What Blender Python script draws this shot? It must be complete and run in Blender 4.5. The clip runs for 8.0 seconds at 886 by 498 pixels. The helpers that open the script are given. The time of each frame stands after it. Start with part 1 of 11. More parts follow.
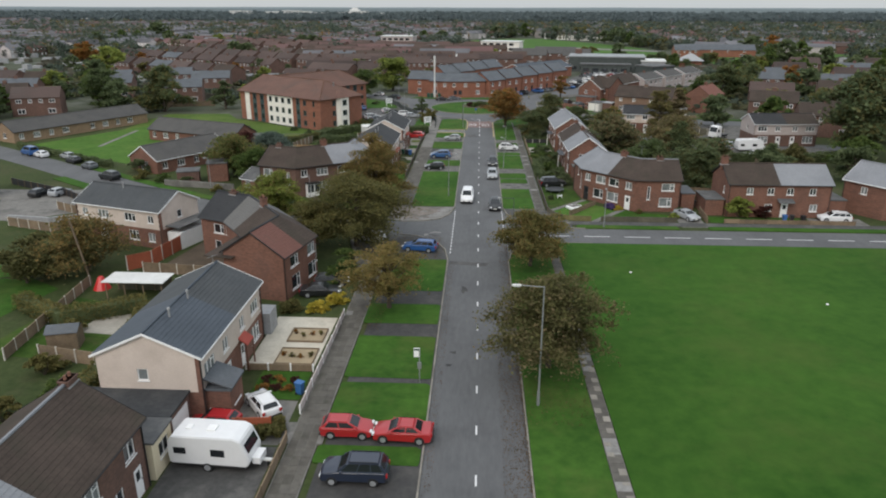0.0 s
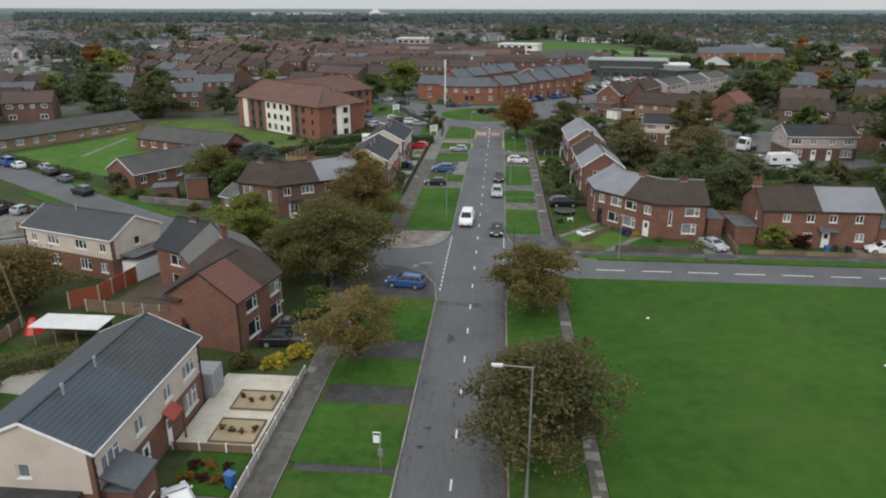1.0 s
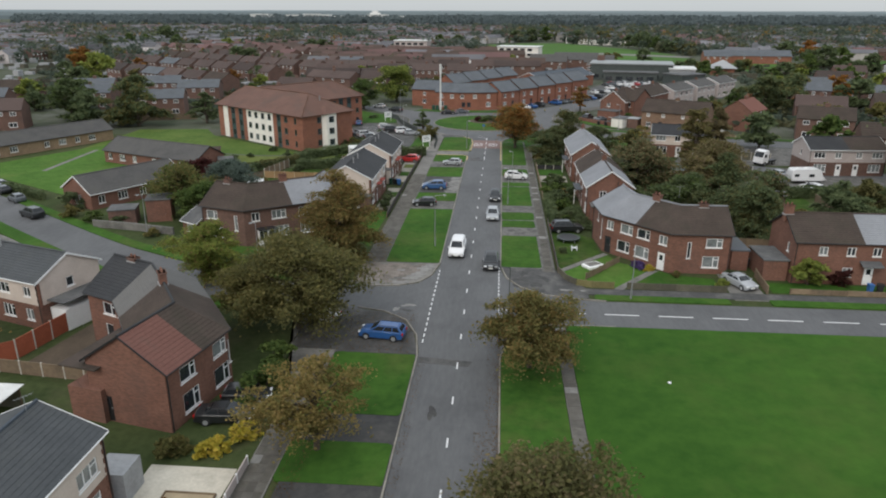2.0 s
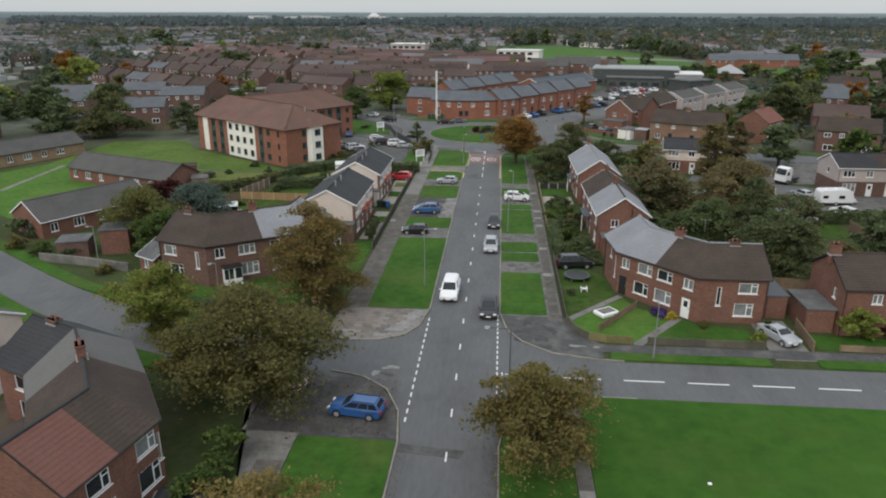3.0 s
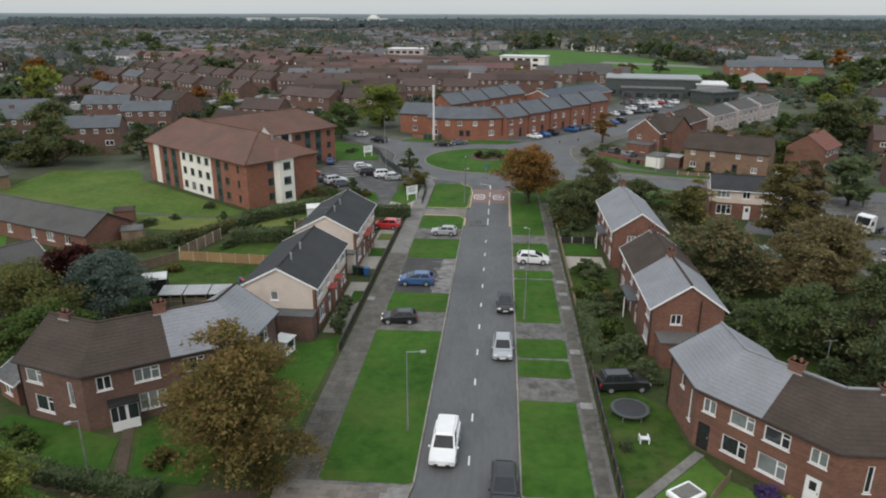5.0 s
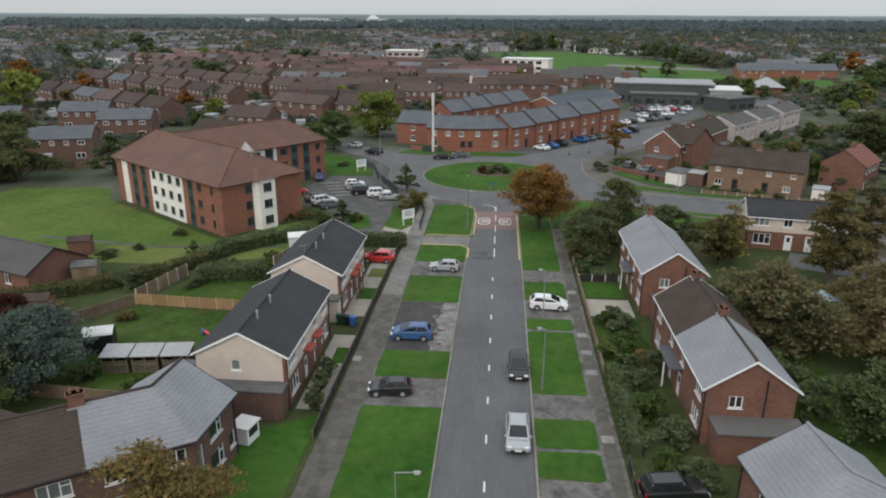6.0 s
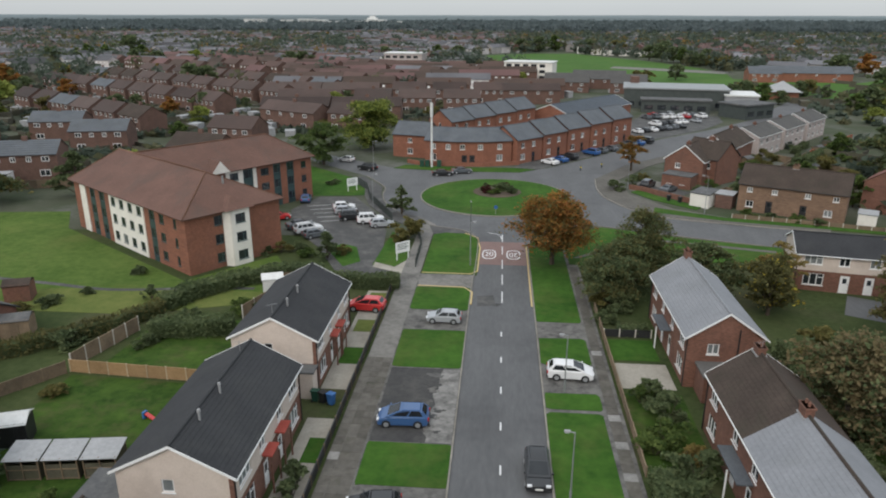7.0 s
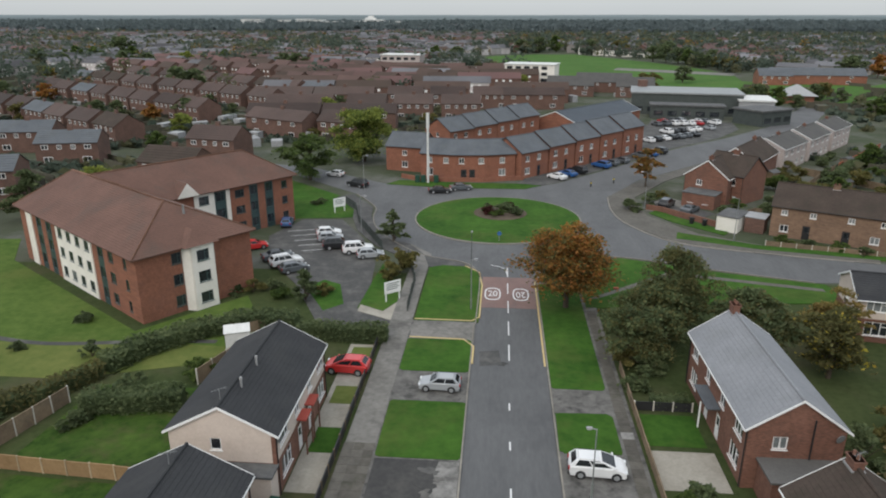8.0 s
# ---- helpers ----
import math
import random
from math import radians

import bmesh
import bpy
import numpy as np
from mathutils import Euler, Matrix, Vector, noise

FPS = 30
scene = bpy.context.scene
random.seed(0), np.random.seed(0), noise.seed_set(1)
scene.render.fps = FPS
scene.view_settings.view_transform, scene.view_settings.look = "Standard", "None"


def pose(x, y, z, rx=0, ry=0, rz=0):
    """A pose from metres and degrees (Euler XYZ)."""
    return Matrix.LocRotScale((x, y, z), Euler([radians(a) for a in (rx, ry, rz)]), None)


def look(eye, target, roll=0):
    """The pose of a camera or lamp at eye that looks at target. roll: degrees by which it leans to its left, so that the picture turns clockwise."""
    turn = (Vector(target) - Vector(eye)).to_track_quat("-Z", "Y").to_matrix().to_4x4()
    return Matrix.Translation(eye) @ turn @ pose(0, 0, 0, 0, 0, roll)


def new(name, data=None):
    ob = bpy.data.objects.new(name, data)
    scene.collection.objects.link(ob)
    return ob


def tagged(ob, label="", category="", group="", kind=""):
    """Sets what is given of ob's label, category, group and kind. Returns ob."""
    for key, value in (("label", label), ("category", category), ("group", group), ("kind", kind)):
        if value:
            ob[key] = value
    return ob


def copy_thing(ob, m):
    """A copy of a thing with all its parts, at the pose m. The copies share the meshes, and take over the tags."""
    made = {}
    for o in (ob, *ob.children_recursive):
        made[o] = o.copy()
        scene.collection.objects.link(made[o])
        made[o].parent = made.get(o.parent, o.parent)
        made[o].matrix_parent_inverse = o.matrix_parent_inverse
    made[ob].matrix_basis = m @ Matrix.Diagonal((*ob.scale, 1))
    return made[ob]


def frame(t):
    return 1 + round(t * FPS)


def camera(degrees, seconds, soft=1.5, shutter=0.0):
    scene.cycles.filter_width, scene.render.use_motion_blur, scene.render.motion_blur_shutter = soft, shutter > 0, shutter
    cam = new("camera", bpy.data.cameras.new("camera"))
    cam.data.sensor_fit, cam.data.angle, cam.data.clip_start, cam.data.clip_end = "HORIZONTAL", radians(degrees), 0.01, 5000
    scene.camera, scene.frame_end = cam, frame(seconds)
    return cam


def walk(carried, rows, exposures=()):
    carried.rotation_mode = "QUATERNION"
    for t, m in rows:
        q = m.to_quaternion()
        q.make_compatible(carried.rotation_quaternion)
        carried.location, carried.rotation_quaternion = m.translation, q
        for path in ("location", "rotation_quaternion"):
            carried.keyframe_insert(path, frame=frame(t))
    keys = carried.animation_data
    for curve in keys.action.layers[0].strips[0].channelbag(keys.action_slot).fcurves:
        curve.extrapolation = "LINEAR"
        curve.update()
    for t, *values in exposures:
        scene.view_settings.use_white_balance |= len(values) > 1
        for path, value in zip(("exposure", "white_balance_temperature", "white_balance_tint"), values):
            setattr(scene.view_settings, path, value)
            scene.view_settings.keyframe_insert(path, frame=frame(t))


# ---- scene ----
cam = camera(65.6, 8.0, soft=2.0)
METRES, EYE, TILT, LEAN, TURN = 134.0, 32.0, -19.8, 0.0, 3.4
PATH = [
    (0, (-0.253, -1.165, 27.35), (-0.349, 0.719, 26.687), 0.1),
    (0.5, (1.481, 4.137, 27.417), (1.334, 6.019, 26.755), 0.0),
    (1, (2.308, 9.919, 27.305), (2.155, 11.801, 26.646), 0.1),
    (1.5, (2.901, 15.753, 27.281), (2.746, 17.636, 26.624), 0.1),
    (3, (2.919, 32.63, 27.902), (2.765, 34.515, 27.251), 0.1),
    (3.5, (2.728, 38.844, 28.123), (2.574, 40.73, 27.474), 0.1),
    (4, (2.38, 45.133, 28.46), (2.225, 47.019, 27.811), 0.1),
    (4.5, (1.984, 51.591, 28.693), (1.828, 53.477, 28.045), 0.1),
    (6, (0.33, 70.964, 29.095), (0.175, 72.85, 28.449), 0.2),
    (6.5, (-0.167, 77.534, 29.339), (-0.323, 79.421, 28.694), 0.2),
    (7, (-0.667, 84.453, 29.559), (-0.823, 86.339, 28.914), 0.1),
    (7.5, (-0.824, 90.957, 29.772), (-0.978, 92.843, 29.126), -0.0),
    (8, (-1.395, 97.164, 29.87), (-1.549, 99.051, 29.224), -0.0),
]
walk(cam, [(t, look(eye, target, roll)) for t, eye, target, roll in PATH])

# ---- world, sun, exposure ----
scene.view_settings.exposure = 0.110
world = bpy.data.worlds.new("overcast_sky")
scene.world = world
world.use_nodes = True
wn, wl = world.node_tree.nodes, world.node_tree.links
wn.clear()
sky = wn.new("ShaderNodeTexSky")
sky.sky_type, sky.sun_disc = "NISHITA", False
sky.sun_elevation, sky.sun_rotation = radians(42), radians(205)
sky.air_density, sky.dust_density, sky.ozone_density = 1.0, 3.0, 1.0
bg_sky = wn.new("ShaderNodeBackground")
bg_sky.inputs["Strength"].default_value = 0.05
wl.new(sky.outputs["Color"], bg_sky.inputs["Color"])
bg_cloud = wn.new("ShaderNodeBackground")
bg_cloud.inputs["Strength"].default_value = 0.95
w_tc = wn.new("ShaderNodeTexCoord")
w_noise = wn.new("ShaderNodeTexNoise")
w_noise.inputs["Scale"].default_value = 2.6
w_noise.inputs["Detail"].default_value = 5
w_map = wn.new("ShaderNodeMapping")
w_map.inputs["Scale"].default_value = (1, 1, 4)
w_ramp = wn.new("ShaderNodeValToRGB")
w_ramp.color_ramp.elements[0].color = (0.76, 0.815, 0.845, 1)
w_ramp.color_ramp.elements[1].color = (0.90, 0.94, 0.965, 1)
wl.new(w_tc.outputs["Generated"], w_map.inputs["Vector"])
wl.new(w_map.outputs["Vector"], w_noise.inputs["Vector"])
wl.new(w_noise.outputs["Fac"], w_ramp.inputs["Fac"])
wl.new(w_ramp.outputs["Color"], bg_cloud.inputs["Color"])
# an overcast sky is about twice as bright overhead as at the horizon
w_sep = wn.new("ShaderNodeSeparateXYZ")
wl.new(w_tc.outputs["Generated"], w_sep.inputs[0])
w_grad = wn.new("ShaderNodeMapRange")
w_grad.inputs["To Min"].default_value, w_grad.inputs["To Max"].default_value = 0.58, 1.22
wl.new(w_sep.outputs["Z"], w_grad.inputs["Value"])
wl.new(w_grad.outputs["Result"], bg_cloud.inputs["Strength"])
w_add = wn.new("ShaderNodeAddShader")
w_out = wn.new("ShaderNodeOutputWorld")
wl.new(bg_sky.outputs[0], w_add.inputs[0])
wl.new(bg_cloud.outputs[0], w_add.inputs[1])
wl.new(w_add.outputs[0], w_out.inputs["Surface"])

sun_data = bpy.data.lights.new("sun", "SUN")
sun_data.energy, sun_data.angle, sun_data.color = 0.8, radians(25), (1.0, 0.96, 0.9)
sun = new("sun", sun_data)
sun.matrix_world = look((-40, -60, 120), (0, 60, 0))


# ---- materials ----
def mix_rgb(nt, fac, a, b, mode="MIX"):
    n = nt.nodes.new("ShaderNodeMix")
    n.data_type, n.blend_type = "RGBA", mode
    for socket, value in ((n.inputs[0], fac), (n.inputs[6], a), (n.inputs[7], b)):
        if isinstance(value, bpy.types.NodeSocket):
            nt.links.new(value, socket)
        elif isinstance(value, (int, float)):
            socket.default_value = value
        else:
            socket.default_value = (*value, 1)
    return n.outputs[2]


def ramp(nt, fac, lo, hi):
    n = nt.nodes.new("ShaderNodeMapRange")
    n.inputs["From Min"].default_value, n.inputs["From Max"].default_value = lo, hi
    nt.links.new(fac, n.inputs["Value"])
    return n.outputs["Result"]


def noise_tex(nt, vec, scale, detail=4, rough=0.6):
    n = nt.nodes.new("ShaderNodeTexNoise")
    n.inputs["Scale"].default_value, n.inputs["Detail"].default_value = scale, detail
    n.inputs["Roughness"].default_value = rough
    nt.links.new(vec, n.inputs["Vector"])
    return n.outputs["Fac"]


def material(name, dark, light, fine=6.0, large=0.35, rough=0.85, bump=0.3, bump_scale=None, stain=None, stain_amt=0.5,
             stain_scale=0.15, metal=0.0, coat=0.0, vary=0.0, island=0.0, brick=None, spec=0.4, transl=0.0, stretch=None):
    """A node material with grain (fine), clouding (large), stains, relief and per-object variation."""
    m = bpy.data.materials.new(name)
    m.use_nodes = True
    nt = m.node_tree
    nt.nodes.clear()
    out = nt.nodes.new("ShaderNodeOutputMaterial")
    p = nt.nodes.new("ShaderNodeBsdfPrincipled")
    geo = nt.nodes.new("ShaderNodeNewGeometry")
    vec = geo.outputs["Position"]
    if stretch:
        mp = nt.nodes.new("ShaderNodeMapping")
        mp.inputs["Scale"].default_value = stretch
        nt.links.new(vec, mp.inputs["Vector"])
        vec = mp.outputs["Vector"]
    f1 = noise_tex(nt, vec, fine, 5, 0.65)
    f2 = noise_tex(nt, vec, large, 4)
    add = nt.nodes.new("ShaderNodeMath")
    add.operation = "MULTIPLY_ADD"
    add.inputs[1].default_value = 0.5
    nt.links.new(f1, add.inputs[0])
    half = nt.nodes.new("ShaderNodeMath")
    half.operation = "MULTIPLY"
    half.inputs[1].default_value = 0.5
    nt.links.new(f2, half.inputs[0])
    nt.links.new(half.outputs[0], add.inputs[2])
    col = mix_rgb(nt, ramp(nt, add.outputs[0], 0.32, 0.68), dark, light)
    height = f1
    if brick:
        sx = nt.nodes.new("ShaderNodeSeparateXYZ")
        nt.links.new(geo.outputs["Position"], sx.inputs[0])
        s = nt.nodes.new("ShaderNodeMath")
        nt.links.new(sx.outputs[0], s.inputs[0])
        nt.links.new(sx.outputs[1], s.inputs[1])
        cb = nt.nodes.new("ShaderNodeCombineXYZ")
        nt.links.new(s.outputs[0], cb.inputs[0])
        nt.links.new(sx.outputs[2], cb.inputs[1])
        bt = nt.nodes.new("ShaderNodeTexBrick")
        bt.inputs["Scale"].default_value = 1.0
        bt.inputs["Brick Width"].default_value, bt.inputs["Row Height"].default_value = 0.225, 0.075
        bt.inputs["Mortar Size"].default_value = 0.008
        bt.inputs["Color1"].default_value, bt.inputs["Color2"].default_value = (0.75, 0.75, 0.75, 1), (1.15, 1.1, 1.05, 1)
        bt.inputs["Mortar"].default_value = (*brick, 1)
        nt.links.new(cb.outputs[0], bt.inputs["Vector"])
        col = mix_rgb(nt, 1.0, col, bt.outputs["Color"], "MULTIPLY")
    if stain:
        f3 = noise_tex(nt, geo.outputs["Position"], stain_scale, 6, 0.7)
        r3 = ramp(nt, f3, 0.5, 0.72)
        k = nt.nodes.new("ShaderNodeMath")
        k.operation = "MULTIPLY"
        k.inputs[1].default_value = stain_amt
        nt.links.new(r3, k.inputs[0])
        col = mix_rgb(nt, k.outputs[0], col, stain)
    if vary:
        oi = nt.nodes.new("ShaderNodeObjectInfo")
        hsv = nt.nodes.new("ShaderNodeHueSaturation")
        nt.links.new(col, hsv.inputs["Color"])
        mr = nt.nodes.new("ShaderNodeMapRange")
        mr.inputs["To Min"].default_value, mr.inputs["To Max"].default_value = 1 - vary, 1 + vary
        nt.links.new(oi.outputs["Random"], mr.inputs["Value"])
        nt.links.new(mr.outputs["Result"], hsv.inputs["Value"])
        col = hsv.outputs["Color"]
    if island:
        hsv = nt.nodes.new("ShaderNodeHueSaturation")
        nt.links.new(col, hsv.inputs["Color"])
        mr = nt.nodes.new("ShaderNodeMapRange")
        mr.inputs["To Min"].default_value, mr.inputs["To Max"].default_value = 1 - island, 1 + island
        nt.links.new(geo.outputs["Random Per Island"], mr.inputs["Value"])
        nt.links.new(mr.outputs["Result"], hsv.inputs["Value"])
        mh = nt.nodes.new("ShaderNodeMapRange")
        mh.inputs["To Min"].default_value, mh.inputs["To Max"].default_value = 0.5 + island * 0.06, 0.5 - island * 0.06
        nt.links.new(geo.outputs["Random Per Island"], mh.inputs["Value"])
        nt.links.new(mh.outputs["Result"], hsv.inputs["Hue"])
        col = hsv.outputs["Color"]
    nt.links.new(col, p.inputs["Base Color"])
    p.inputs["Roughness"].default_value, p.inputs["Metallic"].default_value = rough, metal
    p.inputs["Specular IOR Level"].default_value = spec
    p.inputs["Coat Weight"].default_value = coat
    p.inputs["Coat Roughness"].default_value = 0.08
    if bump:
        b = nt.nodes.new("ShaderNodeBump")
        b.inputs["Strength"].default_value, b.inputs["Distance"].default_value = bump, 0.02
        h = noise_tex(nt, vec, bump_scale, 4) if bump_scale else height
        nt.links.new(h, b.inputs["Height"])
        nt.links.new(b.outputs["Normal"], p.inputs["Normal"])
    surf = p.outputs[0]
    if transl:
        tr = nt.nodes.new("ShaderNodeBsdfTranslucent")
        nt.links.new(col, tr.inputs["Color"])
        mx = nt.nodes.new("ShaderNodeMixShader")
        mx.inputs[0].default_value = transl
        nt.links.new(surf, mx.inputs[1])
        nt.links.new(tr.outputs[0], mx.inputs[2])
        surf = mx.outputs[0]
    nt.links.new(surf, out.inputs["Surface"])
    return m


M = {}
M["grass"] = material("mown_grass", (0.018, 0.053, 0.008), (0.054, 0.122, 0.019), 1.1, 0.16, 0.95, 0.6, 14, (0.090, 0.108, 0.030), 0.6, 0.13, spec=0.1)
M["green"] = material("playing_field_grass", (0.020, 0.060, 0.008), (0.047, 0.110, 0.016), 0.7, 0.05, 0.95, 0.6, 12, (0.066, 0.096, 0.022), 0.6, 0.06, spec=0.1)
M["garden"] = material("rough_garden_grass", (0.026, 0.042, 0.014), (0.066, 0.080, 0.031), 1.6, 0.10, 0.95, 0.6, 9, (0.085, 0.070, 0.045), 0.7, 0.09, spec=0.1)
M["lawn_rough"] = material("uneven_garden_lawn", (0.012, 0.034, 0.006), (0.062, 0.108, 0.020), 1.0, 0.30, 0.95, 0.7, 9, (0.092, 0.076, 0.038), 0.7, 0.36, spec=0.1)
M["lawn_bright"] = material("bright_mown_lawn", (0.034, 0.084, 0.012), (0.084, 0.162, 0.030), 1.1, 0.2, 0.95, 0.5, 12, (0.110, 0.140, 0.040), 0.5, 0.15, spec=0.1)
M["dry_grass"] = material("yellowing_grass", (0.075, 0.105, 0.025), (0.150, 0.160, 0.050), 1.0, 0.12, 0.95, 0.5, 10, (0.040, 0.080, 0.016), 0.7, 0.1, spec=0.1)
M["pale_grass"] = material("light_rough_grass", (0.040, 0.080, 0.014), (0.105, 0.150, 0.036), 1.0, 0.12, 0.95, 0.5, 10, (0.120, 0.135, 0.040), 0.6, 0.09, spec=0.1)
M["ground"] = material("far_ground", (0.036, 0.054, 0.024), (0.092, 0.092, 0.070), 0.16, 0.035, 0.95, 0.0, None, (0.15, 0.145, 0.138), 0.9, 0.055, spec=0.1)
M["road"] = material("worn_asphalt", (0.074, 0.075, 0.077), (0.116, 0.117, 0.119), 3.0, 0.3, 0.8, 0.35, 25, (0.052, 0.052, 0.054), 0.6, 0.12, stretch=(1, 0.22, 1))
M["tarmac"] = material("dark_tarmac", (0.038, 0.038, 0.038), (0.085, 0.083, 0.079), 2.5, 0.4, 0.85, 0.4, 20, (0.15, 0.145, 0.135), 0.6, 0.4)
M["tarmac_dark"] = material("old_black_tarmac", (0.026, 0.026, 0.027), (0.060, 0.058, 0.055), 2.5, 0.4, 0.85, 0.4, 20, (0.10, 0.095, 0.085), 0.5, 0.5)
M["worn_slab"] = material("worn_pinkish_slabs", (0.120, 0.102, 0.088), (0.230, 0.200, 0.175), 4.0, 0.5, 0.9, 0.3, 16, (0.070, 0.062, 0.052), 0.8, 0.5, vary=0.25)
M["crossing_pale"] = material("pale_streaked_concrete", (0.085, 0.082, 0.077), (0.275, 0.266, 0.250), 1.1, 0.55, 0.9, 0.3, 15, (0.045, 0.043, 0.040), 0.9, 0.7)
M["pale_wear"] = material("pale_worn_surface", (0.16, 0.155, 0.145), (0.27, 0.262, 0.248), 3.0, 0.8, 0.9, 0.3, 20, (0.09, 0.088, 0.082), 0.8, 0.9)
M["crossing"] = material("stained_crossing_concrete", (0.056, 0.054, 0.050), (0.180, 0.172, 0.160), 1.3, 0.5, 0.9, 0.3, 15, (0.026, 0.025, 0.024), 1.0, 0.8)
# far field: dry mown grass, lightened further by haze put into its colour
M["field"] = material("worn_field_grass_hazed", (0.036, 0.088, 0.016), (0.072, 0.146, 0.030), 0.3, 0.03, 0.95, 0.4, 12, (0.090, 0.120, 0.036), 0.6, 0.1, spec=0.1)
M["footway_dark"] = material("mossy_concrete_flags", (0.056, 0.051, 0.043), (0.122, 0.112, 0.096), 2.0, 0.6, 0.9, 0.3, 20, (0.036, 0.038, 0.024), 0.9, 0.6, vary=0.15)
M["footway"] = material("concrete_flags", (0.062, 0.057, 0.049), (0.138, 0.128, 0.111), 2.0, 0.6, 0.9, 0.3, 20, (0.060, 0.056, 0.046), 0.9, 0.3, vary=0.10)
M["concrete"] = material("stained_concrete", (0.105, 0.100, 0.090), (0.215, 0.205, 0.188), 2.2, 0.3, 0.9, 0.3, 15, (0.052, 0.050, 0.046), 0.9, 0.32)
M["kerb"] = material("kerb_concrete", (0.17, 0.155, 0.13), (0.28, 0.26, 0.225), 8.0, 0.5, 0.9, 0.2, 20, (0.10, 0.09, 0.08), 0.5, 0.4, vary=0.15)
M["kerb_yellow"] = material("faded_yellow_paint", (0.42, 0.31, 0.14), (0.60, 0.46, 0.22), 6.0, 0.6, 0.8, 0.1, None, (0.2, 0.19, 0.17), 0.6, 0.6)
M["line"] = material("white_road_paint", (0.50, 0.50, 0.50), (0.78, 0.78, 0.77), 14.0, 1.2, 0.7, 0.1, None, (0.25, 0.25, 0.26), 0.6, 1.2)
M["red_surface"] = material("red_road_surfacing", (0.15, 0.095, 0.085), (0.22, 0.14, 0.125), 5.0, 0.5, 0.85, 0.3, 20, (0.10, 0.09, 0.085), 0.6, 0.4)
M["soil"] = material("bare_soil", (0.045, 0.032, 0.022), (0.10, 0.075, 0.05), 5.0, 0.6, 0.95, 0.6, 12)
M["paving_dull"] = material("dull_paving", (0.24, 0.22, 0.185), (0.36, 0.335, 0.285), 4.0, 0.6, 0.85, 0.2, 12, (0.16, 0.145, 0.12), 0.6, 0.4)
M["paving"] = material("pale_paving", (0.42, 0.385, 0.315), (0.60, 0.555, 0.465), 4.0, 0.6, 0.85, 0.2, 12, (0.26, 0.235, 0.19), 0.6, 0.4)
M["gravel"] = material("buff_gravel", (0.24, 0.19, 0.12), (0.40, 0.32, 0.21), 18.0, 0.8, 0.95, 0.6, 30)

M["brick"] = material("red_brick", (0.135, 0.066, 0.047), (0.215, 0.110, 0.080), 3.0, 0.5, 0.9, 0.25, 12, (0.095, 0.060, 0.050), 0.5, 0.35, brick=(0.95, 0.92, 0.88))
M["brick_dark"] = material("brown_brick", (0.100, 0.058, 0.046), (0.165, 0.098, 0.078), 3.0, 0.5, 0.9, 0.25, 12, (0.07, 0.050, 0.045), 0.5, 0.35, brick=(1.0, 1.0, 0.95))
M["brick_orange"] = material("orange_brick", (0.190, 0.082, 0.052), (0.285, 0.124, 0.082), 3.0, 0.4, 0.9, 0.25, 12, (0.13, 0.066, 0.055), 0.4, 0.3, brick=(0.92, 0.88, 0.84))
M["render_pink"] = material("pinkish_grey_render", (0.36, 0.31, 0.29), (0.47, 0.41, 0.385), 2.0, 0.3, 0.9, 0.1, 8, (0.28, 0.24, 0.22), 0.5, 0.3)
M["brick_buff"] = material("buff_brick", (0.165, 0.106, 0.073), (0.255, 0.166, 0.114), 3.0, 0.4, 0.9, 0.25, 12, (0.10, 0.068, 0.05), 0.5, 0.3, brick=(0.9, 0.9, 0.85))
M["brick_straw"] = material("straw_buff_brick", (0.215, 0.150, 0.095), (0.320, 0.225, 0.145), 3.0, 0.4, 0.9, 0.25, 12, (0.10, 0.068, 0.05), 0.5, 0.3, brick=(0.9, 0.9, 0.85))
M["render"] = material("cream_pebbledash", (0.50, 0.42, 0.36), (0.64, 0.55, 0.48), 9.0, 0.5, 0.95, 0.5, 35, (0.40, 0.33, 0.28), 0.5, 0.4)
M["render_white"] = material("white_render", (0.66, 0.63, 0.57), (0.78, 0.75, 0.69), 6.0, 0.4, 0.9, 0.2, 20, (0.5, 0.47, 0.42), 0.5, 0.3)
M["cream_paint"] = material("cream_paint", (0.60, 0.52, 0.36), (0.70, 0.62, 0.45), 6.0, 0.5, 0.8, 0.1, None, (0.45, 0.38, 0.28), 0.4, 0.5)
M["roof_brown"] = material("weathered_brown_tiles", (0.040, 0.031, 0.026), (0.076, 0.058, 0.048), 4.5, 0.4, 0.95, 0.4, 10, (0.044, 0.041, 0.030), 0.7, 0.45, spec=0.2)
M["roof_red"] = material("red_brown_tiles", (0.044, 0.031, 0.027), (0.086, 0.058, 0.050), 4.5, 0.1, 0.9, 0.4, 10, (0.060, 0.052, 0.046), 0.7, 0.06, vary=0.35)
M["ridge_orange"] = material("orange_ridge_tiles", (0.170, 0.088, 0.058), (0.250, 0.135, 0.090), 4.5, 0.35, 0.9, 0.3, 10, (0.12, 0.08, 0.06), 0.6, 0.3)
M["roof_terracotta"] = material("terracotta_brown_tiles", (0.092, 0.050, 0.038), (0.152, 0.082, 0.062), 4.5, 0.35, 0.9, 0.4, 10, (0.078, 0.058, 0.048), 0.7, 0.22)
M["roof_grey"] = material("light_grey_tiles", (0.165, 0.171, 0.184), (0.240, 0.247, 0.262), 4.5, 0.35, 0.8, 0.3, 10, (0.16, 0.165, 0.17), 0.5, 0.3)
M["roof_slate"] = material("blue_grey_slates", (0.062, 0.070, 0.080), (0.115, 0.125, 0.138), 4.5, 0.4, 0.75, 0.3, 10, (0.09, 0.095, 0.09), 0.5, 0.3)
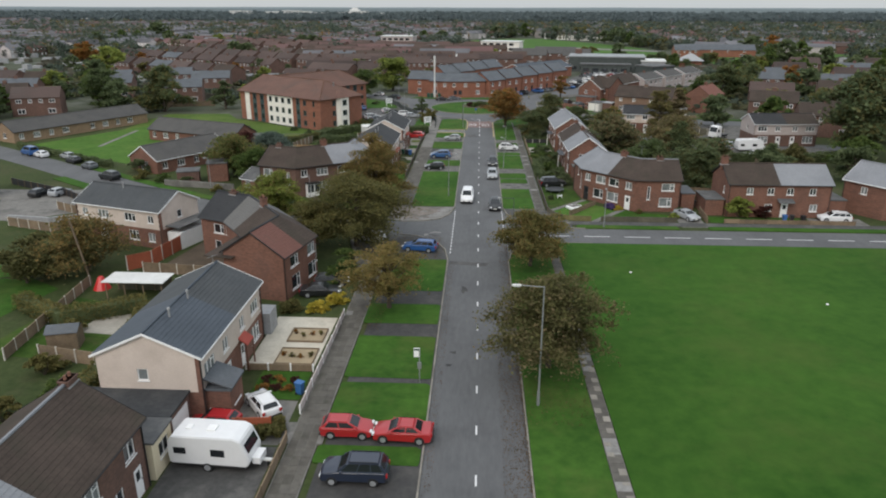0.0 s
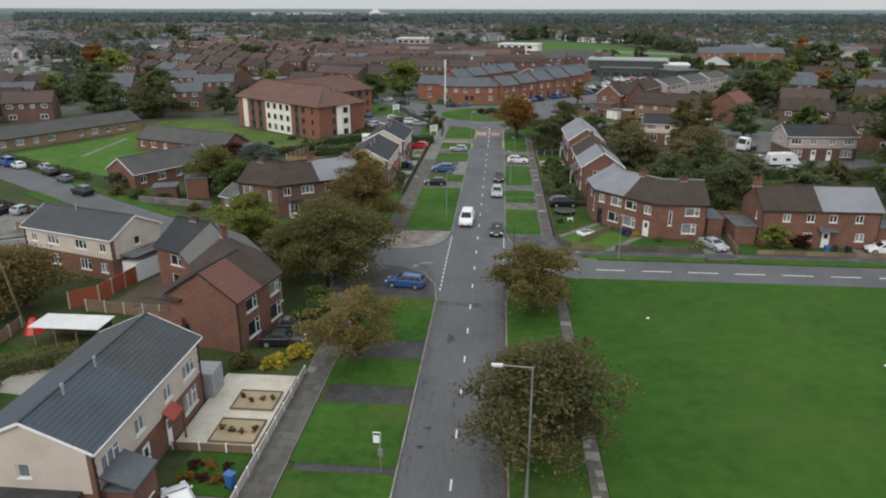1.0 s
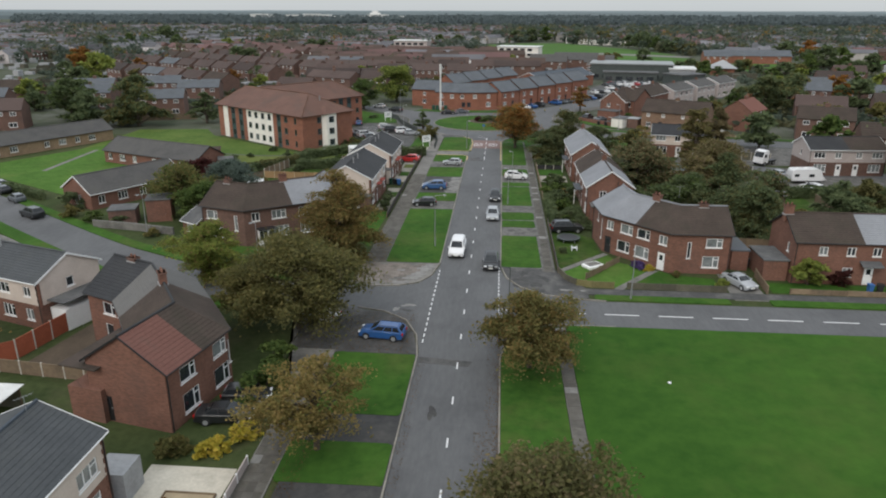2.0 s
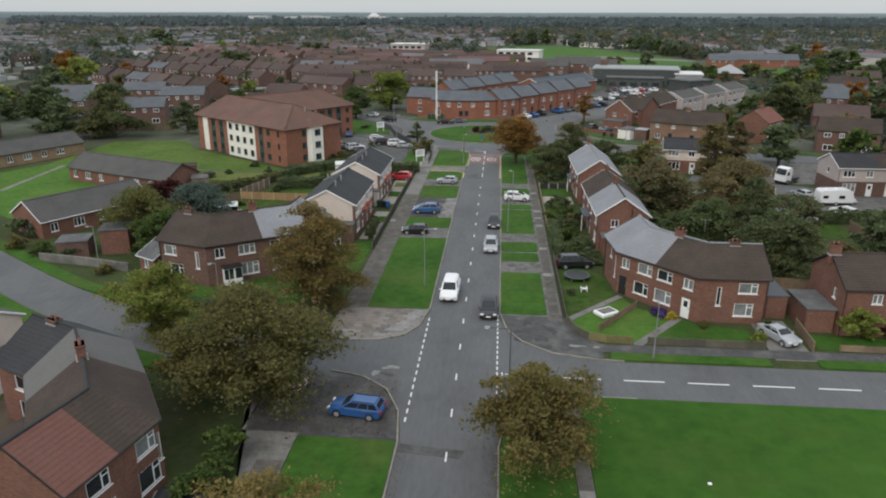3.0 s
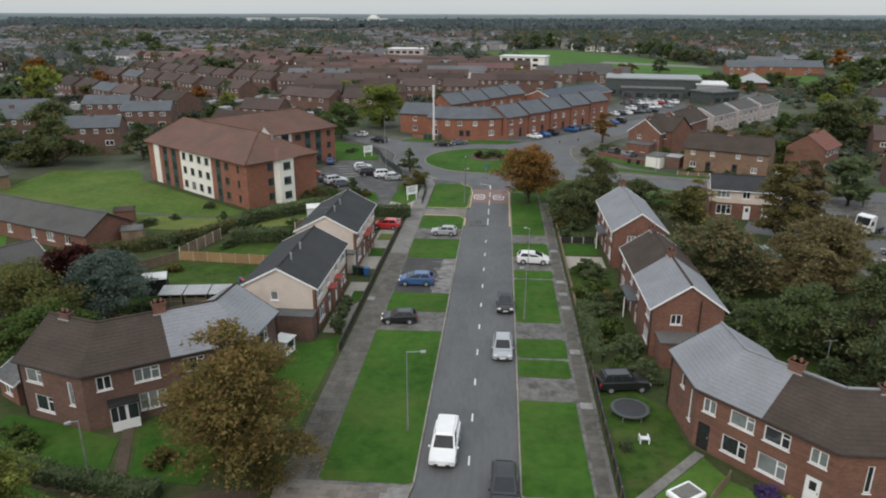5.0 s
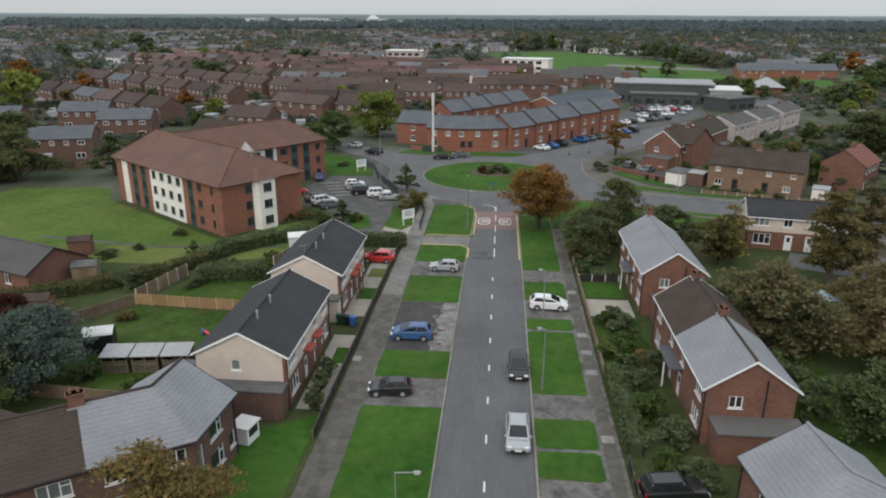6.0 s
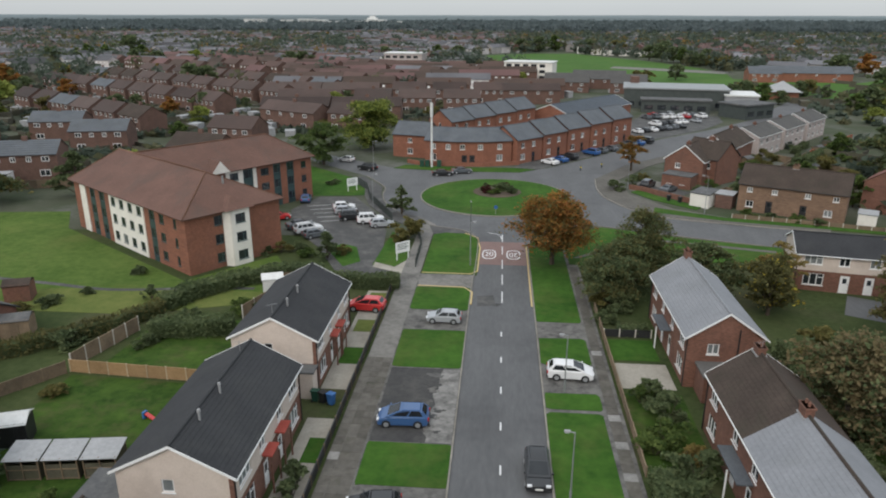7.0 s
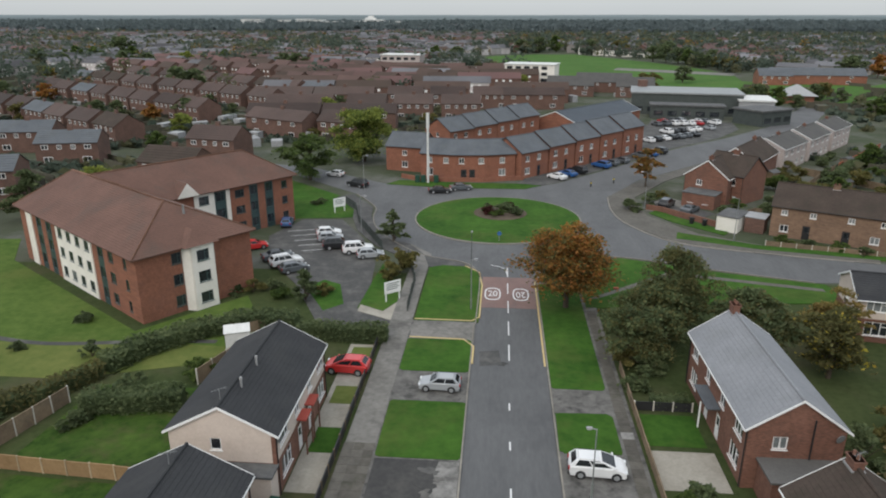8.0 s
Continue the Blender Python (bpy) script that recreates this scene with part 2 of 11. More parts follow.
M["roof_greybrown"] = material("grey_brown_tiles", (0.050, 0.048, 0.046), (0.092, 0.088, 0.084), 4.5, 0.4, 0.85, 0.35, 10, (0.070, 0.068, 0.055), 0.6, 0.4)
M["sheet_dull"] = material("dull_grey_sheet", (0.23, 0.235, 0.24), (0.38, 0.385, 0.39), 3.0, 0.6, 0.7, 0.2, 12, (0.17, 0.17, 0.165), 0.6, 0.6)
M["felt_dark"] = material("dark_roofing_felt", (0.026, 0.028, 0.030), (0.055, 0.056, 0.058), 3.0, 0.5, 0.9, 0.3, 14, (0.075, 0.075, 0.07), 0.6, 0.5)
M["roof_stone"] = material("weathered_grey_tiles", (0.085, 0.082, 0.078), (0.135, 0.130, 0.124), 4.5, 0.4, 0.85, 0.35, 10, (0.075, 0.070, 0.060), 0.6, 0.4)
M["roof_black"] = material("charcoal_tiles", (0.018, 0.019, 0.021), (0.036, 0.037, 0.040), 4.5, 0.4, 0.85, 0.35, 10, (0.048, 0.048, 0.046), 0.5, 0.3)
M["roof_ash"] = material("dark_ash_grey_tiles", (0.038, 0.042, 0.045), (0.068, 0.073, 0.077), 4.5, 0.4, 0.85, 0.35, 10, (0.075, 0.078, 0.072), 0.5, 0.35)
M["roof_steel"] = material("blue_black_sheet_roof", (0.033, 0.042, 0.054), (0.057, 0.070, 0.087), 3.0, 0.3, 0.6, 0.15, 8)
M["felt"] = material("roofing_felt", (0.06, 0.062, 0.064), (0.12, 0.12, 0.12), 3.0, 0.5, 0.9, 0.3, 14, (0.16, 0.16, 0.15), 0.6, 0.5)
M["lead"] = material("lead_flashing", (0.22, 0.22, 0.22), (0.34, 0.34, 0.34), 8.0, 0.8, 0.6, 0.1)
M["upvc"] = material("white_plastic", (0.72, 0.72, 0.71), (0.82, 0.82, 0.81), 3.0, 0.5, 0.4, 0.0)
M["glass"] = material("window_glass", (0.012, 0.015, 0.018), (0.035, 0.040, 0.046), 0.9, 0.3, 0.06, 0.0, spec=0.8)
M["curtain_glass"] = material("window_glass_with_blind", (0.10, 0.11, 0.11), (0.26, 0.28, 0.28), 1.5, 0.5, 0.10, 0.0, spec=0.7)
M["teal_panel"] = material("teal_panel", (0.025, 0.045, 0.048), (0.05, 0.085, 0.085), 2.0, 0.6, 0.4, 0.0)
M["red_tile"] = material("bright_red_tiles", (0.30, 0.05, 0.035), (0.42, 0.085, 0.06), 6.0, 0.6, 0.7, 0.2)
M["roof_orange"] = material("faded_orange_red_tiles", (0.130, 0.050, 0.036), (0.200, 0.085, 0.062), 4.5, 0.4, 0.9, 0.4, 10, (0.09, 0.055, 0.045), 0.7, 0.4)
M["chimney_pot"] = material("weathered_clay_pot", (0.150, 0.070, 0.048), (0.230, 0.110, 0.075), 6.0, 0.8, 0.9, 0.2, 14, (0.07, 0.05, 0.04), 0.6, 1.0)
M["black_plastic"] = material("black_plastic", (0.012, 0.012, 0.013), (0.028, 0.028, 0.03), 4.0, 1.0, 0.5, 0.0)
M["steel"] = material("galvanised_steel", (0.20, 0.21, 0.21), (0.32, 0.33, 0.33), 6.0, 0.8, 0.55, 0.05, metal=0.4)
M["steel_dark"] = material("dark_painted_steel", (0.035, 0.045, 0.042), (0.07, 0.08, 0.075), 5.0, 0.8, 0.6, 0.05)
M["steel_white"] = material("pale_painted_steel", (0.50, 0.50, 0.48), (0.66, 0.66, 0.64), 5.0, 0.8, 0.5, 0.05)
M["roof_patch_red"] = material("newer_red_brown_tiles", (0.105, 0.045, 0.035), (0.165, 0.075, 0.058), 4.5, 0.4, 0.9, 0.4, 10, (0.08, 0.05, 0.04), 0.6, 0.4)
M["timber"] = material("weathered_timber", (0.12, 0.085, 0.055), (0.23, 0.17, 0.11), 5.0, 0.7, 0.9, 0.3, 14, (0.08, 0.07, 0.055), 0.5, 0.5, vary=0.18)
M["timber_moss"] = material("mossy_grey_timber", (0.060, 0.055, 0.040), (0.120, 0.112, 0.080), 5.0, 0.7, 0.9, 0.3, 14, (0.075, 0.085, 0.035), 0.6, 0.5, vary=0.18)
M["timber_olive"] = material("algae_stained_timber", (0.115, 0.100, 0.040), (0.190, 0.170, 0.075), 5.0, 0.7, 0.9, 0.3, 14, (0.085, 0.085, 0.030), 0.5, 0.5, vary=0.12)
M["timber_new"] = material("pale_timber", (0.22, 0.135, 0.062), (0.33, 0.215, 0.110), 5.0, 0.7, 0.85, 0.3, 14, vary=0.12)
M["timber_rail"] = material("pale_bare_timber", (0.30, 0.235, 0.150), (0.42, 0.335, 0.225), 5.0, 0.7, 0.85, 0.3, 14, vary=0.12)
M["timber_red"] = material("red_stained_timber", (0.25, 0.065, 0.030), (0.36, 0.10, 0.05), 5.0, 0.7, 0.8, 0.3, 14, vary=0.12)
M["post"] = material("concrete_post", (0.40, 0.37, 0.32), (0.55, 0.52, 0.46), 6.0, 0.8, 0.9, 0.2)
M["bark"] = material("bark", (0.045, 0.034, 0.025), (0.10, 0.08, 0.06), 6.0, 1.0, 0.95, 0.6, 12)


def leaves(name, dark, light, spread=0.32):
    return material(name, dark, light, 1.2, 0.25, 0.75, 0.0, island=spread, spec=0.15, transl=0.45)


M["leaf_green"] = leaves("green_leaves", (0.050, 0.085, 0.022), (0.120, 0.165, 0.046))
M["leaf_dark"] = leaves("dark_green_leaves", (0.068, 0.095, 0.045), (0.148, 0.183, 0.084))
M["leaf_blue"] = leaves("blue_green_needles", (0.068, 0.094, 0.078), (0.150, 0.190, 0.155))
M["leaf_lime"] = leaves("yellow_green_leaves", (0.130, 0.172, 0.034), (0.275, 0.305, 0.076))
M["leaf_olive"] = leaves("browning_green_leaves", (0.092, 0.092, 0.032), (0.205, 0.180, 0.062))
M["leaf_brown"] = leaves("autumn_brown_leaves", (0.135, 0.100, 0.036), (0.265, 0.185, 0.066))
M["leaf_orange"] = leaves("autumn_orange_leaves", (0.170, 0.086, 0.024), (0.370, 0.178, 0.046))
M["leaf_tan"] = leaves("yellow_brown_leaves", (0.150, 0.120, 0.042), (0.290, 0.222, 0.076))
M["leaf_moss"] = leaves("dull_moss_green_leaves", (0.070, 0.074, 0.030), (0.160, 0.150, 0.056))
M["leaf_dun"] = leaves("dull_brown_green_leaves", (0.112, 0.094, 0.048), (0.232, 0.190, 0.096))
M["leaf_yellow"] = leaves("yellow_leaves", (0.320, 0.260, 0.030), (0.560, 0.470, 0.080))
M["leaf_red"] = leaves("dark_red_leaves", (0.040, 0.014, 0.012), (0.090, 0.032, 0.025))
M["leaf_purple"] = leaves("purple_blooms", (0.060, 0.040, 0.120), (0.130, 0.090, 0.220))


def paint(name, c):
    return material(name, tuple(v * 0.9 for v in c), c, 2.0, 0.6, 0.35, 0.0, coat=0.6)


PAINT = {k: paint(k + "_car_paint", c) for k, c in {
    "red": (0.36, 0.018, 0.022), "bright_red": (0.55, 0.03, 0.03), "dark_blue": (0.018, 0.025, 0.045), "blue": (0.020, 0.085, 0.25),
    "mid_blue": (0.040, 0.100, 0.235), "white": (0.72, 0.72, 0.72), "silver": (0.33, 0.345, 0.36), "black": (0.014, 0.015, 0.017),
    "grey": (0.09, 0.10, 0.11), "yellow": (0.62, 0.50, 0.03), "dark_green": (0.02, 0.045, 0.035)}.items()}
M["car_glass"] = material("car_glass", (0.010, 0.012, 0.014), (0.022, 0.025, 0.028), 2.0, 0.6, 0.08, 0.0, spec=0.4)
M["tyre"] = material("tyre_rubber", (0.012, 0.012, 0.012), (0.025, 0.025, 0.025), 8.0, 1.0, 0.9, 0.0)
M["rim"] = material("alloy_rim", (0.34, 0.35, 0.36), (0.50, 0.51, 0.52), 6.0, 1.0, 0.4, 0.0, metal=0.6)
M["lamp_clear"] = material("headlamp_plastic", (0.55, 0.56, 0.57), (0.72, 0.73, 0.74), 6.0, 1.0, 0.2, 0.0)
M["lamp_red"] = material("red_lamp_plastic", (0.30, 0.012, 0.012), (0.42, 0.02, 0.02), 6.0, 1.0, 0.25, 0.0)
M["plate"] = material("plate_white", (0.65, 0.65, 0.6), (0.75, 0.75, 0.7), 6.0, 1.0, 0.5, 0.0)
M["tarpaulin"] = material("blue_sheet", (0.20, 0.30, 0.36), (0.34, 0.46, 0.52), 3.0, 0.8, 0.6, 0.3)
M["blue_plastic"] = material("blue_plastic", (0.025, 0.09, 0.25), (0.05, 0.15, 0.36), 4.0, 1.0, 0.5, 0.0)
M["green_plastic"] = material("dark_green_plastic", (0.01, 0.045, 0.03), (0.02, 0.07, 0.045), 4.0, 1.0, 0.5, 0.0)


# ---- mesh helpers ----
def link_mesh(name, mesh, mat_, parent=None, label=""):
    ob = new(name, mesh)
    if mat_ is not None and not mesh.materials:
        mesh.materials.append(mat_)
    if parent is not None:
        ob.parent = parent
    if label:
        ob["label"] = label
    return ob


def part(name, bm, mat_, parent=None, label="", smooth=False):
    mesh = bpy.data.meshes.new(name)
    if smooth:
        for f in bm.faces:
            f.smooth = True
    bm.to_mesh(mesh)
    bm.free()
    return link_mesh(name, mesh, mat_, parent, label)


def thing(name, m, label, category, group=""):
    e = new(name)
    e.empty_display_size = 0.2
    e.matrix_basis = m
    return tagged(e, label, category, group)


def add_box(bm, x0, y0, z0, x1, y1, z1, m=None):
    vs = [bm.verts.new((x, y, z)) for z in (z0, z1) for x, y in ((x0, y0), (x1, y0), (x1, y1), (x0, y1))]
    if m is not None:
        for v in vs:
            v.co = m @ v.co
    for q in ((3, 2, 1, 0), (4, 5, 6, 7), (0, 1, 5, 4), (1, 2, 6, 5), (2, 3, 7, 6), (3, 0, 4, 7)):
        bm.faces.new([vs[i] for i in q])
    return vs


def box(x0, y0, z0, x1, y1, z1, bevel=0.0, m=None):
    bm = bmesh.new()
    add_box(bm, x0, y0, z0, x1, y1, z1, m)
    if bevel:
        bmesh.ops.bevel(bm, geom=list(bm.edges), offset=bevel, segments=2, affect="EDGES", profile=0.6)
    return bm


def add_tube(bm, a, b, r0, r1, n=8, cap=True):
    a, b = Vector(a), Vector(b)
    d = (b - a).normalized()
    s = d.orthogonal().normalized()
    t = d.cross(s)
    rings = []
    for c, r in ((a, r0), (b, r1)):
        rings.append([bm.verts.new(c + (s * math.cos(2 * math.pi * i / n) + t * math.sin(2 * math.pi * i / n)) * r) for i in range(n)])
    for i in range(n):
        bm.faces.new((rings[0][i], rings[0][(i + 1) % n], rings[1][(i + 1) % n], rings[1][i]))
    if cap:
        bm.faces.new(rings[0][::-1])
        bm.faces.new(rings[1])


def tube(a, b, r0, r1=None, n=10):
    bm = bmesh.new()
    add_tube(bm, a, b, r0, r0 if r1 is None else r1, n)
    return bm


def lattice(bm, xs, zs, solid, y0, y1):
    """One connected slab in the xz plane with openings: cells (i, j) for which solid() holds are filled, from y0 to y1."""
    vs = {}

    def at(i, j, y):
        if (i, j, y) not in vs:
            vs[i, j, y] = bm.verts.new((xs[i], y, zs[j]))
        return vs[i, j, y]

    nx, nz = len(xs) - 1, len(zs) - 1
    full = {(i, j) for i in range(nx) for j in range(nz) if solid(i, j)}
    for i, j in full:
        bm.faces.new((at(i, j, y0), at(i + 1, j, y0), at(i + 1, j + 1, y0), at(i, j + 1, y0)))
        bm.faces.new((at(i, j + 1, y1), at(i + 1, j + 1, y1), at(i + 1, j, y1), at(i, j, y1)))
        for di, dj, p, q in ((-1, 0, (i, j + 1), (i, j)), (1, 0, (i + 1, j), (i + 1, j + 1)), (0, -1, (i, j), (i + 1, j)), (0, 1, (i + 1, j + 1), (i, j + 1))):
            if (i + di, j + dj) not in full:
                bm.faces.new((at(*q, y0), at(*p, y0), at(*p, y1), at(*q, y1)))


def add_quad(bm, a, b, c, d):
    return bm.faces.new([bm.verts.new(v) for v in (a, b, c, d)])


def prism(poly, z0, z1):
    """A slab on a plan outline (anticlockwise)."""
    bm = bmesh.new()
    if sum(a[0] * b[1] - b[0] * a[1] for a, b in zip(poly, poly[1:] + poly[:1])) < 0:
        poly = poly[::-1]
    lo = [bm.verts.new((x, y, z0)) for x, y in poly]
    hi = [bm.verts.new((x, y, z1)) for x, y in poly]
    bm.faces.new(hi)
    bm.faces.new(lo[::-1])
    n = len(poly)
    for i in range(n):
        bm.faces.new((lo[i], lo[(i + 1) % n], hi[(i + 1) % n], hi[i]))
    return bm


def slab(name, poly, z1, mat_, label="", category="", z0=-0.05, kind="structure"):
    return tagged(part(name, prism(list(poly), z0, z1), mat_), label, category, kind=kind)


def rect(x0, y0, x1, y1):
    return [(x0, y0), (x1, y0), (x1, y1), (x0, y1)]


def arc(cx, cy, r, a0, a1, n=10):
    return [(cx + r * math.cos(radians(a0 + (a1 - a0) * i / n)), cy + r * math.sin(radians(a0 + (a1 - a0) * i / n))) for i in range(n + 1)]


def ribbon(points, width):
    """The outline of a strip of that width along a plan line."""
    left, right = [], []
    for i, p in enumerate(points):
        a, b = Vector(points[max(i - 1, 0)]), Vector(points[min(i + 1, len(points) - 1)])
        d = (b - a).normalized()
        n = Vector((-d.y, d.x)) * width / 2
        left.append((p[0] + n.x, p[1] + n.y))
        right.append((p[0] - n.x, p[1] - n.y))
    return right + left[::-1]


def curve_points(pts, n=8):
    """A smooth line through plan points."""
    out = []
    for i in range(len(pts) - 1):
        p0, p1, p2, p3 = (Vector(pts[min(max(k, 0), len(pts) - 1)]) for k in (i - 1, i, i + 1, i + 2))
        for j in range(n):
            t = j / n
            v = 0.5 * ((2 * p1) + (p2 - p0) * t + (2 * p0 - 5 * p1 + 4 * p2 - p3) * t * t + (3 * p1 - p0 - 3 * p2 + p3) * t ** 3)
            out.append((v.x, v.y))
    out.append(tuple(pts[-1]))
    return out


# ---- ground, roads, verges ----
G = 0.11   # top of the verges and footways over the gardens
tagged(part("ground", box(-4800, -1200, -0.5, 4800, 4700, 0.0), M["ground"]), "mottled green and grey land of a low town", "ground", kind="structure")
slab("ground_gardens", rect(-110, -60, 110, 175), 0.006, M["garden"], "rough grass and earth of house gardens", "gardens", z0=-0.02)

main_outline = [(-3.4, -80), (3.4, -80), (3.4, 172.2), (-3.4, 172.2)]
slab("road", main_outline, 0.02, M["road"], "worn grey asphalt street with a broken centre line", "road")
west_line = curve_points([(-3.0, 84.6), (-10, 84.6), (-18, 85.0), (-26.5, 86.8), (-37.5, 92), (-45, 96), (-60, 106), (-85, 123), (-130, 152)], 6)
slab("road_west", ribbon(west_line, 5.8), 0.024, M["road"], "grey asphalt side street curving between houses", "road")
slab("road_west_mouth", [(-3.3, 72.5), (-3.9, 76.3), (-5.2, 79.4), (-7.5, 81.2), (-10.5, 82.0), (-10.5, 87.4), (-7.2, 87.8), (-5.2, 88.8), (-4.0, 91), (-3.3, 95)],
     0.028, M["road"], "asphalt mouth of a side street", "road")
slab("road_east", rect(3.3, 79.5, 130, 85.4), 0.024, M["road"], "grey asphalt side road beside a green", "road")
slab("road_east_mouth", [(3.3, 72.5), (3.9, 75.6), (5.2, 78.0), (7.4, 79.3), (9.4, 79.55), (12, 79.55), (14, 85.35), (11.5, 85.6), (8.0, 86.4), (5.4, 88.4), (4.0, 91.0), (3.3, 94.5)],
     0.028, M["road"], "asphalt mouth of a side road", "road")
round_outline = [(-3.4, 172.1), (-3.6, 176), (-5.5, 179.2), (-10.8, 181.6), (-15.3, 186.6), (-19.0, 193), (-20.6, 199), (-21.2, 204.5), (-26, 213), (-40, 226), (-75, 240), (-73, 247), (-38, 233),
                 (-22.6, 221.4), (-10, 219.0), (3.6, 219.1), (9.5, 224), (20, 236), (38, 259), (56, 277), (76, 300), (90, 325), (106, 351), (124, 373), (180, 436), (187, 429), (131, 367), (114, 345), (98, 321), (84, 294), (62, 266), (44, 247.5), (25.2, 227.6), (17.6, 214),
                 (17.0, 205), (18.5, 197.4), (23.6, 189.6), (33.6, 186), (47, 183.0), (120, 165), (118, 158), (44, 175.9), (36, 175.6), (26.5, 178.6), (14.2, 183.1), (8.0, 181.0), (4.4, 177.5), (3.4, 172.1)]
slab("road_roundabout", round_outline, 0.024, M["road"], "asphalt roundabout with roads leading off", "road")
slab("verge_roundabout_east", [(23.8, 191.4), (33.8, 187.4), (47, 184.4), (70, 178.8), (70, 180.4), (47, 186.2), (34.4, 189.2), (24.6, 194.4)], G, M["grass"], "grass verge beside the footway", "lawn", z0=0.0)
slab("red_road_patch", rect(-2.9, 165.3, 3.1, 174.4), 0.029, M["red_surface"], "faded red surfacing at the road's end", "road", z0=0.0)
slab("ironwork_patch", [(-2.6, 152.2), (-0.6, 152.6), (-0.9, 155.4), (-2.7, 155.0)], 0.025, M["tarmac"], "dark repair patch in the asphalt", "patch", z0=0.0)
slab("asphalt_repair", [(-3.3, 71.4), (0.9, 71.0), (1.2, 71.9), (-3.3, 72.4)], 0.032, M["tarmac"], "dark repair strip across the asphalt", "patch", z0=0.0)

slab("verge_base_left", rect(-10.0, -80, -3.42, 73.0), 0.08, M["tarmac_dark"], "dark tarmac crossings of the verge", "driveway")
slab("verge_base_left_far", rect(-9.9, 94.6, -3.42, 161.4), 0.08, M["crossing"], "stained concrete crossings of the verge", "driveway")
slab("verge_base_right", rect(3.42, 93.8, 8.3, 174.0), 0.08, M["crossing"], "stained grey crossings of the verge", "driveway")
slab("apron_left", [(-14.5, 72.6), (-3.5, 72.8), (-4.2, 76.6), (-5.5, 79.5), (-7.7, 81.0), (-10.7, 81.7), (-14.5, 81.9)], 0.085, M["tarmac"], "dark worn tarmac at a street corner", "pavement")
slab("apron_corner", [(-12.4, 88.2), (-10.0, 87.6), (-7.2, 88.0), (-5.3, 89.0), (-4.2, 91.1), (-3.5, 94.7), (-12.2, 94.7)], 0.085, M["concrete"], "stained concrete paving at a street corner", "pavement")
slab("apron_right", [(3.5, 94.0), (4.2, 91.1), (5.6, 88.6), (8.1, 86.6), (11.5, 85.8), (12.4, 86.0), (12.4, 88.6), (9.4, 93.9)], 0.085, M["tarmac"], "dark worn tarmac at a street corner", "pavement")
# worn slabs of the corner, each its own piece
apron = next(o for o in scene.objects if o.name == "apron_corner")
slab_mesh = bpy.data.meshes.new("slab")
bmq = box(-0.42, -0.29, 0, 0.42, 0.29, 0.03)
bmq.to_mesh(slab_mesh)
bmq.free()
slab_mesh.materials.append(M["worn_slab"])
slab_pale = slab_mesh.copy()
slab_pale.materials[0] = M["pale_wear"]
rs = random.Random(31)
for j in range(10):
    yy = 88.75 + j * 0.6
    x = -11.9 + 0.4 * (j % 2)
    right = -6.4 + (yy - 88.75) ** 0.62 * 0.9
    while x < right:
        if rs.random() < 0.92:
            ob = new("slab", slab_pale if rs.random() < 0.07 or x > right - 1.3 else slab_mesh)
            ob.parent = apron
            ob.matrix_basis = pose(x, yy, 0.068 + rs.uniform(-0.006, 0.006), rs.uniform(-0.5, 0.5), rs.uniform(-0.5, 0.5), rs.uniform(-0.8, 0.8))
        x += 0.86


def blotch(name, label, cx, cy, r, ry, yaw, z, mat_, seed):
    """A flat patch with an uneven outline."""
    rb = random.Random(seed)
    pts = []
    for k in range(22):
        a = 2 * math.pi * k / 22
        q = 1 + 0.22 * math.sin(3 * a + seed) + 0.16 * math.sin(5 * a + 2 * seed) + rb.uniform(-0.14, 0.14)
        c, s = r * q * math.cos(a), ry * q * math.sin(a)
        w = radians(yaw)
        pts.append((cx + c * math.cos(w) - s * math.sin(w), cy + c * math.sin(w) + s * math.cos(w)))
    return slab(name, pts, z, M[mat_], label, "patch", z0=0.0)


blotch("worn_patch", "pale worn patch of asphalt at a side street", -5.5, 82.9, 0.75, 0.28, 10, 0.031, "pale_wear", 3)
blotch("worn_patch", "pale worn patch of asphalt at a side street", -6.6, 81.9, 0.5, 0.3, 60, 0.031, "pale_wear", 4)
blotch("worn_patch", "pale worn patch of asphalt at a side street", -5.6, 81.7, 0.7, 0.25, -20, 0.033, "tarmac", 5)
for k, (x, y, r, q) in enumerate(((5.6, 90.6, 0.9, 0.5), (7.2, 89.2, 0.7, 0.6), (6.0, 92.4, 0.8, 0.4), (8.2, 91.0, 0.9, 0.4), (5.2, 88.9, 0.4, 0.3), (7.6, 87.6, 0.6, 0.3))):
    blotch("dark_stain", "dark mossy stain on a tarmac corner", x, y, r, q, 40 * k, 0.0885, "tarmac_dark", 10 + k)
for k, (x, y, r, q) in enumerate(((10.2, 88.0, 0.7, 0.18), (11.9, 87.9, 0.3, 0.14))):
    blotch("pale_stain", "pale worn patch on a tarmac corner", x, y, r, q, 0, 0.1, "pale_wear", 20 + k)
for k, (x, y, r, q) in enumerate(((-2.0, 50.4, 0.28, 0.2), (-2.3, 48.2, 0.26, 0.2), (-0.6, 152.8, 0.5, 0.4), (-1.4, 64.0, 0.3, 0.9))):
    blotch("dark_stain", "dark oil stain on the asphalt", x, y, r, q, 0, 0.0235, "tarmac_dark", 30 + k)
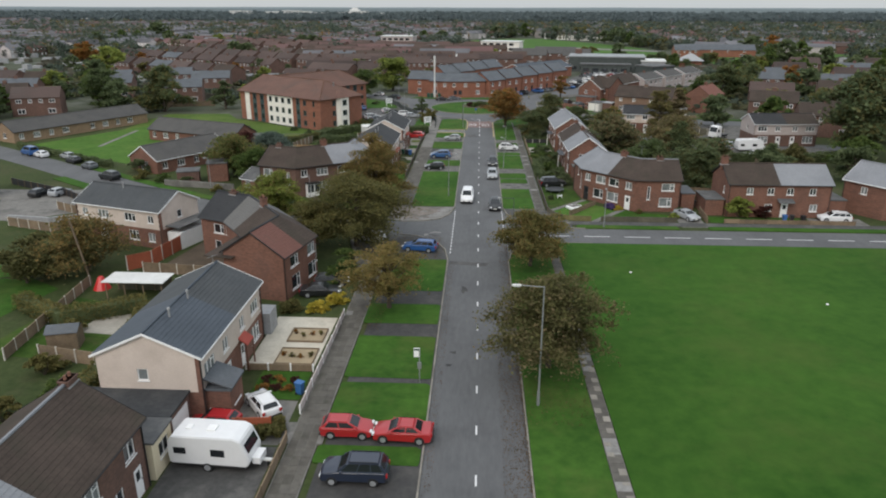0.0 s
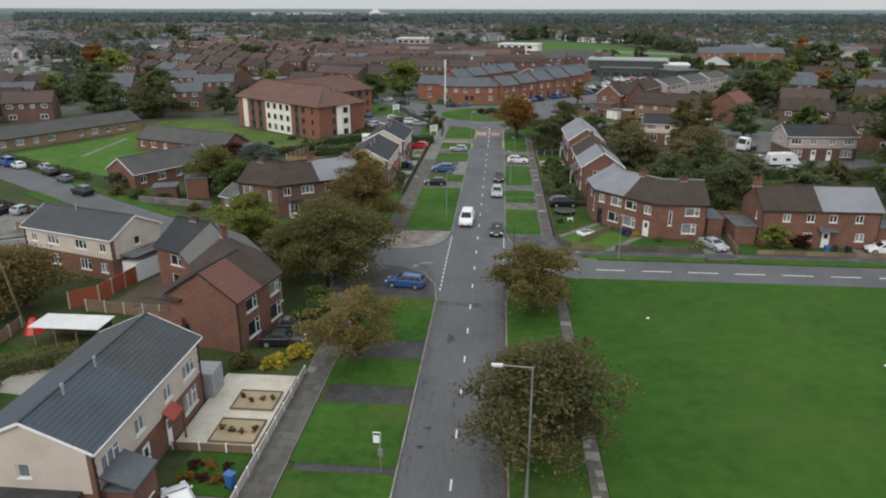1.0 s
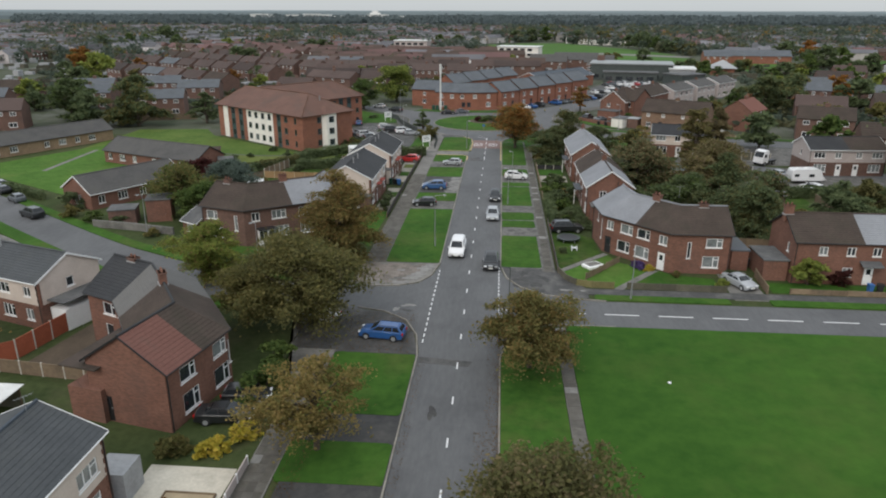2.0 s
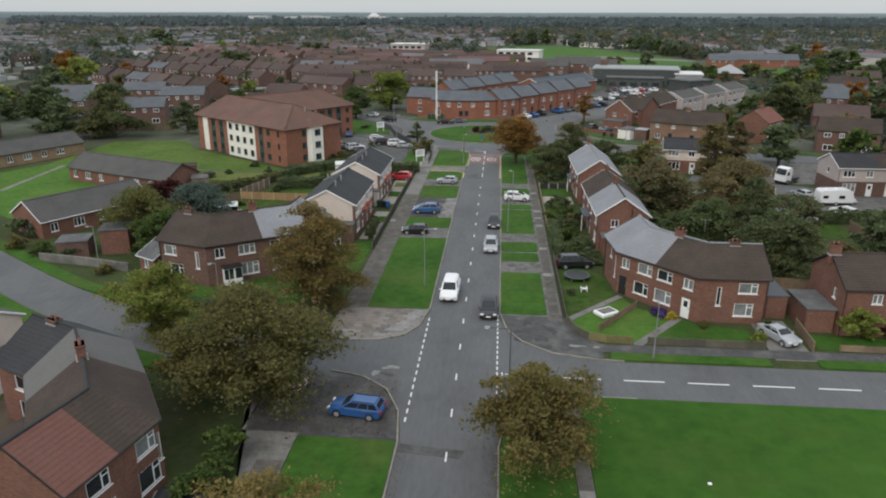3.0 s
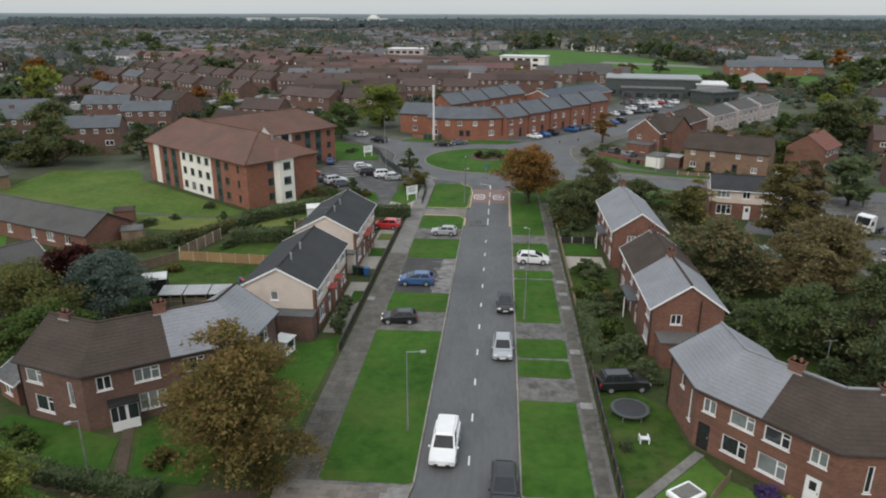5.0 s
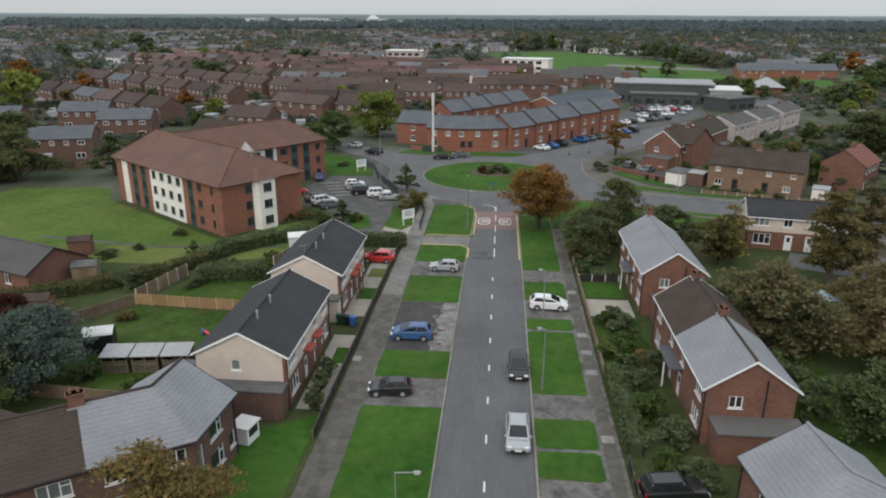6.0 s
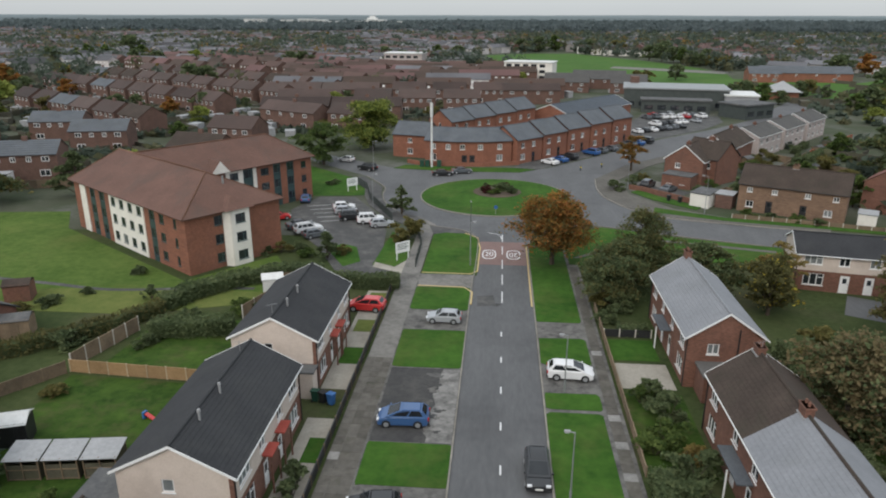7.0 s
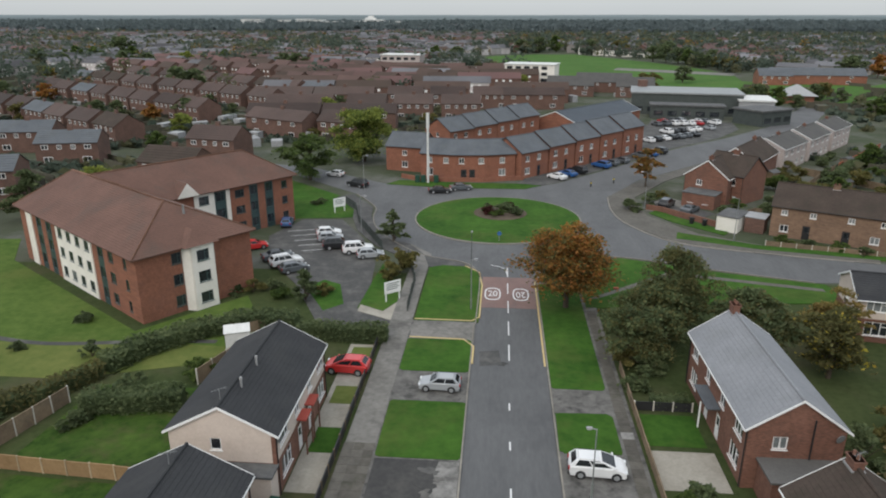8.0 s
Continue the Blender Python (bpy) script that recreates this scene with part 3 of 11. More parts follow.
DRIVE = {"left": ((-80, 31.3), (35.0, 36.9), (39.3, 45.0), (45.8, 53.0), (55.6, 59.9), (63.4, 72.6), (94.9, 117.4), (121.9, 126.9), (138.2, 145.9), (150.8, 157.2)),
         "right": ((94.2, 105.7), (109.4, 112.5), (112.9, 116.6), (120.2, 131.8), (132.3, 134.8), (139.7, 145.0), (148.7, 172.5))}


def lawn_outline(x0, y0, x1, y1, r=0.35):
    """A rectangle with small rounded and slightly uneven corners."""
    pts = arc(x0 + r, y0 + r, r, 180, 270, 3) + arc(x1 - r, y0 + r, r, 270, 360, 3) + arc(x1 - r, y1 - r, r, 0, 90, 3) + arc(x0 + r, y1 - r, r, 90, 180, 3)
    return [(x + random.uniform(-0.06, 0.06), y + random.uniform(-0.08, 0.08)) for x, y in pts]


for side, spans in DRIVE.items():
    for y0, y1 in spans:
        if side == "left":
            xa, xb = (-10.45, -3.55) if y0 < 80 else (-9.78 if y0 < 100 else -9.7, -3.5)
        else:
            xa, xb = 3.55, 8.0
        slab("lawn", lawn_outline(xa, y0, xb, y1), G, M["grass"], "mown green grass verge beside the road", "lawn", z0=0.0)
slab("lawn", [(-9.6, 161.4), (-3.0, 161.4), (-2.9, 172), (-3.4, 175.6), (-5.0, 177.6), (-8, 177.9), (-9.6, 177)], G, M["grass"], "mown green grass verge by the roundabout", "lawn", z0=0.0)
slab("lawn", [(3.55, -80), (8.35, -80), (8.35, 78.6), (5.4, 77.2), (4.0, 75.0), (3.55, 72)], G, M["grass"], "mown green verge under street trees", "lawn", z0=0.0)
slab("village_green", [(9.45, -80), (130, -80), (130, 79.3), (12, 79.45), (9.45, 79.3)], G, M["green"], "wide open green of mown grass", "field", z0=0.0)
slab("lawn", lawn_outline(13.0, 85.7, 26.2, 87.0, 0.2), G, M["grass"], "narrow grass verge beside the side road", "lawn", z0=0.0)
slab("lawn", lawn_outline(30.2, 85.7, 60, 87.0, 0.2), G, M["grass"], "narrow grass verge beside the side road", "lawn", z0=0.0)
slab("footway_east", rect(12.0, 87.05, 60, 88.6), 0.097, M["tarmac"], "dark tarmac footway beside a side road", "pavement")
slab("grass_bank", [(9.6, 166), (22, 168), (37, 169.5), (37, 174.9), (26.2, 177.9), (14.6, 182.4), (9.4, 180.2), (5.6, 177.4), (3.6, 173.2), (8.4, 173.0), (8.4, 166)], G, M["grass"],
     "mown grass bank beside the roundabout", "lawn", z0=0.0)
slab("footway_bank", [(9.0, 168.5), (9.9, 168.5), (20, 176.6), (36, 172.6), (36, 173.5), (20, 177.6), (19.4, 177.4)], G + 0.012, M["footway"], "pale path across a grass bank", "pavement", z0=0.0)
slab("grass_verge_west", ribbon([(p[0] - 0.4, p[1] - 4.2) for p in west_line[14:40]], 2.0), G, M["grass"], "grass verge beside the curving street", "lawn", z0=0.0)
slab("grass_verge_west", ribbon([(p[0] + 0.6, p[1] + 4.0) for p in west_line[10:40]], 1.6), G, M["grass"], "grass verge beside the curving street", "lawn", z0=0.0)

slab("footway_left", [(-12.45, -80), (-10.5, -80), (-10.5, 73.0), (-14.6, 73.0), (-14.6, 81.8), (-16.5, 81.8), (-12.45, 66)], 0.09, M["concrete"], "grey worn footway along the front gardens", "pavement")
slab("footway_left_far", [(-12.2, 94.6), (-9.8, 94.6), (-9.8, 182), (-13, 186), (-14.5, 185.5), (-12.0, 180)], 0.09, M["concrete"], "grey worn footway along the front gardens", "pavement")
slab("footway_green", [(8.4, -80), (9.4, -80), (9.4, 79.2), (8.4, 78.7)], 0.09, M["concrete"], "narrow footpath along the edge of a green", "pavement")
slab("footway_right", rect(8.05, 93.0, 9.5, 168.4), 0.09, M["crossing"], "narrow grey footway along the front gardens", "pavement")
slab("footway_roundabout_west", [(-10.8, 181.9), (-13.2, 186), (-15.6, 187.4), (-19.2, 193.5), (-20.9, 199), (-21.6, 204.4), (-26.5, 212.6), (-29, 210.5), (-24.5, 203), (-23.6, 198), (-21.6, 191.6), (-17.8, 185),
                                  (-13.4, 180.4)], 0.095, M["tarmac"], "dark tarmac footway round the roundabout", "pavement")
slab("footway_roundabout_south", [(-9.7, 177.2), (-5.0, 177.8), (-5.6, 179.1), (-10.7, 181.4)], 0.097, M["tarmac"], "dark tarmac footway at the roundabout", "pavement")
slab("footway_roundabout_east", [(17.4, 214), (16.8, 205), (18.3, 197.4), (23.4, 189.4), (33.4, 185.8), (47, 182.8), (48, 185), (36, 188.5), (27.5, 194), (22, 203), (22, 214), (30, 227), (46, 245.5), (44.4, 247.3), (25.6, 227.8)],
     0.09, M["footway"], "grey footway at the roundabout", "pavement")
slab("grass_verge_terrace", [(-22, 220.6), (-10, 218.6), (3.4, 218.8), (6.5, 221.6), (3, 222.8), (-10, 222.6), (-20, 224)], G, M["grass"], "grass verge before a brick terrace", "lawn", z0=0.0)
slab("parking_terrace", [(2, 223.0), (6.8, 222.0), (9.3, 224.3), (19.5, 236.5), (37.5, 259.4), (33.4, 260.5), (16, 241), (4, 227.6)], 0.05, M["tarmac"], "dark tarmac parking strip before a terrace", "driveway")
slab("island", arc(-1.3, 199.6, 12.6, 0, 360, 47)[:-1], 0.16, M["grass"], "round grass island of a roundabout", "lawn", z0=0.0)
slab("island_bed", [(x * 1.0, y) for x, y in arc(-0.9, 202.4, 4.2, 0, 360, 23)[:-1]], 0.19, M["soil"], "bare soil bed on the roundabout", "flower bed", z0=0.05)

# care home grounds
slab("lawn_carehome", [(-70, 150), (-37, 148), (-26.5, 151.5), (-24.5, 158.0), (-29, 166.5), (-37, 156.6), (-63, 175.5), (-68, 184), (-84, 182), (-84, 150)], 0.03, M["pale_grass"], "lawn round a care home", "lawn", z0=-0.02)
slab("lawn_dry", [(-56, 147), (-38.5, 147), (-27, 150.8), (-26, 154), (-36, 154.5), (-52, 153)], 0.036, M["dry_grass"], "yellowing rough lawn by a care home", "lawn", z0=-0.02)
slab("path_carehome", ribbon(curve_points([(-62, 156), (-52, 154.5), (-44, 153.3), (-34, 154.6), (-28, 155)], 6), 0.7), 0.045, M["tarmac"], "narrow path across a lawn", "path", z0=-0.02)
slab("car_park", [(-9.95, 157.3), (-9.95, 161.0), (-13.2, 162.2), (-15.4, 166.5), (-16.6, 178), (-20, 188), (-25, 197), (-31, 196.6), (-33.6, 188), (-30.6, 178.6), (-24.6, 170.2), (-19.8, 160.6), (-15, 157.6)], 0.05,
     M["tarmac"], "dark tarmac car park of a care home", "car park")
slab("lawn_carpark", [(-16.1, 164), (-13.4, 163), (-11.9, 166.5), (-12.6, 171), (-15.6, 178)], 0.06, M["grass"], "grass strip by a car park entrance", "lawn", z0=-0.02)
slab("path_entrance", [(-15.9, 163.2), (-12.1, 161.2), (-10.1, 162.6), (-11.9, 166.2), (-13.2, 163.3), (-15.9, 164.9)], 0.085, M["paving_dull"], "buff paved entrance corner", "pavement", z0=-0.02)
slab("lawn_carpark", [(-23.2, 169.4), (-19.6, 163.0), (-17.8, 165.0), (-19.4, 170.6), (-21.6, 171.9)], 0.06, M["grass"], "grass patch in a car park", "lawn", z0=-0.02)
slab("lawn_carehome_north", [(-36, 196), (-31, 197.4), (-25.5, 198), (-22.2, 199), (-23, 203.5), (-28.5, 211.5), (-40, 222), (-50, 215)], 0.04, M["grass"], "lawn beside a care home", "lawn", z0=-0.02)

for k in range(5):
    a = Vector((-31.6 + k * 1.1, 190.4 - k * 2.1))
    slab("bay_line", ribbon([(a.x, a.y), (a.x + 3.6, a.y + 1.2)], 0.1), 0.056, M["line"], "white parking bay line on tarmac", "road marking", z0=0.0)
slab("lawn_corner", [(22.6, 204.5), (25.2, 199.6), (31.0, 193.6), (32.2, 195.2), (26.6, 202.2), (24.2, 206.2)], G, M["grass"], "small front lawn behind a footway", "lawn", z0=-0.02)
slab("yard_corner", [(22.4, 206.4), (26.0, 203.6), (31, 211), (27, 216)], 0.05, M["concrete"], "concrete yard of a corner house", "yard", z0=-0.02)
slab("garden_strip", [(33, 186.8), (47, 183.9), (60, 181), (62, 186), (48, 188), (38, 193)], 0.03, M["garden"], "rough front gardens", "garden", z0=-0.02)

# playing field and school ground far off
slab("playing_field", [(-14, 530), (-12, 632), (24, 662), (56, 664), (96, 576), (116, 508), (118, 470), (112, 440), (160, 420), (215, 470), (235, 440), (178, 398), (150, 376), (116, 352), (106, 354), (100, 380), (52, 430)], 0.05, M["field"], "distant playing field of mown grass", "field")
slab("playing_court", [(62, 506), (67, 522), (124, 486), (117, 470)], 0.07, M["concrete"], "pale games court on a playing field", "court", z0=0.0)
slab("car_park_shops", [(32.6, 262), (38, 260.4), (55, 278), (64, 292), (66, 304), (44, 309), (41, 299), (30, 276)], 0.05, M["tarmac"], "tarmac car park of a shop", "car park")
slab("yard_east", [(44.5, 131.8), (71, 133), (71, 144), (52, 143.6), (49, 150), (50, 166), (45.6, 166), (44.5, 148)], 0.03, M["crossing"], "grey yard and drive of a house", "yard", z0=-0.02)
slab("yard_back_street", [(45.8, 166.2), (46.6, 154.0), (55.2, 152.8), (60, 153.4), (66, 170.2), (52, 173.4)], 0.034, M["crossing"], "grey tarmac yard off a back street", "yard", z0=-0.02)
slab("lawn_bungalows", [(-94, 137), (-65, 120.6), (-58, 131), (-66, 143.5), (-72, 150.5), (-80, 164)], 0.042, M["lawn_bright"], "mown lawn between bungalows", "lawn", z0=-0.02)
slab("yard_left", [(-76, 86), (-63, 84.6), (-54.6, 90.4), (-55.6, 97.6), (-62, 101.4), (-82, 101)], 0.03, M["concrete"], "stained concrete parking yard", "yard", z0=-0.02)

# kerbs
kerb = tagged(part("kerb", box(-3.5, -80, 0.0, -3.4, 28, G), M["kerb"]), "pale concrete kerb along the road", "kerb", kind="structure")
kerb_r = tagged(part("kerb", box(3.4, -80, 0.0, 3.5, 28, G), M["kerb"]), "pale concrete kerb along the road", "kerb", kind="structure")
bmk = box(-0.06, 0.01, 0, 0.06, 0.905, G + 0.015)
kerb_mesh = bpy.data.meshes.new("kerb_stone")
bmk.to_mesh(kerb_mesh)
bmk.free()
kerb_mesh.materials.append(M["kerb"])


def kerb_run(pts, parent):
    for a, b in zip(pts, pts[1:]):
        a, b = Vector(a), Vector(b)
        n = max(1, round((b - a).length / 0.915))
        for i in range(n):
            p = a.lerp(b, i / n)
            ob = new("kerb_stone", kerb_mesh)
            ob.parent = parent
            ob.matrix_basis = pose(p.x, p.y, random.uniform(-0.008, 0.008), 0, 0, math.degrees(math.atan2(-(b - a).x, (b - a).y)) + random.uniform(-0.4, 0.4))


kerb_run([(-3.46, 28), (-3.46, 72.5), (-3.95, 76.3), (-5.3, 79.4), (-7.6, 81.2), (-10.5, 82.0)], kerb)
kerb_run([(-10.4, 87.5), (-7.2, 87.9), (-5.25, 88.9), (-4.1, 91), (-3.46, 95), (-3.46, 161)], kerb)
kerb_run([(3.46, 28), (3.46, 72.5), (3.95, 75.6), (5.2, 78.0), (7.4, 79.3), (9.4, 79.5), (14, 79.5)], kerb_r)
kerb_run([(14, 85.5), (11.5, 85.7), (8.05, 86.5), (5.5, 88.5), (4.1, 91.0), (3.46, 94.5), (3.46, 161)], kerb_r)
tagged(part("kerb", prism(ribbon(curve_points([(-3.3, 161), (-3.2, 172), (-3.6, 176), (-5.5, 179.2), (-10.8, 181.6), (-15.3, 186.6), (-19.0, 193), (-20.6, 199), (-21.2, 204.5), (-26, 213)], 4), 0.14), 0, G + 0.02), M["kerb"]),
       "pale kerb curving round the roundabout", "kerb", kind="structure")
tagged(part("kerb", prism(ribbon(curve_points([(3.46, 161), (3.5, 172), (4.6, 177.2), (8.0, 180.8), (14.2, 182.9), (26.5, 178.5), (36, 175.5)], 4), 0.14), 0, G + 0.02), M["kerb"]),
       "pale kerb curving round the roundabout", "kerb", kind="structure")
tagged(part("kerb", prism(ribbon(curve_points([(17.5, 214), (16.9, 205), (18.4, 197.4), (23.5, 189.5), (33.6, 185.9), (47, 182.9)], 4), 0.14), 0, G + 0.02), M["kerb"]),
       "pale kerb curving round the roundabout", "kerb", kind="structure")
bm = bmesh.new()
ring_o, ring_i = arc(-1.3, 199.6, 12.75, 0, 360, 60), arc(-1.3, 199.6, 12.55, 0, 360, 60)
for i in range(60):
    for (ax, ay), (bx, by), za, zb in ((ring_o[i], ring_o[i + 1], 0.0, 0.17),):
        add_quad(bm, (ax, ay, za), (bx, by, za), (bx, by, zb), (ax, ay, zb))
        add_quad(bm, (ax, ay, zb), (bx, by, zb), (*ring_i[i + 1], zb), (*ring_i[i], zb))
tagged(part("kerb", bm, M["kerb"]), "pale kerb round the island", "kerb", kind="structure")
for line, z in (([(-3.3, 152.6), (-3.3, 155.9), (-4.3, 157.3), (-9.6, 157.5)], 0.128), ([(-9.6, 161.7), (-3.7, 161.6), (-2.95, 162.6), (-2.9, 171.6), (-3.4, 175.8), (-5.2, 177.8)], 0.13), ([(3.25, 152.6), (3.25, 173.5)], 0.027)):
    slab("yellow_line", ribbon(line, 0.17), z, M["kerb_yellow"], "faded yellow line along the kerb", "road marking", z0=0.0)


# road markings
def mark(poly, z=0.034):
    return tagged(part("road_marking", prism(list(poly), 0.0, z), M["line"]), "worn white painted road line", "road marking", "road markings", "structure")


slab("forecourt", [(-9.6, 126.95), (-3.55, 126.95), (-3.55, 138.05), (-9.6, 138.05)], 0.0875, M["tarmac_dark"], "dark tarmac forecourt with pale worn patches", "driveway", z0=0.0)
rw_ = random.Random(5)
slab("forecourt_edge", [(-3.56, 127.0), (-3.56, 138.0), (-5.0, 138.0), (-5.3, 136.6), (-4.9, 135.2), (-5.6, 133.8), (-5.2, 132.2), (-5.8, 130.6), (-5.3, 129.2), (-5.5, 127.0)], 0.0895, M["crossing_pale"], "pale worn strip of a tarmac forecourt", "driveway", z0=0.0)
for k in range(22):
    blotch("worn_patch", "worn patch on a tarmac forecourt", -5.4 + rw_.uniform(-0.9, 0.9), 127.8 + 9.6 * k / 22 + rw_.uniform(-0.3, 0.3), rw_.uniform(0.2, 0.6), rw_.uniform(0.15, 0.4), rw_.uniform(0, 180), 0.0915 + 0.0008 * k, rw_.choice(["crossing_pale", "crossing", "tarmac_dark", "tarmac"]), 50 + k)
slab("crossing_entrance", [(-9.6, 156.75), (-3.3, 156.75), (-3.3, 161.2), (-9.6, 161.2)], 0.0875, M["concrete"], "pale concrete crossing at a car park entrance", "driveway", z0=0.0)
for k in range(23):
    mark(rect(-0.06, 28.05 + 5.32 * k, 0.06, 29.1 + 5.32 * k))
for k in range(5):
    mark(rect(0.0, 153.4 + 5.3 * k, 0.12, 156.6 + 5.3 * k), 0.034)
y = 75.0
while y < 93:
    mark(rect(-3.36, y, -3.24, y + 0.62), 0.034)
    y += 1.15
y = 79.4
while y < 94:
    mark(rect(3.22, y, 3.34, y + 0.55), 0.034)
    if y < 82.6:
        mark(rect(3.62, y, 3.74, y + 0.55), 0.034)
    y += 0.95
x = 8.4
while x < 60:
    mark(rect(x, 82.25, x + 3.2, 82.4))
    x += 5.02
mark(rect(3.9, 82.5, 6.3, 82.62), 0.034)
for a, b in (((6.3, 82.25), (9.2, 81.75)), ((6.3, 81.5), (9.2, 81.75)), ((6.3, 81.5), (6.3, 82.25))):
    mark(ribbon([a, b], 0.24), 0.034)
mark(ribbon(curve_points([(0.0, 175.6), (-0.4, 177.6), (-2.0, 178.6)], 4), 0.1), 0.034)
for cx in (-1.65, 1.5):
    outer, inner = [], []
    for k in range(28):
        a = 2 * math.pi * k / 28
        c, s = math.cos(a), math.sin(a)
        r = 1.0 / (abs(c) ** 3.2 + abs(s) ** 3.2) ** (1 / 3.2)
        outer.append((cx + 0.90 * r * c, 169.2 + 1.75 * r * s))
        inner.append((cx + 0.76 * r * c, 169.2 + 1.52 * r * s))
    bm = bmesh.new()
    for k in range(28):
        j = (k + 1) % 28
        add_quad(bm, (*outer[k], 0.035), (*outer[j], 0.035), (*inner[j], 0.035), (*inner[k], 0.035))
    sign_ob = tagged(part("speed_roundel", bm, M["line"]), "white painted roundel with the number twenty on the road", "road marking", "speed roundels", "structure")
    txt = bpy.data.curves.new("numerals", "FONT")
    txt.body, txt.size, txt.align_x, txt.align_y = "20", 1.15, "CENTER", "CENTER"
    txt.materials.append(M["line"])
    t_ob = new("numerals", txt)
    t_ob.parent = sign_ob
    t_ob.matrix_basis = pose(cx, 169.2, 0.036, 0, 0, 0 if cx < 0 else 180) @ Matrix.Diagonal((1, 2.0, 1, 1))


# ---- buildings ----
WINDOW_MESH = {}
GLASS_PICK = random.Random(5)


def window_meshes(w, h, style, fmat="upvc"):
    key = (round(w, 2), round(h, 2), style, fmat)
    if key not in WINDOW_MESH:
        f = 0.075
        bm = bmesh.new()
        bars = {"w1": [], "w2": [0.0], "w3": [-w / 6, w / 6], "w2s": [w * 0.17], "w4": [-w / 4, 0, w / 4]}[style]
        xs = [-w / 2, -w / 2 + f] + [x + s * 0.04 for x in bars for s in (-1, 1)] + [w / 2 - f, w / 2]
        split = style in ("w2s", "w3") and h > 0.9
        zs = [0, f, h * 0.66, h * 0.66 + 0.06, h - f, h] if split else [0, f, h - f, h]
        nx, nz = len(xs) - 1, len(zs) - 1
        lattice(bm, xs, zs, lambda i, j: i % 2 == 0 or j in (0, nz - 1) or (split and j == 2 and i == nx - 2), 0.05, 0.13)
        fm = bpy.data.meshes.new("window")
        bm.to_mesh(fm)
        fm.materials.append(M[fmat])
        pm, sm = bpy.data.meshes.new("pane"), bpy.data.meshes.new("sill")
        b2 = box(-w / 2 + f, 0.085, f, w / 2 - f, 0.095, h - f)
        b2.to_mesh(pm)
        b3 = box(-w / 2 - 0.06, -0.06, -0.07, w / 2 + 0.06, 0.12, -0.002)
        b3.to_mesh(sm)
        sm.materials.append(M[fmat])
        for b in (bm, b2, b3):
            b.free()
        pm2 = pm.copy()
        pm.materials.append(M["glass"])
        pm2.materials.append(M["curtain_glass"])
        WINDOW_MESH[key] = (fm, pm, pm2, sm)
    return WINDOW_MESH[key]


def put_window(parent, m, w, h, style, fmat="upvc"):
    fm, pm, pm2, sm = window_meshes(w, h, style, fmat)
    ob = new("window", fm)
    ob.parent = parent
    ob.matrix_basis = m
    pane = new("pane", pm if GLASS_PICK.random() < (0.52 if fmat == "upvc" else 0.95) else pm2)
    pane.parent = ob
    sill = new("sill", sm)
    sill.parent = ob


def put_door(parent, m, w, h, mat_, name="door"):
    bm = box(-w / 2, 0.05, 0.0, w / 2, 0.11, h)
    if name == "garage_door":
        for k in range(1, 5):
            add_box(bm, -w / 2 + 0.05, 0.035, h * k / 5 - 0.02, w / 2 - 0.05, 0.05, h * k / 5 + 0.02)
    else:
        add_box(bm, -w / 2 + 0.12, 0.035, 0.15, w / 2 - 0.12, 0.05, 0.85)
    ob = part(name, bm, mat_, parent)
    ob.matrix_basis = m
    if name == "door":
        part("door_pane", box(-w * 0.22, 0.03, 1.15, w * 0.22, 0.052, 1.75), M["glass"], ob)
        part("door_handle", box(w / 2 - 0.16, 0.0, 0.98, w / 2 - 0.1, 0.05, 1.12), M["steel"], ob)


def offset_line(pts, d):
    """The plan line shifted d to its left, with mitred corners."""
    out = []
    n = len(pts)
    for i in range(n):
        p = Vector(pts[i])
        dirs = []
        if i > 0:
            dirs.append((p - Vector(pts[i - 1])).normalized())
        if i < n - 1:
            dirs.append((Vector(pts[i + 1]) - p).normalized())
        norms = [Vector((-v.y, v.x)) for v in dirs]
        if len(norms) == 1:
            out.append(p + norms[0] * d)
        else:
            b = norms[0] + norms[1]
            out.append(p + b * (2 * d / max(b.length_squared, 0.4)))
    return out


def facade(bms, p, q, z1, split, holes, depth=0.16):
    """A wall face from plan point p to q (outside to the right), with holes that have reveals. bms: lower and upper mesh."""
    p, q = Vector(p), Vector(q)
    d = (q - p).normalized()
    inward = Vector((-d.y, d.x))
    w = (q - p).length

    def at(u, z, s=0.0):
        v = p + d * u + inward * s
        return (v.x, v.y, z)

    us = sorted({0.0, w, *[h[0] for h in holes], *[h[2] for h in holes]})
    zs = sorted({0.0, z1, *([split] if 0 < split < z1 else []), *[h[1] for h in holes], *[h[3] for h in holes]})
    for u0, u1 in zip(us, us[1:]):
        for z0, z2 in zip(zs, zs[1:]):
            uc, zc = (u0 + u1) / 2, (z0 + z2) / 2
            if any(h[0] < uc < h[2] and h[1] < zc < h[3] for h in holes):
                continue
            add_quad(bms[0 if zc < split else 1], at(u0, z0), at(u1, z0), at(u1, z2), at(u0, z2))
    for u0, z0, u1, z2 in holes:
        bm = bms[0 if (z0 + z2) / 2 < split else 1]
        add_quad(bm, at(u0, z0), at(u0, z2), at(u0, z2, depth), at(u0, z0, depth))
        add_quad(bm, at(u1, z2), at(u1, z0), at(u1, z0, depth), at(u1, z2, depth))
        add_quad(bm, at(u0, z2), at(u1, z2), at(u1, z2, depth), at(u0, z2, depth))
        add_quad(bm, at(u1, z0), at(u0, z0), at(u0, z0, depth), at(u1, z0, depth))
    return p, d, math.degrees(math.atan2(d.y, d.x)), w


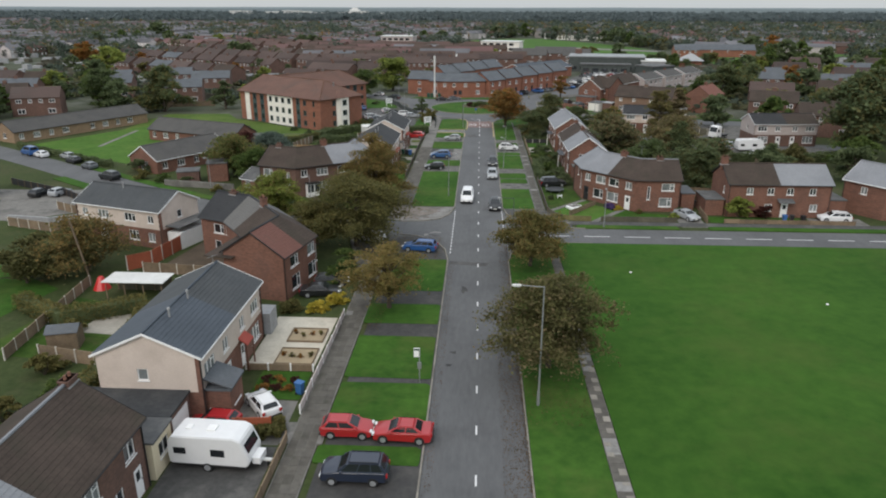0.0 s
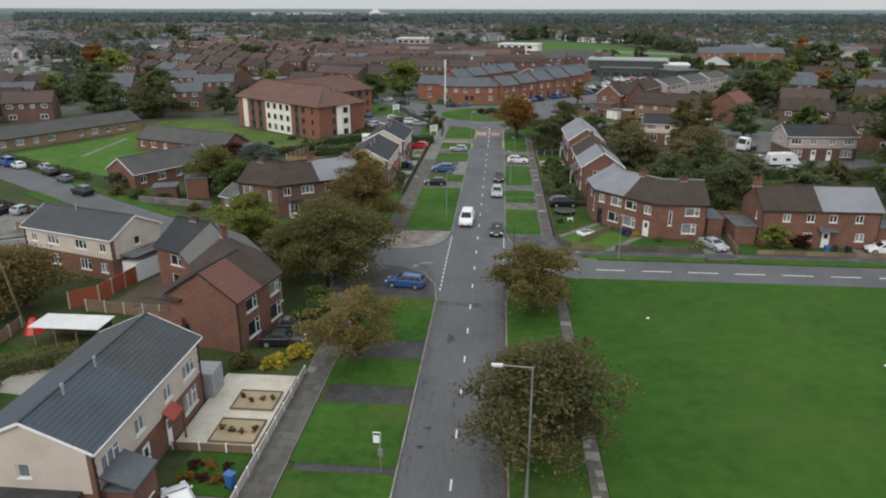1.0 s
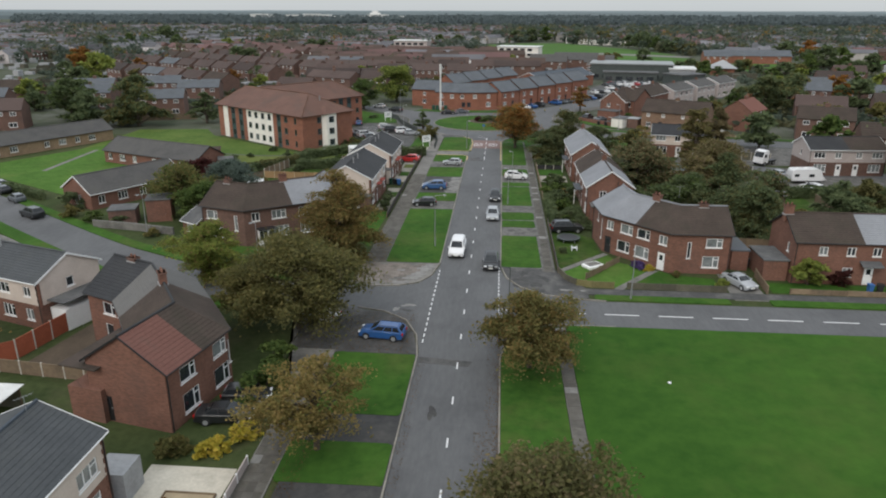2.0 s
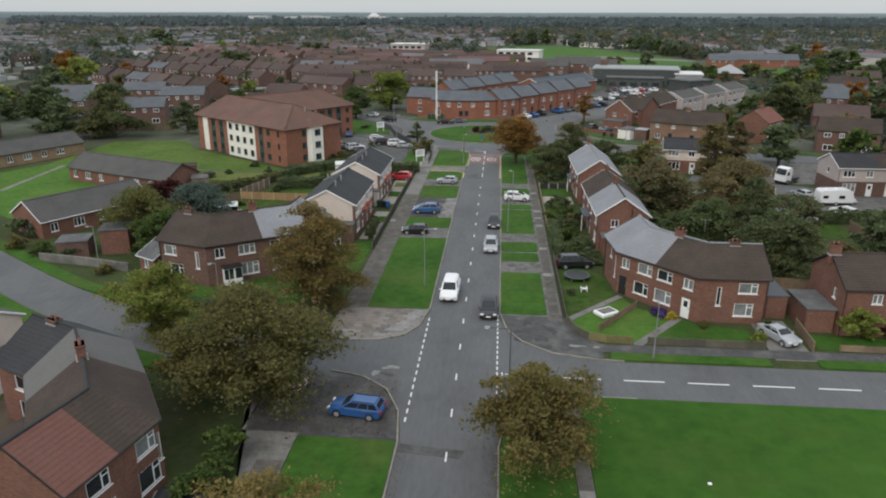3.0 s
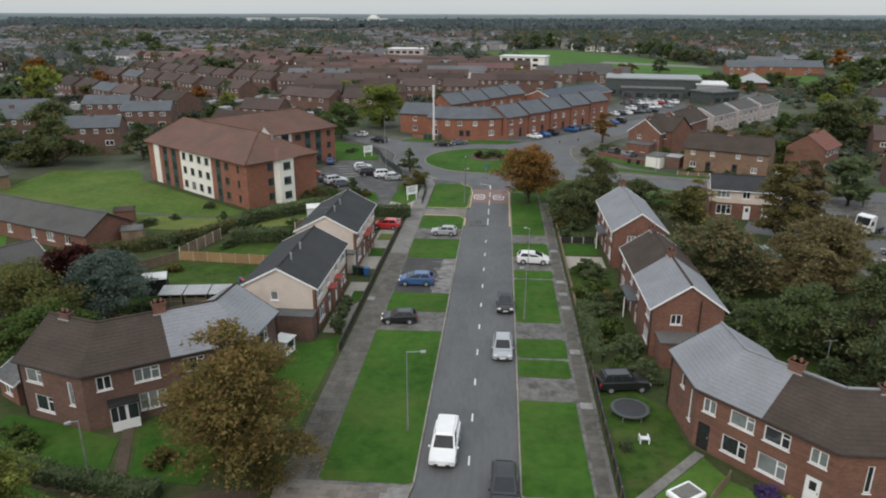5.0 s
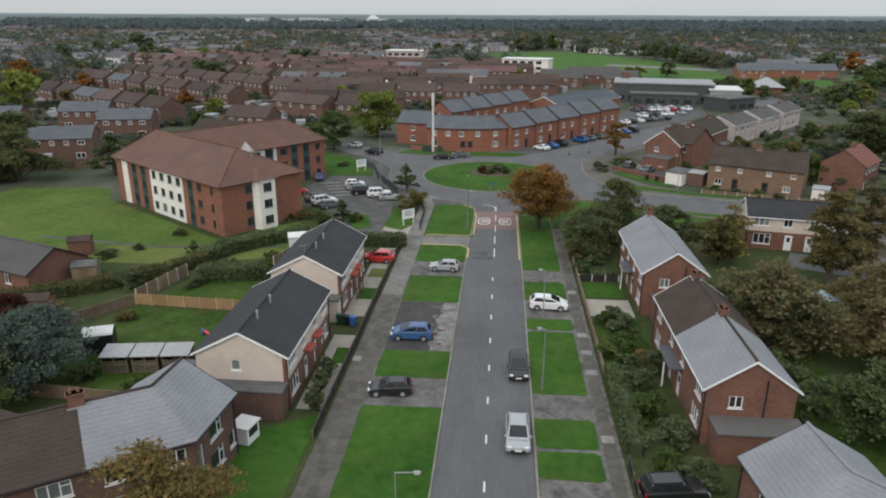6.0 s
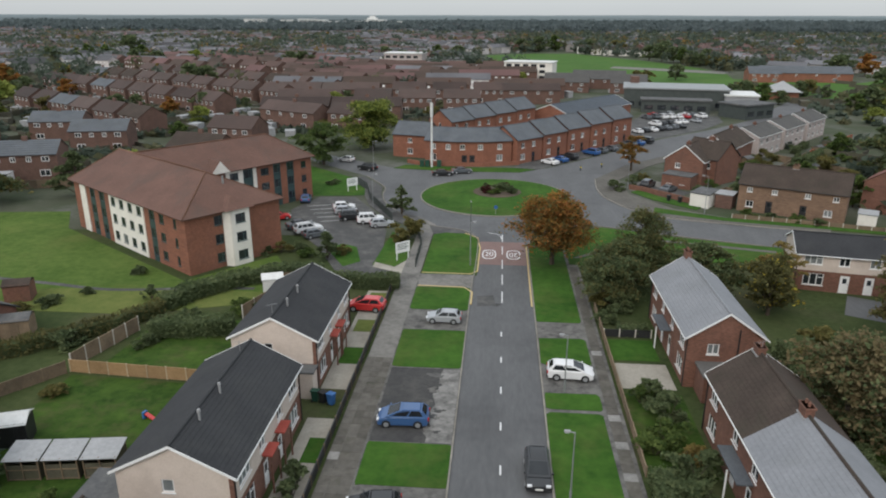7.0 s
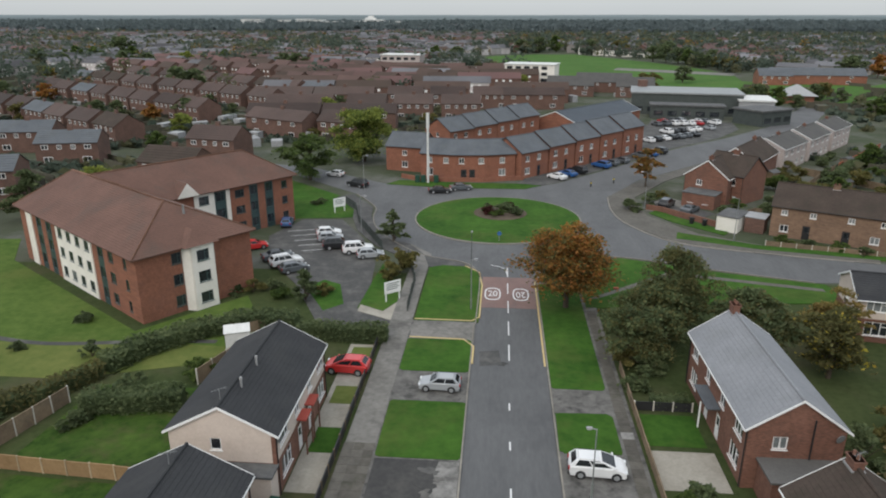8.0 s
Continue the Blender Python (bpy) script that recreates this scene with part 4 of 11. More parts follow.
def house(label, front, width, eave, ridge, low, up=None, split=2.45, roofs=None, openings=(), chimneys=(), trim="upvc", door_mat="upvc", name="house", group="", over=0.3, gables=(1, 1),
          quoins=False, course=0.30, pipes=True, base=0.0):
    """A house on a bent or straight front line (the front is on the line's right), with its roof, windows, gutters and chimneys.
    openings: (face, u of the middle, z, w, h, style); faces f0.. front pieces, b0.. back pieces, e0 and e1 the ends."""
    nseg = len(front) - 1
    back = offset_line(front, width)
    cx = sum(p[0] for p in front) / len(front) / 2 + sum(p.x for p in back) / len(back) / 2
    cy = sum(p[1] for p in front) / len(front) / 2 + sum(p.y for p in back) / len(back) / 2
    e = thing(name, pose(cx, cy, base), label, "house", group)
    F = [(p[0] - cx, p[1] - cy) for p in front]
    up = up or low
    bms = (bmesh.new(), bmesh.new())
    B = offset_line(F, width)
    faces = {f"f{i}": (F[i], F[i + 1]) for i in range(nseg)}
    faces.update({f"b{i}": (B[i + 1], B[i]) for i in range(nseg)})
    faces.update({"e0": (B[0], F[0]), "e1": (F[-1], B[-1])})
    for key, (p, q) in faces.items():
        wid = (Vector(q) - Vector(p)).length
        mine = [(o[1] if o[1] >= 0 else wid + o[1], *o[2:]) for o in openings if o[0] == key]
        holes = [(u - w / 2, z, u + w / 2, z + h) for u, z, w, h, s in mine]
        p, d, yaw, _ = facade(bms, p, q, eave, split, holes)
        for u, z, w, h, s in mine:
            c = p + d * u
            m = pose(c.x, c.y, z, 0, 0, yaw)
            if s in ("door", "garage_door", "black_door"):
                put_door(e, m, w, h, M["black_plastic"] if s == "black_door" else M[door_mat] if s == "door" else M["upvc"], "door" if s != "garage_door" else s)
            else:
                put_window(e, m, w, h, s)
    R = offset_line(F, width / 2)
    slope = (ridge - eave) / (width / 2)
    for has, (a, b, r) in zip(gables, ((B[0], F[0], R[0]), (F[-1], B[-1], R[-1]))):
        bms[1].faces.new([bms[1].verts.new((*v, z)) for v, z in ((a, eave), (b, eave), (r, ridge - 0.03))])
    if bms[0].faces:
        part("wall", bms[0], M[low], e)
    else:
        bms[0].free()
    if bms[1].faces:
        part("upper_wall" if up != low else "wall", bms[1], M[up], e, label="pale rendered upper wall" if up.startswith("render") else "")
    else:
        bms[1].free()
    # roof, in courses that overlap
    roofs = roofs or ["roof_brown"] * nseg
    n_course = max(4, int(math.hypot(width / 2 + over, ridge - eave) / course))
    end_dir = [(Vector(F[1]) - Vector(F[0])).normalized(), (Vector(F[-1]) - Vector(F[-2])).normalized()]

    def roof_point(i, s, t, side):
        dd = -over + (width / 2 + over) * t
        line = offset_line(F, dd if side == 0 else width - dd)
        v = line[i].copy()
        if s == 0 and i == 0:
            v -= end_dir[0] * 0.18
        if s == 1 and i == nseg:
            v += end_dir[1] * 0.18
        return Vector((v.x, v.y, eave + slope * dd + 0.06))

    done = {}
    for i, rm in enumerate(roofs):
        bm = done.setdefault(rm, bmesh.new())
        for side in (0, 1):
            for k in range(n_course):
                t0, t1 = k / n_course, (k + 1) / n_course
                a, b = roof_point(i, 0, t0, side), roof_point(i + 1, 1, t0, side)
                c, d = roof_point(i + 1, 1, t1, side), roof_point(i, 0, t1, side)
                lift, low_z = Vector((0, 0, 0.02)), Vector((0, 0, 0.0))
                quad = [a + lift, b + lift, c + low_z, d + low_z]
                riser = [a - Vector((0, 0, 0.09 if k == 0 else 0.0)), b - Vector((0, 0, 0.09 if k == 0 else 0.0)), b + lift, a + lift]
                if side:
                    quad, riser = quad[::-1], riser[::-1]
                add_quad(bm, *quad)
                add_quad(bm, *riser)
            a, b = roof_point(i, 0, 0, side), roof_point(i + 1, 1, 0, side)
            c, d = roof_point(i + 1, 1, 1, side), roof_point(i, 0, 1, side)
            dn = Vector((0, 0, -0.09))
            under = [a + dn, d + dn, c + dn, b + dn]
            add_quad(bm, *(under if side == 0 else under[::-1]))
    for rm, bm in done.items():
        part("roof", bm, M[rm], e)
    bm = bmesh.new()
    for i in range(nseg):
        a, b = roof_point(i, 0, 1, 0), roof_point(i + 1, 1, 1, 0)
        add_tube(bm, a + Vector((0, 0, 0.01)), b + Vector((0, 0, 0.01)), 0.11, 0.11, 6)
    part("ridge_tiles", bm, M[roofs[-1] if roofs[0] == "roof_patch_red" else roofs[0]], e)
    # gutters and boards
    for side in (0, 1):
        bm = bmesh.new()
        for i in range(nseg):
            a, b = roof_point(i, 0, 0, side), roof_point(i + 1, 1, 0, side)
            add_tube(bm, a + Vector((0, 0, -0.07)), b + Vector((0, 0, -0.07)), 0.055, 0.055, 6)
        part("gutter", bm, M[trim], e)
    for has, i, s in ((gables[0], 0, 0), (gables[1], nseg, 1)):
        if has:
            bm = bmesh.new()
            for side in (0, 1):
                a, b = roof_point(i, s, 0, side), roof_point(i, s, 1, side)
                o = end_dir[s] * (0.03 if s else -0.03)
                o3, dn = Vector((o.x, o.y, 0)), Vector((0, 0, -0.13))
                top = Vector((0, 0, 0.045))
                for q in ((a + top, b + top, b + dn, a + dn), (a + top + o3, a + dn + o3, b + dn + o3, b + top + o3), (a + top, a + top + o3, b + top + o3, b + top), (a + dn, b + dn, b + dn + o3, a + dn + o3)):
                    add_quad(bm, *q)
            part("bargeboard", bm, M[trim], e)
    if pipes:
        for key, u in (("f0", 0.12), (f"f{nseg-1}", -0.12)):
            p, q = Vector(faces[key][0]), Vector(faces[key][1])
            d = (q - p).normalized()
            c = (p if u > 0 else q) + d * u + Vector((d.y, -d.x)) * 0.06
            part("downpipe", tube((c.x, c.y, 0.0), (c.x, c.y, eave - 0.05), 0.045, None, 6), M["black_plastic"], e)
    for seg, s, stack, mat_ in chimneys:
        c = R[seg].lerp(R[seg + 1], s)
        d = (R[seg + 1] - R[seg]).normalized()
        m = pose(c.x, c.y, 0, 0, 0, math.degrees(math.atan2(d.y, d.x)))
        if mat_ == "flue":
            ch = part("flue", tube((0, -0.5, ridge - 0.5), (0, -0.5, ridge + 0.4), 0.075, None, 10), M["lead"], e)
            ch.matrix_basis = m
            cap = part("cowl", tube((0, -0.5, ridge + 0.4), (0, -0.5, ridge + 0.56), 0.12, 0.09, 10), M["lead"], ch)
        else:
            bm = box(-0.46, -0.28, ridge - 0.9, 0.46, 0.28, ridge + stack)
            add_box(bm, -0.52, -0.34, ridge + stack - 0.12, 0.52, 0.34, ridge + stack)
            ch = part("chimney", bm, M[mat_], e)
            ch.matrix_basis = m
            part("flashing", box(-0.54, -0.36, ridge - 0.22, 0.54, 0.36, ridge - 0.08), M["lead"], ch)
            for px in (-0.24, 0.2):
                part("pot", tube((px, 0, ridge + stack), (px, 0, ridge + stack + 0.26), 0.1, 0.08, 10), M["chimney_pot"], ch)
    if quoins:
        for key in ("f0", f"f{nseg-1}"):
            p, q = Vector(faces[key][0]), Vector(faces[key][1])
            d = (q - p).normalized()
            m = pose(*(p if key == "f0" else q), 0, 0, 0, math.degrees(math.atan2(d.y, d.x)))
            bm = bmesh.new()
            sgn = 1 if key == "f0" else -1
            nq = int((eave - 0.15) / 0.3)
            xs = sorted((-0.03 * sgn, 0.18 * sgn, 0.30 * sgn))
            lattice(bm, xs, [0.3 * k for k in range(nq + 1)], lambda i, j: i == (0 if sgn > 0 else 1) or j % 2 == 1, -0.03, 0.24)
            part("quoin", bm, M["brick"], e).matrix_basis = m
    return e


def flat_box(parent, name, x0, y0, x1, y1, h, wall, roof="felt", z0=0.0, lip=0.12, yaw=0.0):
    """A flat-roofed block with an overhanging roof edge, as parts of parent (plan in the parent's own axes)."""
    w = part(name, box(x0, y0, z0, x1, y1, h - 0.1), M[wall], parent)
    bm = box(x0 - lip, y0 - lip, h - 0.1, x1 + lip, y1 + lip, h + 0.06, 0.02)
    part(name + "_roof", bm, M[roof], w if parent is not None else None)
    return w


def lean_to(parent, name, x0, y0, x1, y1, z_lo, z_hi, axis, mat_, thick=0.1):
    """A sloping canopy or porch roof: high on the wall, low outside. axis: the side that is low (+x, -x, +y, -y)."""
    bm = bmesh.new()
    zs = {"+x": lambda x, y: z_lo if x == x1 else z_hi, "-x": lambda x, y: z_lo if x == x0 else z_hi,
          "+y": lambda x, y: z_lo if y == y1 else z_hi, "-y": lambda x, y: z_lo if y == y0 else z_hi}[axis]
    vs = add_box(bm, x0, y0, 0, x1, y1, 1)
    for v in vs:
        v.co.z = zs(v.co.x, v.co.y) + (thick if v.co.z > 0.5 else 0)
    return part(name, bm, M[mat_], parent)


# cream pairs with brick below, on the road's west side
def cream_front(seg, flip=False):
    o = [(1.75, 3.15, 1.9, 1.05, "w3"), (4.9, 3.15, 1.1, 1.05, "w2"), (2.0, 0.7, 2.1, 1.4, "w3"), (5.2, 0.02, 0.95, 2.05, "door")]
    if flip:
        o = [(6.75 - u, *r) for u, *r in o]
    return [(seg, *v) for v in o]


def cream_pair(label, x, y0, length, roofs, eave, ridge, width=7.0):
    h = house(label, [(x, y0), (x, y0 + length / 2), (x, y0 + length)], width, eave, ridge, "brick", "render", 2.5, roofs,
              cream_front("f0") + cream_front("f1", True) + [("e0", width * 0.44, 3.3, 0.75, 0.9, "w1"), ("e1", width * 0.5, 3.3, 0.75, 0.9, "w1"),
                                                             ("b0", 2.0, 3.15, 1.6, 1.05, "w2"), ("b0", 5.0, 0.8, 1.6, 1.2, "w2"), ("b1", 2.0, 3.15, 1.6, 1.05, "w2"), ("b1", 5.0, 0.8, 1.6, 1.2, "w2")],
              [(0, 0.45, 0, "flue"), (0, 0.93, 0, "flue")], quoins=True, group="cream semi-detached houses")
    hx = width / 2
    for k, sgn in ((-length / 2 + 5.3, 1), (length / 2 - 5.3, -1))[1 if y0 < 60 else 0:]:
        lean_to(h, "canopy", hx, k - 0.75, hx + 0.7, k + 0.75, 2.2, 2.75, "+x", "red_tile")
        for s in (-0.75, 0.75):
            part("canopy_post", box(hx + 0.58, k + s - 0.06, 0.0, hx + 0.68, k + s + 0.06, 2.28), M["brick"], h)
    return h


pair_a = cream_pair("cream rendered pair of houses over red brick with blue-black sheet roof", -18.75, 39.0, 13.5, ["roof_steel", "roof_ash"], 5.25, 6.85, 7.1)
# its porch and garage on the south side
flat_box(pair_a, "porch", 3.55, -6.3, 5.3, -3.9, 2.5, "brick", "roof_slate")
lean_to(pair_a, "porch_roof", 3.55, -6.4, 5.5, -3.8, 2.56, 3.25, "+x", "roof_slate")
put_window(pair_a, pose(5.31, -5.1, 1.0, 0, 0, 90), 1.3, 1.15, "w2")
put_window(pair_a, pose(4.4, -6.31, 1.0, 0, 0, 0), 1.2, 1.15, "w2")
flat_box(pair_a, "garage", -5.2, -9.9, 2.6, -6.78, 2.6, "brick_dark", "felt_dark")
put_door(pair_a, pose(2.66, -8.4, 0.0, 0, 0, 90), 2.4, 2.1, M["upvc"], "garage_door")
tagged(part("greenhouse_box", box(-20.2, 52.9, 0.0, -18.2, 54.9, 2.0, 0.03), M["sheet_dull"]), "pale grey lean-to shed beside a house", "shed")
pair_b = cream_pair("cream rendered pair of houses with charcoal tiled roof", -15.3, 116.2, 13.2, ["roof_black", "roof_black"], 4.7, 6.5, 7.0)
flat_box(pair_b, "side_porch", -2.6, -8.1, 3.5, -6.52, 2.45, "brick_dark", "felt")
flat_box(pair_b, "back_store", -6.5, -6.4, -3.55, -3.6, 2.3, "brick", "felt")
pair_c = cream_pair("cream rendered pair of houses with charcoal tiled roof by a hedge", -15.1, 133.6, 12.6, ["roof_black", "roof_black"], 4.7, 6.5, 7.0)
flat_box(pair_c, "side_porch", -1.0, -7.6, 3.5, -6.32, 2.4, "render", "felt")

# brown-roofed house nearest on the west side
house("brown brick house with weathered brown tiled roof", [(-19.7, 17.0), (-19.7, 24.5), (-19.7, 32.5)], 7.4, 4.75, 7.1, "brick_dark", None, 2.4, ["roof_grey", "roof_brown"],
                [("f0", 2.0, 3.0, 1.8, 1.1, "w3"), ("f0", 5.5, 0.7, 2.0, 1.4, "w3"), ("f1", 2.3, 3.0, 1.7, 1.1, "w3"), ("f1", 6.4, 3.0, 1.2, 1.1, "w2"), ("f1", 3.9, 0.2, 2.6, 1.9, "w4"), ("f1", 6.9, 0.02, 0.95, 2.05, "door"),
                 ("e1", 3.5, 3.2, 0.7, 0.8, "w1")], [(1, 0.97, 0.3, "brick_dark")], trim="black_plastic")
ext = thing("extension", pose(-20.5, 34.2, 0), "cream painted flat-roofed house extension", "extension")
bms = (bmesh.new(), bmesh.new())
for p, q, holes in (((1.0, -1.3), (1.0, 1.3), [(0.8, 0.95, 2.1, 2.0)]), ((1.0, 1.3), (-1.0, 1.3), []), ((-1.0, 1.3), (-1.0, -1.3), []), ((-1.0, -1.3), (1.0, -1.3), [])):
    facade(bms, p, q, 2.55, 9, holes)
part("wall", bms[0], M["cream_paint"], ext)
bms[1].free()
put_window(ext, pose(1.0, 0.15, 0.95, 0, 0, 90), 1.3, 1.05, "w2")
part("flat_roof", box(-1.12, -1.35, 2.55, 1.15, 1.42, 2.7, 0.02), M["felt"], ext)

# bent corner house south-west of the junction
house("red brick corner house with brown and red tiled roof", [(-18.8, 60.0), (-18.0, 63.6), (-17.3, 67.0), (-20.9, 72.2), (-24.3, 76.8), (-29.3, 79.0)], 6.5, 4.75, 6.9, "brick", None, 2.4,
                  ["roof_patch_red", "roof_brown", "roof_brown", "roof_stone", "roof_black"],
                  [("f0", 2.3, 3.0, 1.7, 1.15, "w2s"), ("f1", 2.4, 3.0, 1.7, 1.15, "w2s"), ("f0", 2.4, 0.6, 1.8, 1.5, "w2s"), ("f1", 2.4, 0.6, 1.9, 1.5, "w2s"), ("f1", 3.5, 1.8, 0.3, 1.9, "w1"),
                   ("b4", 2.6, 3.0, 1.5, 1.1, "w2s"), ("b4", 2.3, 0.6, 0.95, 1.5, "w1"), ("b4", 4.0, 3.0, 0.7, 1.1, "w1"), ("f2", 2.5, 3.0, 1.5, 1.1, "w2s"), ("f3", 4.0, 3.0, 1.5, 1.1, "w2s"), ("f3", 3.8, 0.7, 1.8, 1.4, "w3"),
                   ("e0", 1.3, 0.03, 0.95, 2.0, "black_door")],
                  [(2, 1.0, 0.9, "brick"), (4, 0.5, 0.25, "brick_dark")], trim="black_plastic")
lean = thing("lean_to", pose(-24.9, 63.6, 0, 0, 0, -12), "low lean-to store with dark tiled roof", "store")
part("wall", box(-1.3, -2.6, 0.0, 1.5, 3.6, 2.6), M["brick"], lean)
lean_to(lean, "tiled_roof", -1.6, -2.8, 1.5, 3.8, 2.6, 4.2, "-x", "roof_brown")

# bent corner house north-west of the junction
corner_nw = house("brown brick corner house with brown and grey roof and white porch", [(-33.6, 100.6), (-27.6, 98.8), (-22.6, 102.2), (-17.7, 105.4), (-17.3, 110.7)], 6.9, 4.75, 6.9, "brick_dark", None, 2.4,
                  ["roof_brown", "roof_brown", "roof_grey", "roof_grey"],
                  [("f0", 1.5, 3.05, 1.6, 1.1, "w2s"), ("f0", 2.1, 0.75, 1.8, 1.35, "w2s"), ("f0", 5.0, 1.9, 0.5, 1.9, "w1"), ("f1", 1.4, 3.05, 1.0, 1.1, "w2"), ("f1", 4.3, 3.05, 1.8, 1.1, "w3"), ("f1", 4.5, 0.7, 1.9, 1.4, "w3"),
                   ("f2", 1.6, 3.05, 1.6, 1.1, "w2s"), ("f2", 1.8, 0.7, 1.8, 1.4, "w3"), ("f2", 4.8, 3.05, 1.1, 1.1, "w2"), ("f3", 0.7, 1.5, 0.5, 2.2, "w1"), ("f3", 2.7, 3.05, 1.6, 1.1, "w2s"), ("f3", 2.6, 0.75, 1.8, 1.35, "w2s"), ("f3", 4.7, 0.9, 0.8, 1.2, "w1")],
                  [(1, 1.0, 0.8, "brick"), (0, 0.35, 0.45, "brick_dark")], trim="black_plastic")
porch = part("porch", box(-1.3, -0.05, 0.0, 1.3, 1.1, 0.75, 0.02), M["upvc"], corner_nw, "white glazed porch")
porch.matrix_basis = Matrix.Translation(-corner_nw.matrix_basis.translation) @ pose(-25.6, 100.16, 0, 0, 0, 34.2) @ pose(0, -0.9, 0) @ Matrix.Diagonal((0.72, 0.82, 1, 1))
for x0, x1 in ((-1.25, -0.65), (-0.55, 0.05), (0.35, 1.25)):
    part("porch_pane", box(x0, -0.03, 0.8, x1, 0.02, 1.95), M["glass"], porch)
part("porch_frame", box(-1.3, 0.0, 0.75, 1.3, 1.1, 2.05, 0.02), M["upvc"], porch)
part("porch_roof", box(-1.45, -0.2, 2.06, 1.45, 1.1, 2.2, 0.03), M["black_plastic"], porch)
hall = thing("side_porch", pose(-17.2, 112.2, 0, 0, 0, 76) @ Matrix.Scale(0.66, 4), "white side porch with pale sheet roof", "porch")
part("wall", box(-1.1, -0.9, 0, 1.1, 1.3, 2.1, 0.01), M["upvc"], hall)
part("pane", box(-0.8, -0.93, 0.9, 0.8, -0.88, 1.9), M["glass"], hall)
part("sheet_roof", box(-1.3, -1.15, 2.1, 1.3, 1.35, 2.2, 0.02), M["steel_white"], hall)
house("small brick side extension with felt roof", [(-37.4, 103.0), (-34.9, 101.6)], 5.0, 2.0, 3.2, "brick", None, 2.4, ["felt"], [("f0", 1.4, 0.6, 1.1, 1.2, "w2")], name="extension", pipes=False)

# bent corner house north-east of the junction
corner_ne = house("red brick corner house with grey and brown tiled roof", [(15.1, 106.4), (15.6, 101.0), (18.75, 97.6), (21.9, 94.2), (28.3, 94.2)], 6.9, 4.7, 6.8, "brick", None, 2.4,
                  ["roof_grey", "roof_grey", "roof_brown", "roof_brown"],
                  [("f0", 2.6, 3.0, 0.7, 1.3, "w1"), ("f0", 4.4, 1.4, 0.5, 2.4, "w1"), ("f1", 0.95, 3.0, 0.95, 1.05, "w2"), ("f1", 3.3, 3.0, 1.7, 1.1, "w2s"), ("f1", 0.75, 0.03, 0.9, 2.05, "black_door"), ("f1", 3.0, 0.75, 1.75, 1.3, "w2s"),
                   ("f2", 1.0, 3.0, 1.7, 1.1, "w2s"), ("f2", 3.6, 3.0, 1.05, 1.05, "w2"), ("f2", 0.95, 0.7, 1.9, 1.35, "w2s"), ("f2", 3.55, 0.03, 0.95, 2.05, "door"),
                   ("f3", 2.0, 1.75, 0.42, 1.9, "w1"), ("f3", 4.6, 3.05, 1.75, 1.05, "w2s"), ("f3", 4.4, 0.75, 1.75, 1.3, "w2s")],
                  [(1, 1.0, 0.65, "brick"), (3, 0.5, 0.35, "brick_dark")], trim="black_plastic")
store = thing("store", pose(29.9, 97.6, 0), "small brick store with grey roof beside a house", "store")
flat_box(store, "wall", -0.95, -2.0, 0.9, 2.5, 2.4, "brick", "roof_slate")
put_door(store, pose(0.0, -2.0, 0.0), 0.9, 2.0, M["upvc"])

pair_e = house("red brick pair of houses with brown and grey tiled roof", [(34.2, 92.3), (41.0, 92.3), (48.0, 92.3)], 7.0, 4.75, 6.8, "brick", None, 2.4, ["roof_brown", "roof_grey"],
               [("f0", 2.9, 3.2, 0.9, 0.95, "w2"), ("f0", 5.7, 3.2, 0.9, 0.95, "w2"), ("f1", 1.5, 3.2, 0.9, 0.95, "w2"), ("f1", 4.5, 3.2, 0.9, 0.95, "w2"), ("f1", 4.9, 0.9, 1.0, 1.0, "w2"), ("f1", 1.0, 0.03, 0.95, 2.05, "door"),
                ("f0", 5.6, 0.9, 1.0, 1.0, "w2"), ("e0", 5.2, 3.0, 0.6, 1.0, "w1")], [(0, 0.02, 0.9, "brick")], trim="black_plastic")
lean_to(pair_e, "canopy", -0.2, -4.5, 1.9, -3.5, 2.25, 2.6, "-y", "felt")
flat_box(pair_e, "side_store", -9.6, -3.0, -7.1, 1.6, 2.35, "brick", "felt")
flat_box(pair_e, "side_store", 7.1, -2.6, 9.6, 1.8, 2.35, "brick", "felt")
put_window(pair_e, pose(8.4, -2.61, 0.9), 0.9, 1.0, "w2")
house("red brick house with light grey roof beyond a hedge", [(51.6, 96.5), (54.8, 91.6), (61.5, 90.6)], 7.0, 4.7, 6.8, "brick", None, 2.4, ["roof_grey", "roof_grey"], [("f0", 2.9, 3.0, 0.9, 1.0, "w2"), ("f1", 2.0, 3.0, 1.5, 1.0, "w2")])


